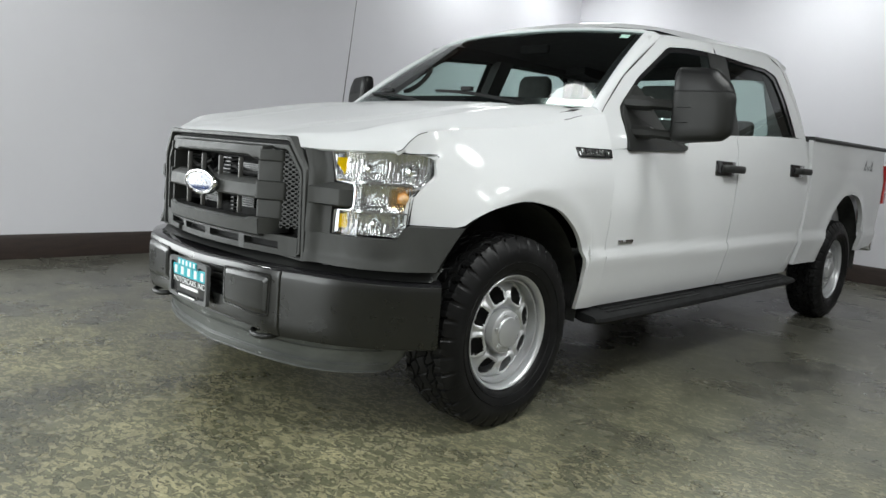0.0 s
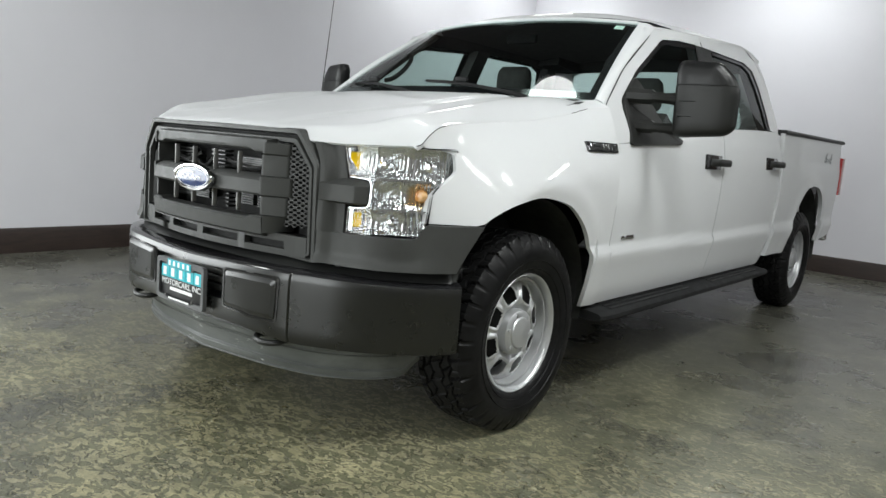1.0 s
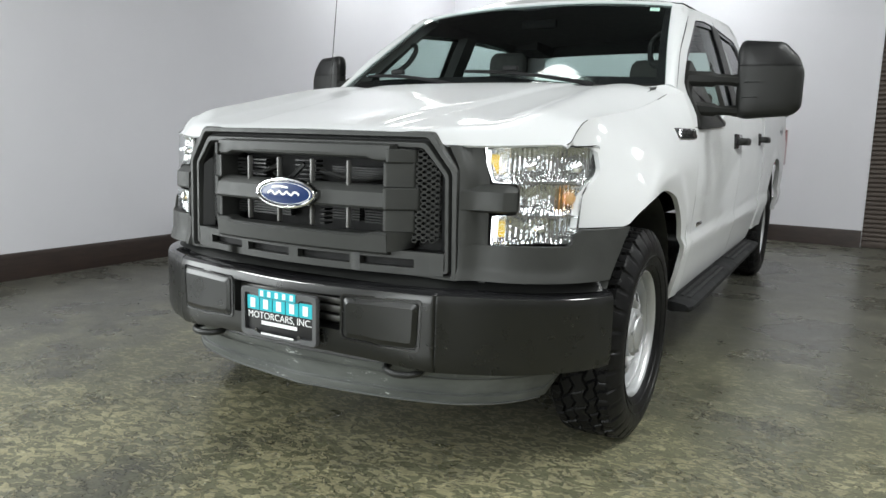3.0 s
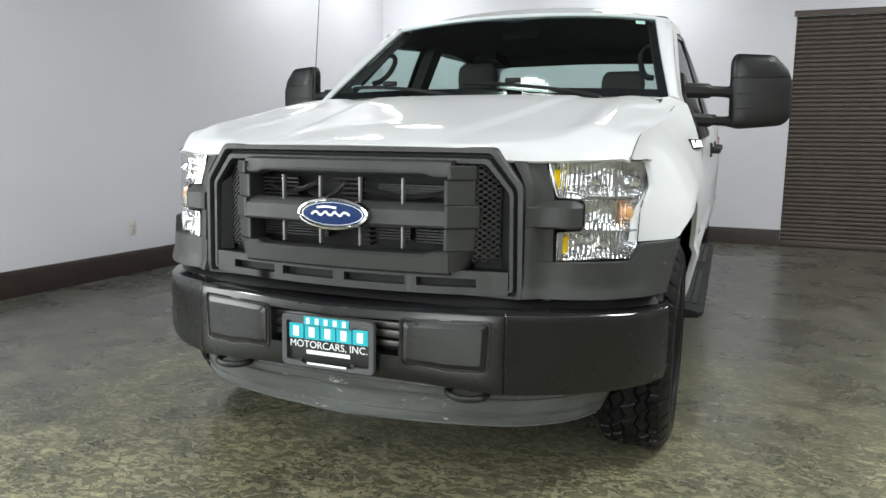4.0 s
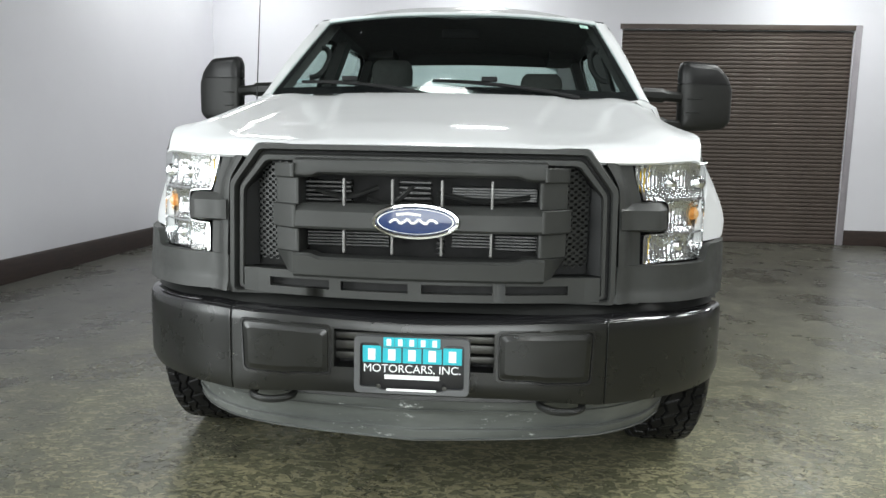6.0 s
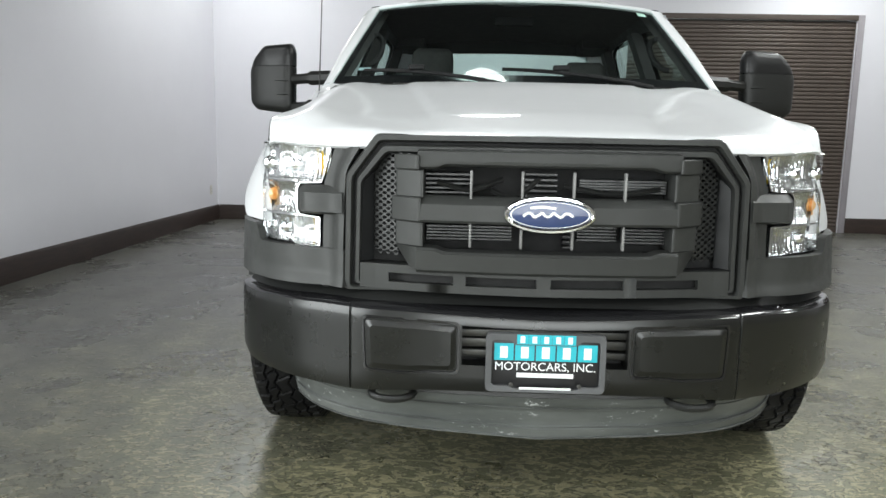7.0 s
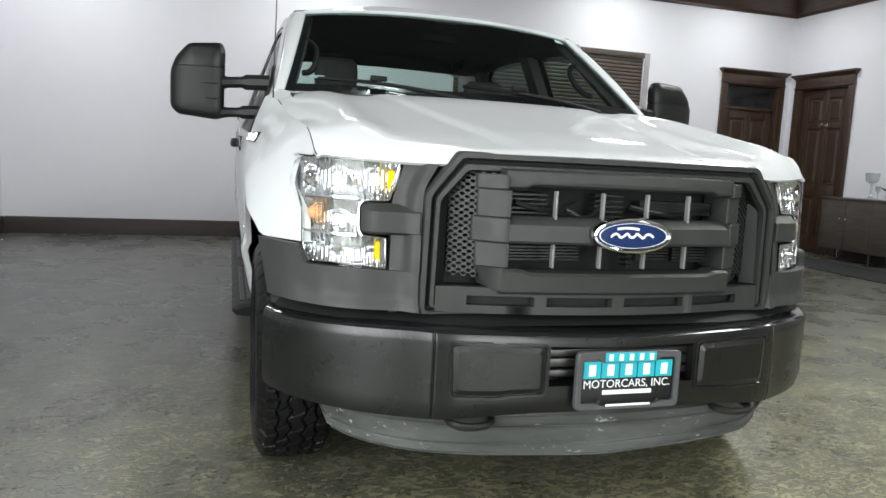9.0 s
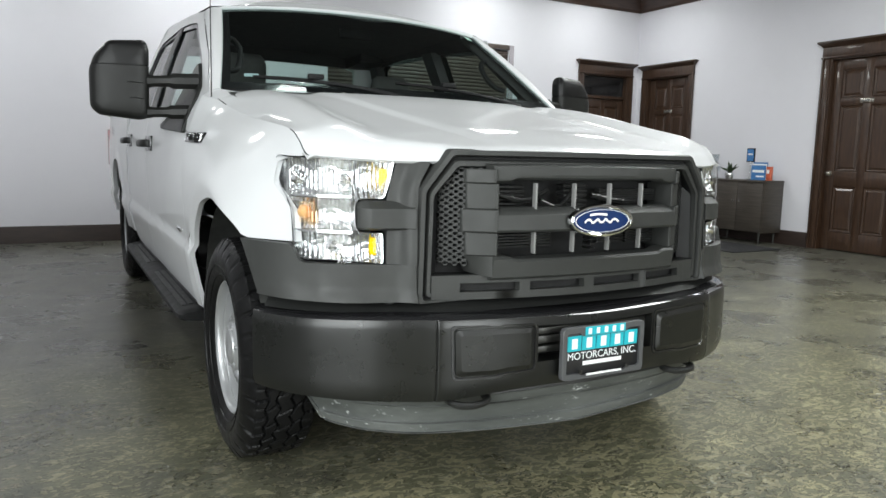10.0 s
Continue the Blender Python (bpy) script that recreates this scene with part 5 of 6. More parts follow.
    a1, b1 = A * 0.89, B - 0.11 * A
    rings = [[(a1 * k * math.cos(a), -0.8415 - 0.004 * (1 - k * k), cz + b1 * k * math.sin(a)) for a in steps(0, 2 * math.pi, 49)[:-1]] for k in (1.0, 0.8, 0.6, 0.4, 0.2, 0.02)]
    loft(bm, rings, True, True)
    part("enamel", bm, M_BLUE, em, "deep blue enamel")
    bm = bmesh.new()
    rings = [[((A * 0.83 * (1 + q)) * math.cos(a), -0.8430 - 0.0012, cz + (b1 * 0.90 * (1 + q)) * math.sin(a)) for a in steps(0, 2 * math.pi, 49)[:-1]] for q in (0.0, 0.035)]
    loft(bm, rings, True, False)
    part("pinstripe", bm, M_WHITE, em)
    # plain wave in the place of the lettering
    for pts in ([(-0.070, -0.004), (-0.054, 0.007), (-0.038, -0.007), (-0.022, 0.007), (-0.006, -0.007), (0.010, 0.007), (0.026, -0.007), (0.042, 0.007), (0.060, -0.003)], [(-0.052, 0.018), (-0.02, 0.021), (0.015, 0.018)]):
        bm = bmesh.new()
        line = bent([(x, 0, z) for x, z in pts], 14)
        for p, q in zip(line, line[1:]):
            n = Vector((-(q.z - p.z), 0, q.x - p.x)).normalized() * 0.0034
            yy = -0.8462
            bm.faces.new([bm.verts.new(v) for v in ((p.x + n.x, yy, cz + p.z + n.z), (q.x + n.x, yy, cz + q.z + n.z), (q.x - n.x, yy, cz + q.z - n.z), (p.x - n.x, yy, cz + p.z - n.z))])
        part("stroke", bm, M_WHITE, em)
    return g


M_CHEEK = plain("dark_grille_plastic", (0.033, 0.0343, 0.0326), 0.50, spec=0.36, vary=0.12, scale=7, bump=0.08, bscale=500)
M_MESH = plain("grey_mesh_plastic", (0.017, 0.018, 0.0172), 0.48, vary=0.12, scale=20)
# grille plastic darkened for the shade inside the mesh recess
M_RECESS_SHADE = plain("shaded_recess_plastic", (0.012, 0.0125, 0.013), 0.42, spec=0.35, vary=0.12, scale=12)
M_ALUDARK = plain("grey_rib_and_glint", (0.20, 0.20, 0.195), 0.45, vary=0.1)


def bumper_y(x):
    return curve(abs(x), [(0.0, -0.852), (0.25, -0.846), (0.45, -0.825), (0.52, -0.806), (0.55, -0.790), (0.70, -0.712), (0.82, -0.617), (0.89, -0.535), (0.930, -0.465), (0.948, -0.415)])


BUMPER_SEC = [(0.437, 0.075), (0.434, 0.030), (0.440, 0.010), (0.455, 0.0), (0.47, 0.0), (0.49, 0.0), (0.54, 0.0), (0.585, 0.0), (0.605, 0.001), (0.620, 0.002), (0.630, 0.006), (0.636, 0.013), (0.639, 0.024), (0.644, 0.07), (0.650, 0.14)]


def bumper():
    b = empty_part("front_bumper", truck, "satin black steel front bumper with blanked lamp pockets")

    def pt(x, z, d):
        y = bumper_y(x)
        k = ease(0.56, 0.98, abs(x))
        dx = -math.copysign(d * 0.75 * k, x)
        crease = 0.005 * math.exp(-((abs(x) - 0.531) / 0.0022) ** 2)
        zz = z + (-(0.026 + 0.020 * ease(0.25, 0.6, abs(x))) * min(1.0, max(0.0, (0.49 - z) / 0.05)) if z < 0.5 else -0.012 * k + 0.02 * (1 - ease(0.0, 0.45, abs(x))) * -0.6)
        return Vector((x + dx, y + d * (1 - 0.45 * k) + crease, zz))
    xs = sorted({*[q * a for a in steps(0.0, 0.222, 7) + steps(0.222, 0.50, 10) + steps(0.515, 0.525, 3) + steps(0.5265, 0.5355, 10) + [0.540, 0.548] + steps(0.56, 0.949, 26) for q in (-1, 1)]})
    bm = bmesh.new()
    g = [[bm.verts.new(pt(x, z, d)) for z, d in BUMPER_SEC] for x in xs]
    for i in range(len(xs) - 1):
        for j in range(len(BUMPER_SEC) - 1):
            mx = abs(xs[i] + xs[i + 1]) / 2
            mz = (BUMPER_SEC[j][0] + BUMPER_SEC[j + 1][0]) / 2
            if mx < 0.222 and 0.485 < mz < 0.60 and BUMPER_SEC[j][1] == 0.0:
                continue
            if j < 10:
                bm.faces.new((g[i][j], g[i + 1][j], g[i + 1][j + 1], g[i][j + 1]))
    top = bmesh.new()
    gt = [[top.verts.new(pt(x, z, d)) for z, d in BUMPER_SEC[10:]] for x in xs]
    for i in range(len(xs) - 1):
        for j in range(len(BUMPER_SEC) - 11):
            top.faces.new((gt[i][j], gt[i + 1][j], gt[i + 1][j + 1], gt[i][j + 1]))
    part("top_ledge", top, M_GLOSS, b, "gloss black upper ledge", angle=40)
    # end caps turned in, and the edge of the opening
    for i in (0, -1):
        e = [bm.verts.new(v.co + Vector((-math.copysign(0.05, v.co.x), 0.02, 0))) for v in g[i]]
        for j in range(len(e) - 1):
            bm.faces.new((g[i][j], g[i][j + 1], e[j + 1], e[j]))
    part("shell", bm, M_BUMPER, b, angle=32)
    bm = bmesh.new()
    loop = [(-0.222, 0.482), (0.222, 0.482), (0.222, 0.594), (-0.222, 0.594)]
    loft(bm, [[(x, -0.846, z) for x, z in loop], [(x, -0.76, z) for x, z in loop]], True, False)
    part("opening", bm, M_BLACK, b)
    part("opening_back", boxed(-0.24, 0.24, -0.765, -0.755, 0.46, 0.62), M_DARK, b)
    for z, h in ((0.515, 0.010), (0.545, 0.012), (0.572, 0.010)):
        part("cross_bar", boxed(-0.225, 0.225, -0.815, -0.775, z - h, z + h, bevel=0.003), M_ALU, b, "dull aluminium cross bar")
    for s in (-1, 1):
        bm = bmesh.new()
        loop = rounded([(0.228, 0.464), (0.330, 0.462), (0.36, 0.456), (0.492, 0.458), (0.498, 0.616), (0.228, 0.608)], 0.016, 4)
        c = (0.362, 0.536)

        def face(x, z, d):
            return Vector((s * x, bumper_y(x) - d, z))

        def inset(w):
            return [(c[0] + (p[0] - c[0]) * (1 - w / 0.135), c[1] + (p[1] - c[1]) * (1 - w / 0.070)) for p in loop]
        loft(bm, [[face(*p, -0.002) for p in loop], [face(*p, 0.003) for p in loop], [face(*p, 0.003) for p in inset(0.006)], [face(*p, -0.003) for p in inset(0.009)]], True, False)
        part("pocket_rim", bm, M_GLOSS, b, angle=25)
        bm = bmesh.new()
        loft(bm, [[face(*p, -0.004) for p in inset(0.009)], [face(*p, 0.004) for p in inset(0.011)], [face(*p, 0.010) for p in inset(0.024)], [face(*p, 0.010) for p in inset(0.045)]], True, True)
        part("lamp_blank", bm, M_BUMPER, b, "black blanking panel", angle=14)
        # tow hook under the bumper
        bm = bmesh.new()
        cx = s * 0.415
        loop = [(cx + 0.060 * math.cos(a), -0.780 - 0.040 * math.sin(a), 0.384 - 0.006 * math.sin(a)) for a in steps(-0.2, math.pi + 0.2, 15)]
        tube(bm, [(loop[0][0], -0.70, 0.392), *loop, (loop[-1][0], -0.70, 0.392)], 0.011, 8)
        part("tow_hook", bm, M_BLACK, truck, "black steel tow hook")
    # filler strip under the grille and scuffed lip under the bumper
    bm = bmesh.new()
    loft(bm, [[(x, bumper_y(x) + 0.060, 0.642 - 0.01 * ease(0.5, 0.95, abs(x))), (x * 0.995, bumper_y(x) + 0.125, 0.676), (x * 0.97, bumper_y(x) + 0.19, 0.672)] for x in steps(-0.915, 0.915, 43)], False, False)
    part("filler_strip", bm, M_BLACK, b)
    # clips between cladding and bumper
    for s in (-1, 1):
        for x in (0.62, 0.73):
            part("clip", boxed(s * x - 0.012, s * x + 0.012, bumper_y(x) + 0.075, bumper_y(x) + 0.10, 0.660, 0.670, bevel=0.003), M_BLACK, b)
    # licence plate
    plate = part("licence_plate", boxed(-0.150, 0.150, -0.872, -0.868, 0.434, 0.584, bevel=0.0015), M_PLATE, b, "black dealer plate with teal blocks and white print")
    bm = bmesh.new()
    o = rounded([(-0.158, 0.430), (0.158, 0.430), (0.158, 0.590), (-0.158, 0.590)], 0.014, 4)
    i = rounded([(-0.142, 0.448), (-0.09, 0.448), (-0.086, 0.440), (0.086, 0.440), (0.09, 0.448), (0.142, 0.448), (0.142, 0.572), (0.09, 0.572), (0.086, 0.560), (-0.086, 0.560), (-0.09, 0.572), (-0.142, 0.572)], 0.004, 1)
    no = along(o + o[:1], 97)[:-1]
    ni = along(i + i[:1], 97)[:-1]
    st = min(range(96), key=lambda k: (ni[k] - no[0]).length)
    ni = ni[st:] + ni[:st]
    loft(bm, [[(p[0], -0.866, p[1]) for p in no], [(p[0], -0.880, p[1]) for p in no], [(p[0] * 0.99, -0.882, 0.51 + (p[1] - 0.51) * 0.98) for p in no], [(p[0], -0.881, p[1]) for p in ni], [(p[0], -0.873, p[1]) for p in ni]], True, False)
    part("plate_frame", bm, M_FRAME, plate, "dark grey plastic plate frame", angle=30)
    for k in range(5):
        x = -0.110 + 0.055 * k
        part("teal_block", boxed(x - 0.0255, x + 0.0255, -0.8745, -0.8722, 0.516, 0.562), M_TEAL, plate)
        part("white_bar", boxed(x - 0.010, x + 0.010, -0.8765, -0.8748, 0.523, 0.554), M_WHITE, plate)
        x2 = -0.062 + 0.031 * k
        part("teal_block", boxed(x2 - 0.0150, x2 + 0.0150, -0.8845, -0.8822, 0.563, 0.589), M_TEAL, plate)
        part("white_bar", boxed(x2 - 0.006, x2 + 0.006, -0.8865, -0.8848, 0.567, 0.585), M_WHITE, plate)
    face = Matrix.Rotation(radians(90), 4, "X")
    text_mesh("plate_text", "MOTORCARS, INC.", 0.0315, Matrix.Translation((0, -0.8732, 0.4985)) @ face, M_WHITE, plate, "white capitals")
    part("white_bar", boxed(-0.075, 0.075, -0.8745, -0.8725, 0.470, 0.482), M_WHITE, plate)
    part("white_bar", boxed(-0.068, 0.068, -0.8845, -0.8825, 0.440, 0.446), M_WHITE, plate)
    for x in (-0.09, 0.09):
        bm = bmesh.new()
        turned(bm, [(0.0005, -0.003), (0.006, -0.0025), (0.0065, 0.0)], (x, -0.8825, 0.452), "y", 12)
        part("plate_screw", bm, M_ALU, plate)
    return b


M_FRAME = plain("grey_plate_frame", (0.075, 0.077, 0.08), 0.4, vary=0.1)


def empty_part(name, parent, label=""):
    o = new(name)
    o.parent = parent
    o.empty_display_size = 0.05
    if label:
        o["label"] = label
    return o


M_DAMLIP = plain("worn_plastic_rib", (0.070, 0.074, 0.071), 0.5, vary=0.6, scale=10, stretch=(0.3, 1, 1))
M_STRIP = plain("dusty_black_strip", (0.022, 0.022, 0.021), 0.5, vary=0.5, scale=14, bump=0.2, bscale=80, stretch=(0.3, 1, 1))


def air_dam():
    def f(u, v):
        a = abs(u)
        x = 0.800 * u
        y = curve(a, [(0.0, -0.790), (0.35, -0.772), (0.65, -0.715), (0.85, -0.610), (0.97, -0.485), (1.0, -0.44)])
        z1 = 0.385
        z0 = curve(a, [(0.0, 0.258), (0.5, 0.268), (0.80, 0.268), (0.92, 0.272), (0.965, 0.278), (0.985, 0.300), (1.0, 0.335)])
        z = z0 + (z1 - z0) * v
        step = 0.012 * (1 - ease(0.22, 0.30, v)) + 0.010 * ease(0.70, 0.76, v)
        return (x * (1 - 0.02 * (1 - v)), y - step + 0.03 * (1 - v), z)
    bm = bmesh.new()
    sheet(bm, f, steps(-1, 1, 61), steps(0, 1, 15), 0.012, lambda p: (0, 1, 0))
    d = part("air_dam", bm, M_DAM, truck, "scuffed grey flexible plastic air dam", angle=40)
    bm = bmesh.new()
    loft(bm, [[(x, curve(abs(x) / 0.785, [(0.0, -0.800), (0.35, -0.782), (0.65, -0.725), (0.85, -0.620), (0.97, -0.495), (1.0, -0.45)]) + q, z) for q, z in ((0.0, 0.386), (0.004, 0.405), (0.02, 0.44), (0.06, 0.445), (0.06, 0.384))] for x in steps(-0.775, 0.775, 41)])
    part("under_strip", bm, M_STRIP, d, "dusty black strip")
    for v0, r in ((0.0, 0.0034), (0.26, 0.0022), (0.74, 0.0022)):
        bm = bmesh.new()
        tube(bm, [Vector(f(u, v0)) + Vector((0, -0.002, 0)) for u in steps(-0.955, 0.955, 49)], r, 6)
        part("rib", bm, M_DAMLIP, d, "paler scuffed rib")
    for s in (-1, 1):
        for x in (0.60, 0.70):
            bm = bmesh.new()
            y = curve(x / 0.785, [(0.0, -0.800), (0.35, -0.782), (0.65, -0.725), (0.85, -0.620), (0.97, -0.495), (1.0, -0.45)])
            turned(bm, [(0.0005, -0.006), (0.005, -0.005), (0.007, 0.0)], (s * x, y - 0.001, 0.396), "y", 10)
            part("rivet", bm, M_ALUDARK, d)


def tyre_mesh():
    """A tyre round the x axis, outer side towards +x, with tread blocks cut into it."""
    R = WHEEL_R
    sec = [(0.229, 0.094), (0.236, 0.105), (0.246, 0.112), (0.275, 0.123), (0.302, 0.128), (0.322, 0.127), (0.342, 0.120), (0.360, 0.110), (0.3745, 0.100)]
    tread = steps(0.094, -0.094, 57)
    pitches, per = 34, 15
    n = pitches * per
    bm = bmesh.new()
    rings = []
    for k in range(n):
        a = 2 * math.pi * k / n
        q = (k % per) / per
        lug = 0.0 if q < 0.16 else 1.0
        half = 1.0 if (k // per) % 2 else 0.6
        ring = []
        for r, x in sec:
            w = ease(0.335, 0.365, r)
            ring.append((x - 0.006 * (1 - lug) * w * half, r - 0.003 * (1 - lug) * w))
        for x in tread:
            t = abs(x)
            side = 1 if x > 0 else -1
            wave = abs(((q + (0.5 if x < 0 else 0.0)) % 1.0) * 2 - 1) - 0.5
            inner, outer = 0.024 + 0.016 * wave, 0.060 - 0.012 * wave
            depth = 0.0
            if abs(t - inner) < 0.0030 or abs(t - outer) < 0.0032:
                depth = 0.011
            elif t > outer:
                depth = 0.010 if (q + 4.0 * side * (t - 0.07)) % 1.0 < 0.14 else 0.003 if abs(q - 0.58) < 0.04 else 0.0
            elif t > inner:
                depth = 0.009 if (q + 0.42 + 9.0 * side * (t - 0.04)) % 1.0 < 0.10 else 0.0
            elif abs((q + 0.2 + 6.0 * x) % 1.0 - 0.5) < 0.04:
                depth = 0.004
            ring.append((x, R - 0.005 * (t / 0.094) ** 2.5 - depth))
        for r, x in reversed(sec):
            w = ease(0.335, 0.365, r)
            ring.append((-x + 0.006 * (1 - lug) * w * half, r - 0.003 * (1 - lug) * w))
        rings.append([(x, r * math.cos(a), r * math.sin(a)) for x, r in ring])
    vr = [[bm.verts.new(p) for p in r] for r in rings]
    for k in range(n):
        A, B = vr[k], vr[(k + 1) % n]
        for i in range(len(A) - 1):
            bm.faces.new((A[i], A[i + 1], B[i + 1], B[i]))
    # raised sidewall ribs
    for r, x in ((0.256, 0.1165), (0.288, 0.1265)):
        turned(bm, [(r - 0.002, x - 0.002), (r, x + 0.002), (r + 0.002, x - 0.002)], axis="x", seg=72)
    return bm


def wheel(s, y):
    w = empty_part("wheel", truck, "silver steel wheel with a black all terrain tyre")
    if "tyre" in MADE:
        for name in ("tyre", "rim", "hub_cap", "brake_drum"):
            share(name, MADE[name], w, label="" if name != "tyre" else "black all terrain tyre with blocky tread")
    else:
        MADE["tyre"] = part("tyre", tyre_mesh(), M_RUBBER, w, "black all terrain tyre with blocky tread", angle=38)
        bm = bmesh.new()
        turned(bm, [(0.215, -0.09), (0.222, 0.075), (0.232, 0.090), (0.2335, 0.098), (0.229, 0.1015), (0.222, 0.098), (0.2165, 0.086), (0.2150, 0.068), (0.2130, 0.066), (0.2095, 0.074), (0.2035, 0.073), (0.1995, 0.060), (0.1985, 0.034)], axis="x", seg=72)
        # dished disc with eight ventilation holes
        seg = 160
        rows = [(0.1985, 0.034), (0.194, 0.030), (0.186, 0.036), (0.170, 0.046), (0.152, 0.056), (0.136, 0.062), (0.122, 0.064), (0.108, 0.063), (0.098, 0.056), (0.088, 0.050), (0.060, 0.050)]
        fine = []
        for (r0, h0), (r1, h1) in zip(rows, rows[1:]):
            for q in range(3):
                fine.append((r0 + (r1 - r0) * q / 3, h0 + (h1 - h0) * q / 3))
        fine.append(rows[-1])

        def hole(r, a):
            a = (a + math.pi / 8) % (math.pi / 4) - math.pi / 8
            da = a * r / 0.036
            dr = (r - 0.153) / 0.032
            return abs(da) ** 2.6 + abs(dr) ** 2.6 < 1 and dr > -1.0
        g = []
        for r, h in fine:
            row = []
            for k in range(seg):
                a = 2 * math.pi * k / seg
                aa = (a + math.pi / 8) % (math.pi / 4) - math.pi / 8
                da, dr = aa * r / 0.040, (r - 0.153) / 0.036
                e = (abs(da) ** 2.4 + abs(dr) ** 2.4) ** (1 / 2.4)
                rim = 0.010 * max(0.0, 1 - abs(e - 1.1) / 0.35)
                row.append(bm.verts.new((h + rim, r * math.cos(a), r * math.sin(a))))
            g.append(row)
        for i in range(len(fine) - 1):
            for k in range(seg):
                rm = (fine[i][0] + fine[i + 1][0]) / 2
                if not hole(rm, 2 * math.pi * (k + 0.5) / seg):
                    bm.faces.new((g[i][k], g[i][(k + 1) % seg], g[i + 1][(k + 1) % seg], g[i + 1][k]))
        MADE["rim"] = part("rim", bm, M_STEEL, w, "silver painted steel rim with eight openings", angle=40)
        bm = bmesh.new()
        turned(bm, [(0.088, 0.046), (0.090, 0.066), (0.086, 0.084), (0.078, 0.090), (0.062, 0.092), (0.058, 0.098), (0.052, 0.100), (0.0005, 0.102)], axis="x", seg=48)
        for k in range(6):
            a = 2 * math.pi * (k + 0.5) / 6
            turned(bm, [(0.0005, 0.096), (0.008, 0.095), (0.009, 0.088)], (0.0, 0.072 * math.cos(a), 0.072 * math.sin(a)), "x", 10)
        MADE["hub_cap"] = part("hub_cap", bm, M_STEEL, w, "silver hub cap", angle=35)
        bm = bmesh.new()
        turned(bm, [(0.0005, -0.02), (0.17, -0.02), (0.172, -0.09), (0.0005, -0.09)], axis="x", seg=36)
        MADE["brake_drum"] = part("brake_drum", bm, M_DARK, w)
    turn = 0 if s > 0 else 180
    w.matrix_basis = pose(s * TRACK, y, WHEEL_R + 0.016, 0, 0, turn) @ pose(0, 0, 0, 17 if s > 0 else 40, 0, 0)
    return w


MADE = {}


def wheel_well(s, y, r):
    bm = bmesh.new()
    prof = [(r, 0.0), (r, 0.10), (r - 0.005, 0.25), (r - 0.01, 0.36)]
    turned(bm, [(rr, s * ((0.928 if y < 1 else 0.950) - h)) for rr, h in prof], (0, y, 0.46), "x", 28, start=-0.15, sweep=math.pi - 0.25)
    part("wheel_arch_liner", bm, M_LINER, truck)
    part("inner_arch", boxed(s * 0.56, s * 0.60, y - 0.50, y + 0.50, 0.42, 1.0), M_DARK, truck)


M_MIRROR = plain("grained_black_housing", (0.0095, 0.010, 0.0092), 0.44, spec=0.32, vary=0.06, scale=9, bump=0.12, bscale=420, rvary=0.03)
M_CAP = plain("satin_black_cap", (0.006, 0.0062, 0.0064), 0.36, spec=0.30, vary=0.06, scale=9, rvary=0.03)


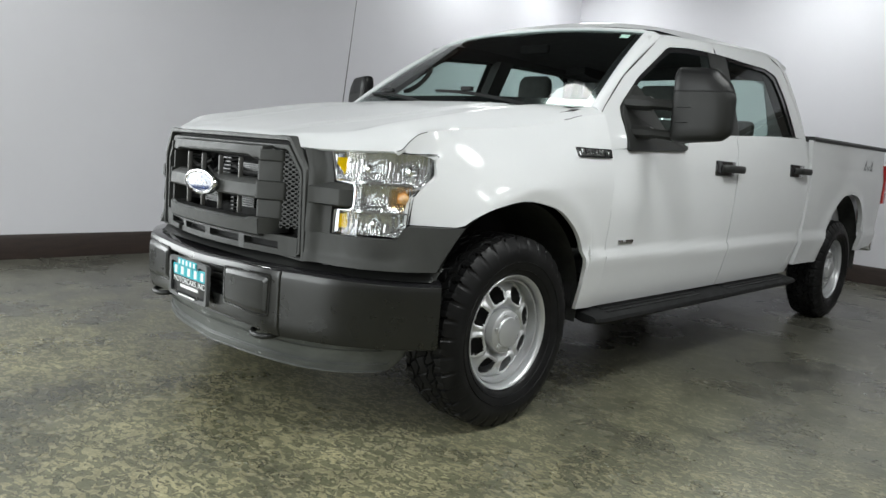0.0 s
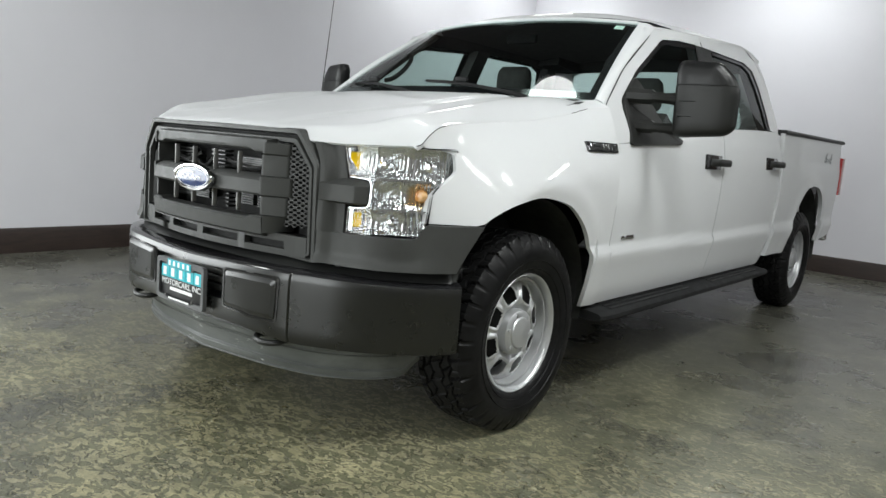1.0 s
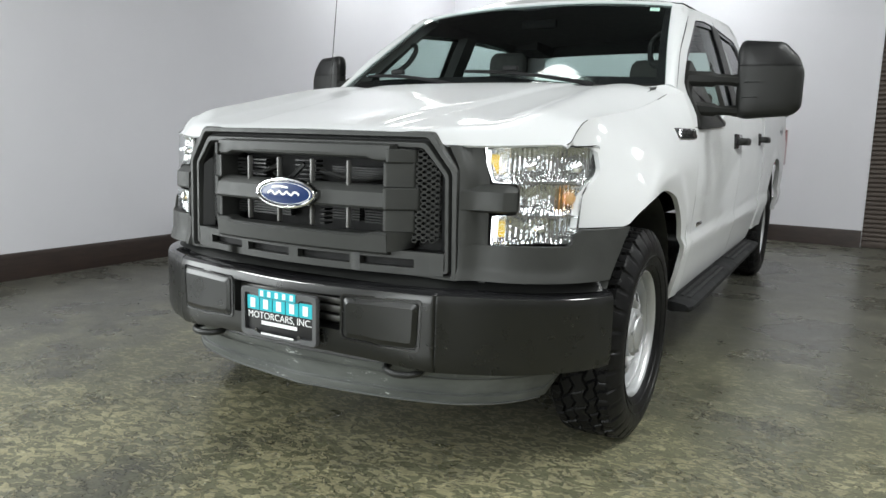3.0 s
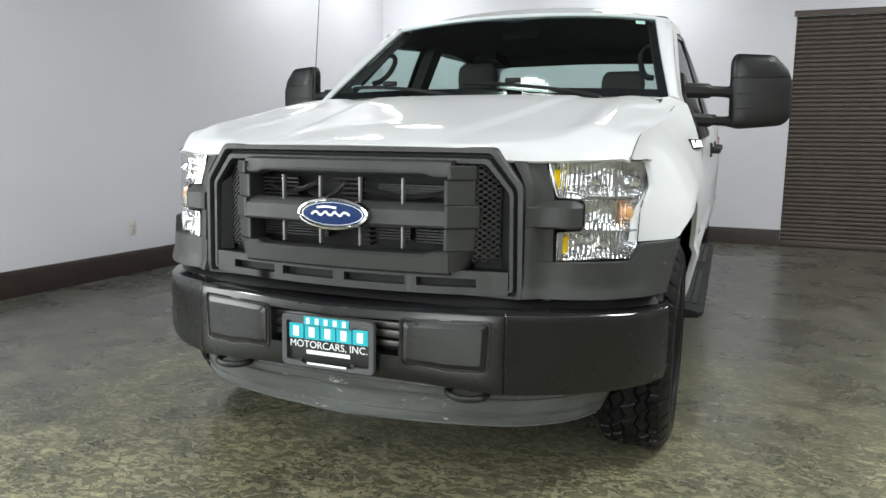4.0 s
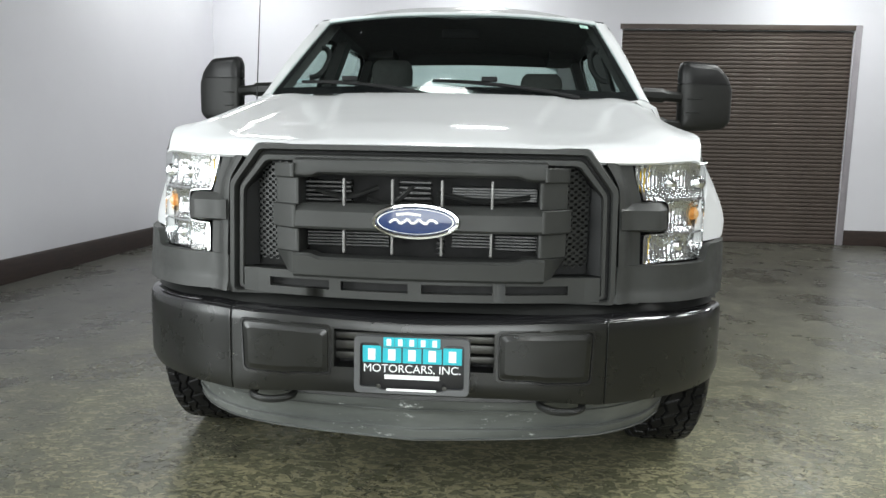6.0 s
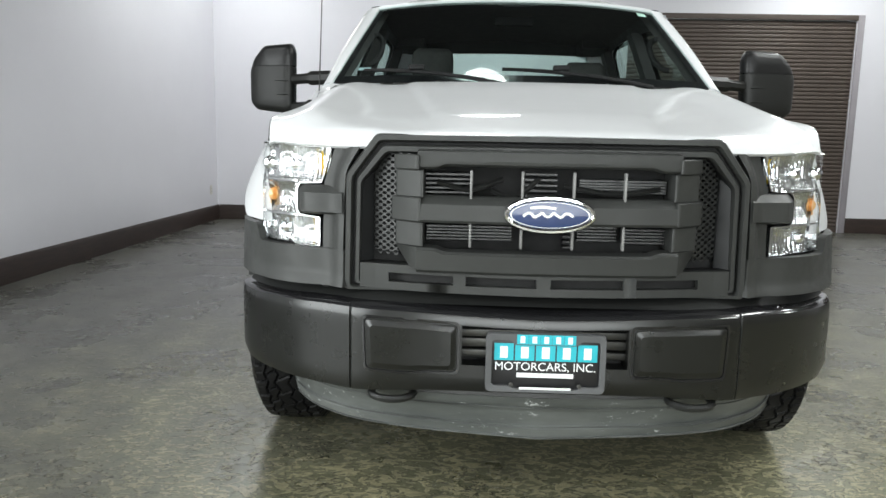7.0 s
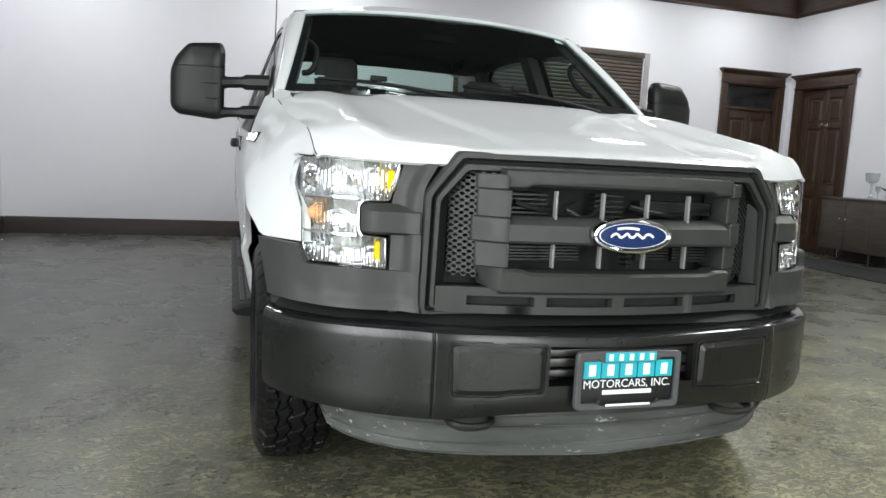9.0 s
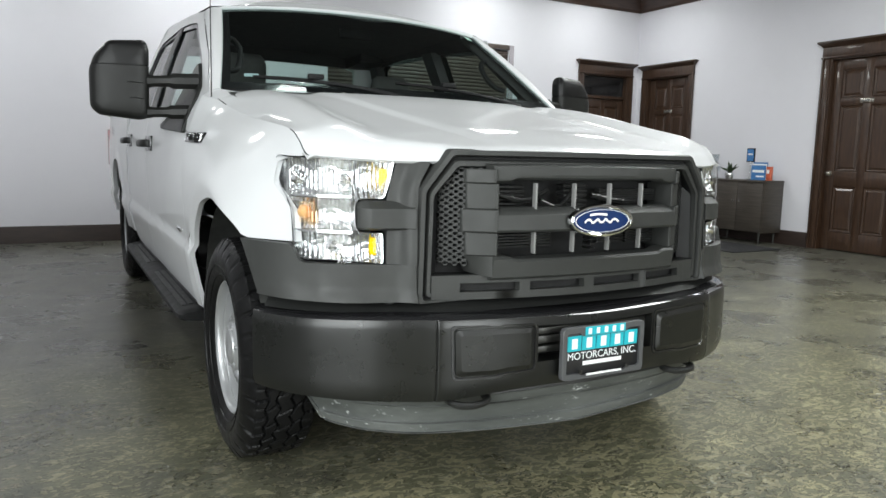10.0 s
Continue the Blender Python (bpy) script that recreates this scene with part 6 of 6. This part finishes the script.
def mirror(s):
    """A telescoping towing mirror on two arms."""
    m = empty_part("towing_mirror", truck, "large black towing mirror on two arms")
    bm = bmesh.new()
    rings = []
    face = rounded([(1.078, 1.215), (1.115, 1.205), (1.30, 1.222), (1.335, 1.255), (1.335, 1.41), (1.310, 1.470), (1.250, 1.530), (1.088, 1.540), (1.072, 1.505)], 0.020, 4)
    c = (1.20, 1.365)

    def ext(x):
        return x if s > 0 else 1.078 + (x - 1.078) * 0.88
    for k, y in ((0.25, 0.810), (0.55, 0.811), (0.80, 0.813), (0.92, 0.820), (0.975, 0.832), (0.995, 0.846), (1.0, 0.860), (1.0, 0.876), (0.985, 0.886), (0.93, 0.889)):
        rings.append([(s * ext(c[0] + (p[0] - c[0]) * k), y + 0.040 * max(0.0, (c[0] + (p[0] - c[0]) * k - 1.07) / 0.26) ** 1.8 * (1 if y < 0.87 else 0.30), c[1] + (p[1] - c[1]) * k) for p in face])
    loft(bm, rings)
    upper = bm.copy()
    seam = Vector((0, 0, 1.428))
    bmesh.ops.bisect_plane(bm, geom=bm.verts[:] + bm.edges[:] + bm.faces[:], plane_co=seam, plane_no=(0, 0, 1), clear_outer=True)
    h = part("head", bm, M_MIRROR, m, "black grained plastic mirror housing", angle=40)
    bmesh.ops.bisect_plane(upper, geom=upper.verts[:] + upper.edges[:] + upper.faces[:], plane_co=seam + Vector((0, 0, 0.004)), plane_no=(0, 0, 1), clear_inner=True)
    part("cap", upper, M_CAP, h, "darker satin upper cap", angle=40)
    bm = bmesh.new()
    loft(bm, [[(s * ext(c[0] + (x - c[0]) * k), y + 0.040 * max(0.0, (c[0] + (x - c[0]) * k - 1.07) / 0.26) ** 1.8, z) for x, y in ((1.09, 0.822), (1.20, 0.818), (1.30, 0.826), (1.328, 0.846), (1.328, 0.862), (1.20, 0.870), (1.09, 0.866))] for z, k in ((1.424, 0.97), (1.436, 0.97))])
    part("seam", bm, M_DARK, h, "dark joint under the cap")
    bm = bmesh.new()
    slab(bm, [(c[0] + (p[0] - c[0]) * 0.88, c[1] + (p[1] - c[1]) * 0.88) for p in face], lambda x, z, d: Vector((s * ext(x), d + 0.06 * max(0.0, x - 1.12), z)), 0.888, 0.894)
    part("mirror_glass", bm, M_CHROME, h)
    for z0, xa, xb in ((1.360, 1.095, 1.19), (1.295, 1.095, 1.18)):
        bm = bmesh.new()

        def skin(x, z, out):
            return Vector((s * ext(x), 0.8130 - out + 0.040 * max(0.0, (x - 1.07) / 0.26) ** 1.8, z + 0.015 * (x - 1.1)))
        loft(bm, [[skin(x, z0 - 0.004, -0.006), skin(x, z0 - 0.001, 0.009 * o), skin(x, z0 + 0.003, -0.006)] for x, o in ((xa, -1), (xa + 0.02, 1), ((xa + xb) / 2, 1), (xb - 0.02, 1), (xb, -1))], True, True)
        part("housing_ridge", bm, M_MIRROR, h)
    for z, hz, x0 in ((1.368, 0.035, 0.888), (1.238, 0.031, 0.925)):
        bm = bmesh.new()
        pts = bent([(x0, 0.770, z + 0.006), (0.98, 0.795, z + 0.004), (1.03, 0.815, z + 0.002), (1.09, 0.848, z)], 12)
        rings = []
        for k, p in enumerate(pts):
            w = hz * (1.0 if p.x < 1.0 else 0.72 if p.x < 1.06 else 0.85)
            rings.append([(s * (p.x), p.y + 0.030 * math.cos(a), p.z + w * math.sin(a)) for a in [2 * math.pi * (i + 0.5) / 8 for i in range(8)]])
        loft(bm, rings)
        part("arm", bm, M_MIRROR, m, angle=30)
    # mounting foot in the window corner
    bm = bmesh.new()
    foot = [(0.698, 1.152), (1.20, 1.180), (1.225, 1.20), (1.05, 1.235), (0.93, 1.41), (0.872, 1.470), (0.722, 1.352)]
    slab(bm, rounded(foot, 0.02, 3), lambda y, z, d: Vector((s * (side_x(y, z) + d), y, z)), -0.012, 0.016, 0.006)
    part("mount", bm, M_MIRROR, m, angle=30)


def bed():
    b = empty_part("cargo_bed", truck, "white cargo bed with black rail caps")
    END = 4.98
    for s in (-1, 1):
        def f(u, v):
            y = 3.028 + (END - 3.028) * u
            lo = arch_rear(y) if abs(y - 3.95) < 0.478 else (0.50 if y < 3.9 else curve(y, [(4.4, 0.535), (4.8, 0.575), (4.93, 0.66), (END, 0.73)]))
            hi = 1.352 + 0.022 * u
            z = lo + (hi - lo) * v
            y += 0.0
            x = side_x(y, min(z, 1.18)) - 0.012 * ease(1.18, 1.37, z) - 0.05 * ease(0.90, 1.0, u) ** 2
            return (s * x, y, z)
        us = sorted({*steps(0, 0.224, 8), *steps(0.224, 0.29, 12), *steps(0.29, 0.66, 22), *steps(0.66, 0.72, 12), *steps(0.72, 1, 12)})
        bm = bmesh.new()
        sheet(bm, f, us, steps(0, 1, 28), 0.03, inward)
        side_panel = part("bed_side", bm, M_PAINT, b, angle=50)
        bm = bmesh.new()
        loft(bm, [[(s * (0.985 - q), y, 1.352 + 0.022 * (y - 3.03) / 1.95 + h) for q, h in ((0.0, -0.004), (-0.004, 0.012), (0.004, 0.024), (0.085, 0.024), (0.09, -0.01))] for y in steps(3.03, 4.90, 8)])
        part("rail_cap", bm, M_BLACK, b)
        bm = bmesh.new()
        loft(bm, [[(s * x, y, z) for x, y in ((0.984, 4.80), (0.9985, 4.865), (0.9985, 4.955), (0.95, 4.998), (0.86, 4.99), (0.86, 4.80))] for z in (0.93, 0.935, 1.245, 1.25)])
        part("tail_lamp", bm, M_RED, b, "red tail lamp")
        x = side_x(4.36, 1.18) - 0.0005
        mt = Matrix(((0, 0, s, s * x), (s, 0, 0, 4.36), (0, 1, 0, 1.205), (0, 0, 0, 1)))
        text_mesh("decal", "4x4", 0.17, mt, M_DECAL, side_panel, "grey off road decal")
        part("inner_side", boxed(s * 0.80, s * 0.82, 3.05, 4.93, 0.75, 1.35), M_PAINT, b)
    part("bed_floor", boxed(-0.80, 0.80, 3.04, 4.94, 0.74, 0.78), M_BLACK, b)
    part("front_panel", boxed(-0.90, 0.90, 3.035, 3.06, 0.60, 1.345), M_PAINT, b)
    part("tailgate", boxed(-0.84, 0.84, 4.93, 4.985, 0.66, 1.36, bevel=0.012), M_PAINT, b)
    part("rear_bumper", boxed(-0.93, 0.93, 5.0, 5.10, 0.50, 0.63, bevel=0.02), M_CHROME, truck)


def running_board(s):
    bm = bmesh.new()
    sec = [(0.88, 0.435), (0.93, 0.440), (1.014, 0.428), (1.030, 0.418), (1.032, 0.402), (1.015, 0.388), (0.94, 0.380), (0.88, 0.390)]
    loft(bm, [[(s * (0.96 + (x - 0.96) * k), y, 0.408 + (z - 0.408) * k) for x, z in sec] for y, k in ((0.50, 0.7), (0.52, 0.93), (0.56, 1.0), (2.86, 1.0), (2.90, 0.93), (2.92, 0.7))])
    r = part("running_board", bm, M_TRIM, truck, "black step board under the doors", angle=30)
    for y0, y1 in ((0.62, 1.55), (1.90, 2.75)):
        bm = bmesh.new()
        for k in range(3):
            x = 0.928 + 0.030 * k
            box(bm, s * x - 0.010, s * x + 0.010, y0, y1, 0.434 - 0.004 * k, 0.444 - 0.0045 * k, bevel=0.002, seg=1)
        part("step_pad", bm, M_RUBBER, r)
    for y in (0.70, 1.75, 2.75):
        part("bracket", boxed(s * 0.55, s * 0.95, y - 0.03, y + 0.03, 0.385, 0.43), M_DARK, r)


def wiper(s, x_pivot, x_tip):
    """Arm and blade lying along the foot of the windscreen."""
    w = empty_part("wiper", truck, "black windscreen wiper")

    def on(x, v, lift):
        u = x / 0.80
        return windscreen_point(u, v) + Vector((0, -0.55, 0.8)) * lift
    bm = bmesh.new()
    tube(bm, [on(x_pivot + (x_tip - x_pivot) * t, -0.04 + 0.13 * t ** 0.8, 0.012 + 0.014 * math.sin(math.pi * t)) for t in steps(0, 0.62, 10)], [0.011, 0.010, 0.010, 0.009, 0.009, 0.008, 0.008, 0.007, 0.007, 0.006], 8)
    part("arm", bm, M_TRIM, w)
    bm = bmesh.new()
    a, b = x_pivot + (x_tip - x_pivot) * 0.16, x_tip
    rings = []
    for t in steps(0, 1, 14):
        p = on(a + (b - a) * t, 0.015 + 0.115 * t - 0.02 * t * t, 0.007 + 0.006 * math.sin(math.pi * t))
        k = 0.006 + 0.004 * math.sin(math.pi * t)
        rings.append([p + Vector((0, -0.55, 0.8)) * k, p + Vector((0, 0.8, 0.55)) * k * 1.2, p - Vector((0, -0.55, 0.8)) * 0.010, p - Vector((0, 0.8, 0.55)) * k * 1.2])
    loft(bm, rings)
    part("blade", bm, M_RUBBER, w)
    q = on(x_pivot + (x_tip - x_pivot) * 0.60, 0.08, 0.03)
    part("clip", boxed(q.x - 0.035, q.x + 0.035, q.y - 0.012, q.y + 0.012, q.z - 0.010, q.z + 0.012, bevel=0.005), M_TRIM, w)


def cowl():
    bm = bmesh.new()
    sheet(bm, lambda u, v: (u * 0.815, (0.385 + 0.045 * (1 - u * u) + (0.14 * u * u + 0.02) * v) - 0.02, 1.303 + 0.032 * v - 0.012 * u * u), steps(-1, 1, 25), steps(0, 1, 4), 0.05, lambda p: (0, 0, -1))
    c = part("cowl", bm, M_BLACK, truck, "black plastic cowl with slots")
    # ribs in a paler grey that stands for glints along the cowl
    for k in range(13):
        x = -0.36 + 0.06 * k
        part("cowl_glint_rib", boxed(x - 0.004, x + 0.004, 0.405, 0.440, 1.316, 1.338, bevel=0.002), M_ALUDARK, c)


def cabin():
    part("floor_pan", boxed(-0.90, 0.90, 0.45, 2.98, 0.46, 0.56), M_DARK, truck)
    for s in (-1, 1):
        bm = bmesh.new()
        sheet(bm, lambda u, v: (s * (side_x(0.7 + 2.2 * u, 0.56 + (belt(0.7 + 2.2 * u) - 0.575) * v) - 0.075), 0.7 + 2.2 * u, 0.56 + (belt(0.7 + 2.2 * u) - 0.565) * v), steps(0, 1, 20), steps(0, 1, 8))
        part("door_card", bm, M_TRIM, truck)
        # inner pillars
        for (a, b) in (((1.66, 1.29), (1.72, 1.74)), ((2.74, 1.34), (2.62, 1.75))):
            bm = bmesh.new()
            loft(bm, [[(s * (side_x(y, z) - d), y + w, z) for d, w in ((0.020, 0.0), (0.020, 0.16), (0.075, 0.15), (0.075, 0.02))] for y, z in (a, b)])
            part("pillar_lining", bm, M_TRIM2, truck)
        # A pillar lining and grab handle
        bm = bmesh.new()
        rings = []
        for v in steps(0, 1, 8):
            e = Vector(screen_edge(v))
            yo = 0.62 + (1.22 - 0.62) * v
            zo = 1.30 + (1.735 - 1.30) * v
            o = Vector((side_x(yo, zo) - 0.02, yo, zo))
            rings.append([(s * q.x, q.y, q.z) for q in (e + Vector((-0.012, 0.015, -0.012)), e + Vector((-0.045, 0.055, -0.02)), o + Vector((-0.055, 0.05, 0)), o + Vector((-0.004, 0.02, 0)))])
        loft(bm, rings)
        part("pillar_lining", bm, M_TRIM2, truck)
        bm = bmesh.new()
        q = [(0.735, 0.86, 1.44), (0.700, 0.875, 1.450), (0.672, 0.93, 1.495), (0.662, 0.985, 1.560), (0.685, 1.02, 1.600), (0.712, 1.01, 1.605)]
        tube(bm, [(s * p.x, p.y, p.z) for p in bent(q, 16)], 0.014, 8)
        part("grab_handle", bm, M_TRIM, truck)
    bm = bmesh.new()
    sheet(bm, lambda u, v: (u * (side_x(1.2 + 1.65 * v, 1.74) - 0.03), 1.20 + 1.62 * v, 1.775 + 0.055 * (1 - u * u) + 0.01 * math.sin(math.pi * v)), steps(-1, 1, 15), steps(0, 1, 10))
    part("headliner", bm, M_HEADLINER, truck, "headliner, near black for the cabin's shade")
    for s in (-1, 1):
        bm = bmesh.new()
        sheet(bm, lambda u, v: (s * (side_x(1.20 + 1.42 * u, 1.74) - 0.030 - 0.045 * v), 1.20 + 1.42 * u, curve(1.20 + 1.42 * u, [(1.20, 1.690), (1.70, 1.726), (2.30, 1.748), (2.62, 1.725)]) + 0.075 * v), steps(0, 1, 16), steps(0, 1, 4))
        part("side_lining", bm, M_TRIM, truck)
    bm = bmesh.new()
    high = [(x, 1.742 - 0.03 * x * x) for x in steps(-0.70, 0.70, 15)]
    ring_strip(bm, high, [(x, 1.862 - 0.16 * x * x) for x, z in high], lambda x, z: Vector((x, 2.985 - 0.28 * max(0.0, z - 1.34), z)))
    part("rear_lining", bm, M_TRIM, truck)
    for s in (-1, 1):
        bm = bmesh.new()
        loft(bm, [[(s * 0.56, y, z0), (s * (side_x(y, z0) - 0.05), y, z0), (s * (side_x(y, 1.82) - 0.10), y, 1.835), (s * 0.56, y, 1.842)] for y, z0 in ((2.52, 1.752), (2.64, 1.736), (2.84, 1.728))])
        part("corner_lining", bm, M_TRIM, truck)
    # dashboard
    bm = bmesh.new()
    rings = []
    for x in steps(-0.84, 0.84, 25):
        hump = 0.045 * math.exp(-((x - 0.38) / 0.20) ** 2)
        rings.append([(x, 0.50 + 0.14 * (x / 0.84) ** 2, 1.296), (x, 0.74, 1.302 + hump * 0.4), (x, 0.92, 1.292 + hump), (x, 0.99, 1.265 + hump), (x, 1.0, 1.20), (x, 0.95, 0.90), (x, 0.55, 0.70)])
    loft(bm, rings)
    part("dashboard", bm, M_TRIM, truck, "dark plastic dashboard", angle=50)
    # steering wheel
    bm = bmesh.new()
    c, ax = Vector((0.38, 1.17, 1.20)), Matrix.Rotation(radians(-65), 3, "X")
    tube(bm, [c + ax @ Vector((0.19 * math.cos(a), 0.19 * math.sin(a), 0)) for a in steps(0, 2 * math.pi, 33)], 0.016, 8, caps=False)
    box(bm, c.x - 0.18, c.x + 0.18, c.y - 0.03, c.y + 0.01, c.z - 0.03, c.z + 0.03, bevel=0.01)
    part("steering_wheel", bm, M_TRIM, truck)
    # inner mirror, coloured near black so that it sits in shade
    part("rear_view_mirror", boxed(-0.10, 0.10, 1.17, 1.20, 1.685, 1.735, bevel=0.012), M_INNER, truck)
    # seats
    for sx, hz in ((-0.455, 1.640), (0.470, 1.570)):
        seat = empty_part("front_seat", truck, "grey cloth bucket seat with headrest")
        part("cushion", boxed(sx - 0.26, sx + 0.26, 1.25, 1.75, 0.72, 0.92, bevel=0.05, seg=4), M_CLOTH, seat)
        bm = bmesh.new()
        rings = []
        for t in steps(0, 1, 9):
            w = curve(t, [(0.0, 0.25), (0.5, 0.255), (0.85, 0.21), (1.0, 0.15)])
            y, z = 1.70 + 0.13 * t, 0.85 + (hz - 0.20 - 0.85) * t
            rings.append([(sx + w * math.copysign(abs(math.cos(a)) ** 0.5, math.cos(a)), y + 0.065 * math.copysign(abs(math.sin(a)) ** 0.6, math.sin(a)), z) for a in [2 * math.pi * k / 20 for k in range(20)]])
        loft(bm, rings)
        part("backrest", bm, M_CLOTH, seat, angle=60)
        bm = bmesh.new()
        rings = []
        for t in steps(0, 1, 9):
            w = 0.128 * curve(t, [(0.0, 0.86), (0.15, 0.97), (0.6, 1.0), (0.85, 0.94), (1.0, 0.74)])
            d = 0.055 * curve(t, [(0.0, 0.7), (0.3, 1.0), (0.8, 0.9), (1.0, 0.45)])
            z = hz - 0.185 + 0.185 * t
            rings.append([(sx + w * math.copysign(abs(math.cos(a)) ** 0.55, math.cos(a)), 1.80 + d * math.copysign(abs(math.sin(a)) ** 0.7, math.sin(a)), z) for a in [2 * math.pi * k / 20 for k in range(20)]])
        loft(bm, rings)
        hr = part("headrest", bm, M_CLOTH, seat, angle=60)
        for dx in (-0.05, 0.05):
            bm = bmesh.new()
            tube(bm, [(sx + dx, 1.80, hz - 0.26), (sx + dx, 1.80, hz - 0.16)], 0.007, 8)
            part("headrest_post", bm, M_CHROME, hr)
    bench = empty_part("rear_bench", truck, "grey cloth rear bench seat")
    part("cushion", boxed(-0.78, 0.78, 2.25, 2.75, 0.72, 0.95, bevel=0.04), M_CLOTH, bench)
    part("backrest", boxed(-0.80, 0.80, 2.74, 2.90, 0.90, 1.34, bevel=0.04), M_CLOTH, bench)
    for sx in (-0.52, 0.52):
        part("headrest", boxed(sx - 0.13, sx + 0.13, 2.76, 2.86, 1.33, 1.45, bevel=0.035, seg=3), M_CLOTH, bench)


def underbody():
    u = empty_part("underbody", truck, "black chassis and engine bay")
    part("engine_bay", boxed(-0.55, 0.55, -0.64, 0.5, 0.46, 1.05), M_DARK, u)
    for s in (-1, 1):
        part("inner_wing", boxed(s * 0.54, s * 0.80, -0.46, 0.45, 0.97, 1.06), M_DARK, u)
        part("frame_rail", boxed(s * 0.38, s * 0.48, -0.65, 4.9, 0.40, 0.56), M_DARK, u)
        part("sill", boxed(s * 0.80, s * 0.925, 0.52, 2.98, 0.455, 0.60), M_DARK, u)
        part("lamp_box", boxed(s * 0.56, s * 0.76, -0.555, -0.47, 0.73, 1.04), M_DARK, u)
    bm = bmesh.new()
    tube(bm, [(-0.75, 0, 0.40), (0.75, 0, 0.40)], 0.05, 10)
    tube(bm, [(-0.75, AXLE_R, 0.40), (0.75, AXLE_R, 0.40)], 0.06, 10)
    part("axle", bm, M_DARK, u)
    part("fuel_tank", boxed(-0.37, 0.37, 1.0, 3.3, 0.36, 0.55), M_DARK, u)


for s in (-1, 1):
    fender(s)
    front_door(s)
    rear_door(s)
    headlight(s)
    fascia(s)
    mirror(s)
    running_board(s)
    wheel_well(s, 0.0, 0.462)
    wheel_well(s, 3.95, 0.54)
    wheel(s, 0.0)
    wheel(s, AXLE_R)
    # badge on the fender
    bm = bmesh.new()
    loop = [(0.325, 1.110), (0.545, 1.114), (0.545, 1.152), (0.325, 1.150)]

    fx = fender_x
    slab(bm, rounded(loop, 0.006, 2), lambda y, z, d: Vector((s * (fx(y, z) + d), y, z)), -0.010, 0.008, 0.002)
    bd = part("fender_badge", bm, M_GLOSS, truck, "black and chrome fender badge")
    for y0, y1, z0, z1 in ((0.331, 0.348, 1.117, 1.132), (0.352, 0.366, 1.117, 1.145), (0.372, 0.395, 1.120, 1.129), (0.374, 0.382, 1.131, 1.146), (0.388, 0.412, 1.136, 1.146), (0.402, 0.410, 1.119, 1.132), (0.418, 0.432, 1.119, 1.146), (0.438, 0.468, 1.120, 1.128), (0.442, 0.450, 1.131, 1.146), (0.460, 0.468, 1.131, 1.146), (0.476, 0.484, 1.120, 1.146), (0.490, 0.514, 1.137, 1.147), (0.496, 0.504, 1.120, 1.134), (0.520, 0.538, 1.121, 1.131), (0.524, 0.538, 1.136, 1.147)):
        bm = bmesh.new()
        slab(bm, [(y0, z0), (y1, z0), (y1, z1), (y0, z1)], lambda y, z, d: Vector((s * (fx(y, z) + d), y, z)), 0.008, 0.0115)
        part("chrome_bar", bm, M_CHROME, bd)
hood()
cab()
windscreen()
cowl()
wiper(1, -0.08, -0.68)
wiper(1, 0.53, -0.08)
grille()
bumper()
air_dam()
bed()
cabin()
underbody()
ant = empty_part("antenna", truck, "thin black whip antenna")
bm = bmesh.new()
tube(bm, [(-0.885, 0.49, 1.235), (-0.884, 0.495, 1.27), (-0.868, 0.56, 2.05)], [0.010, 0.003, 0.0012], 8)
part("mast", bm, M_BLACK, ant)
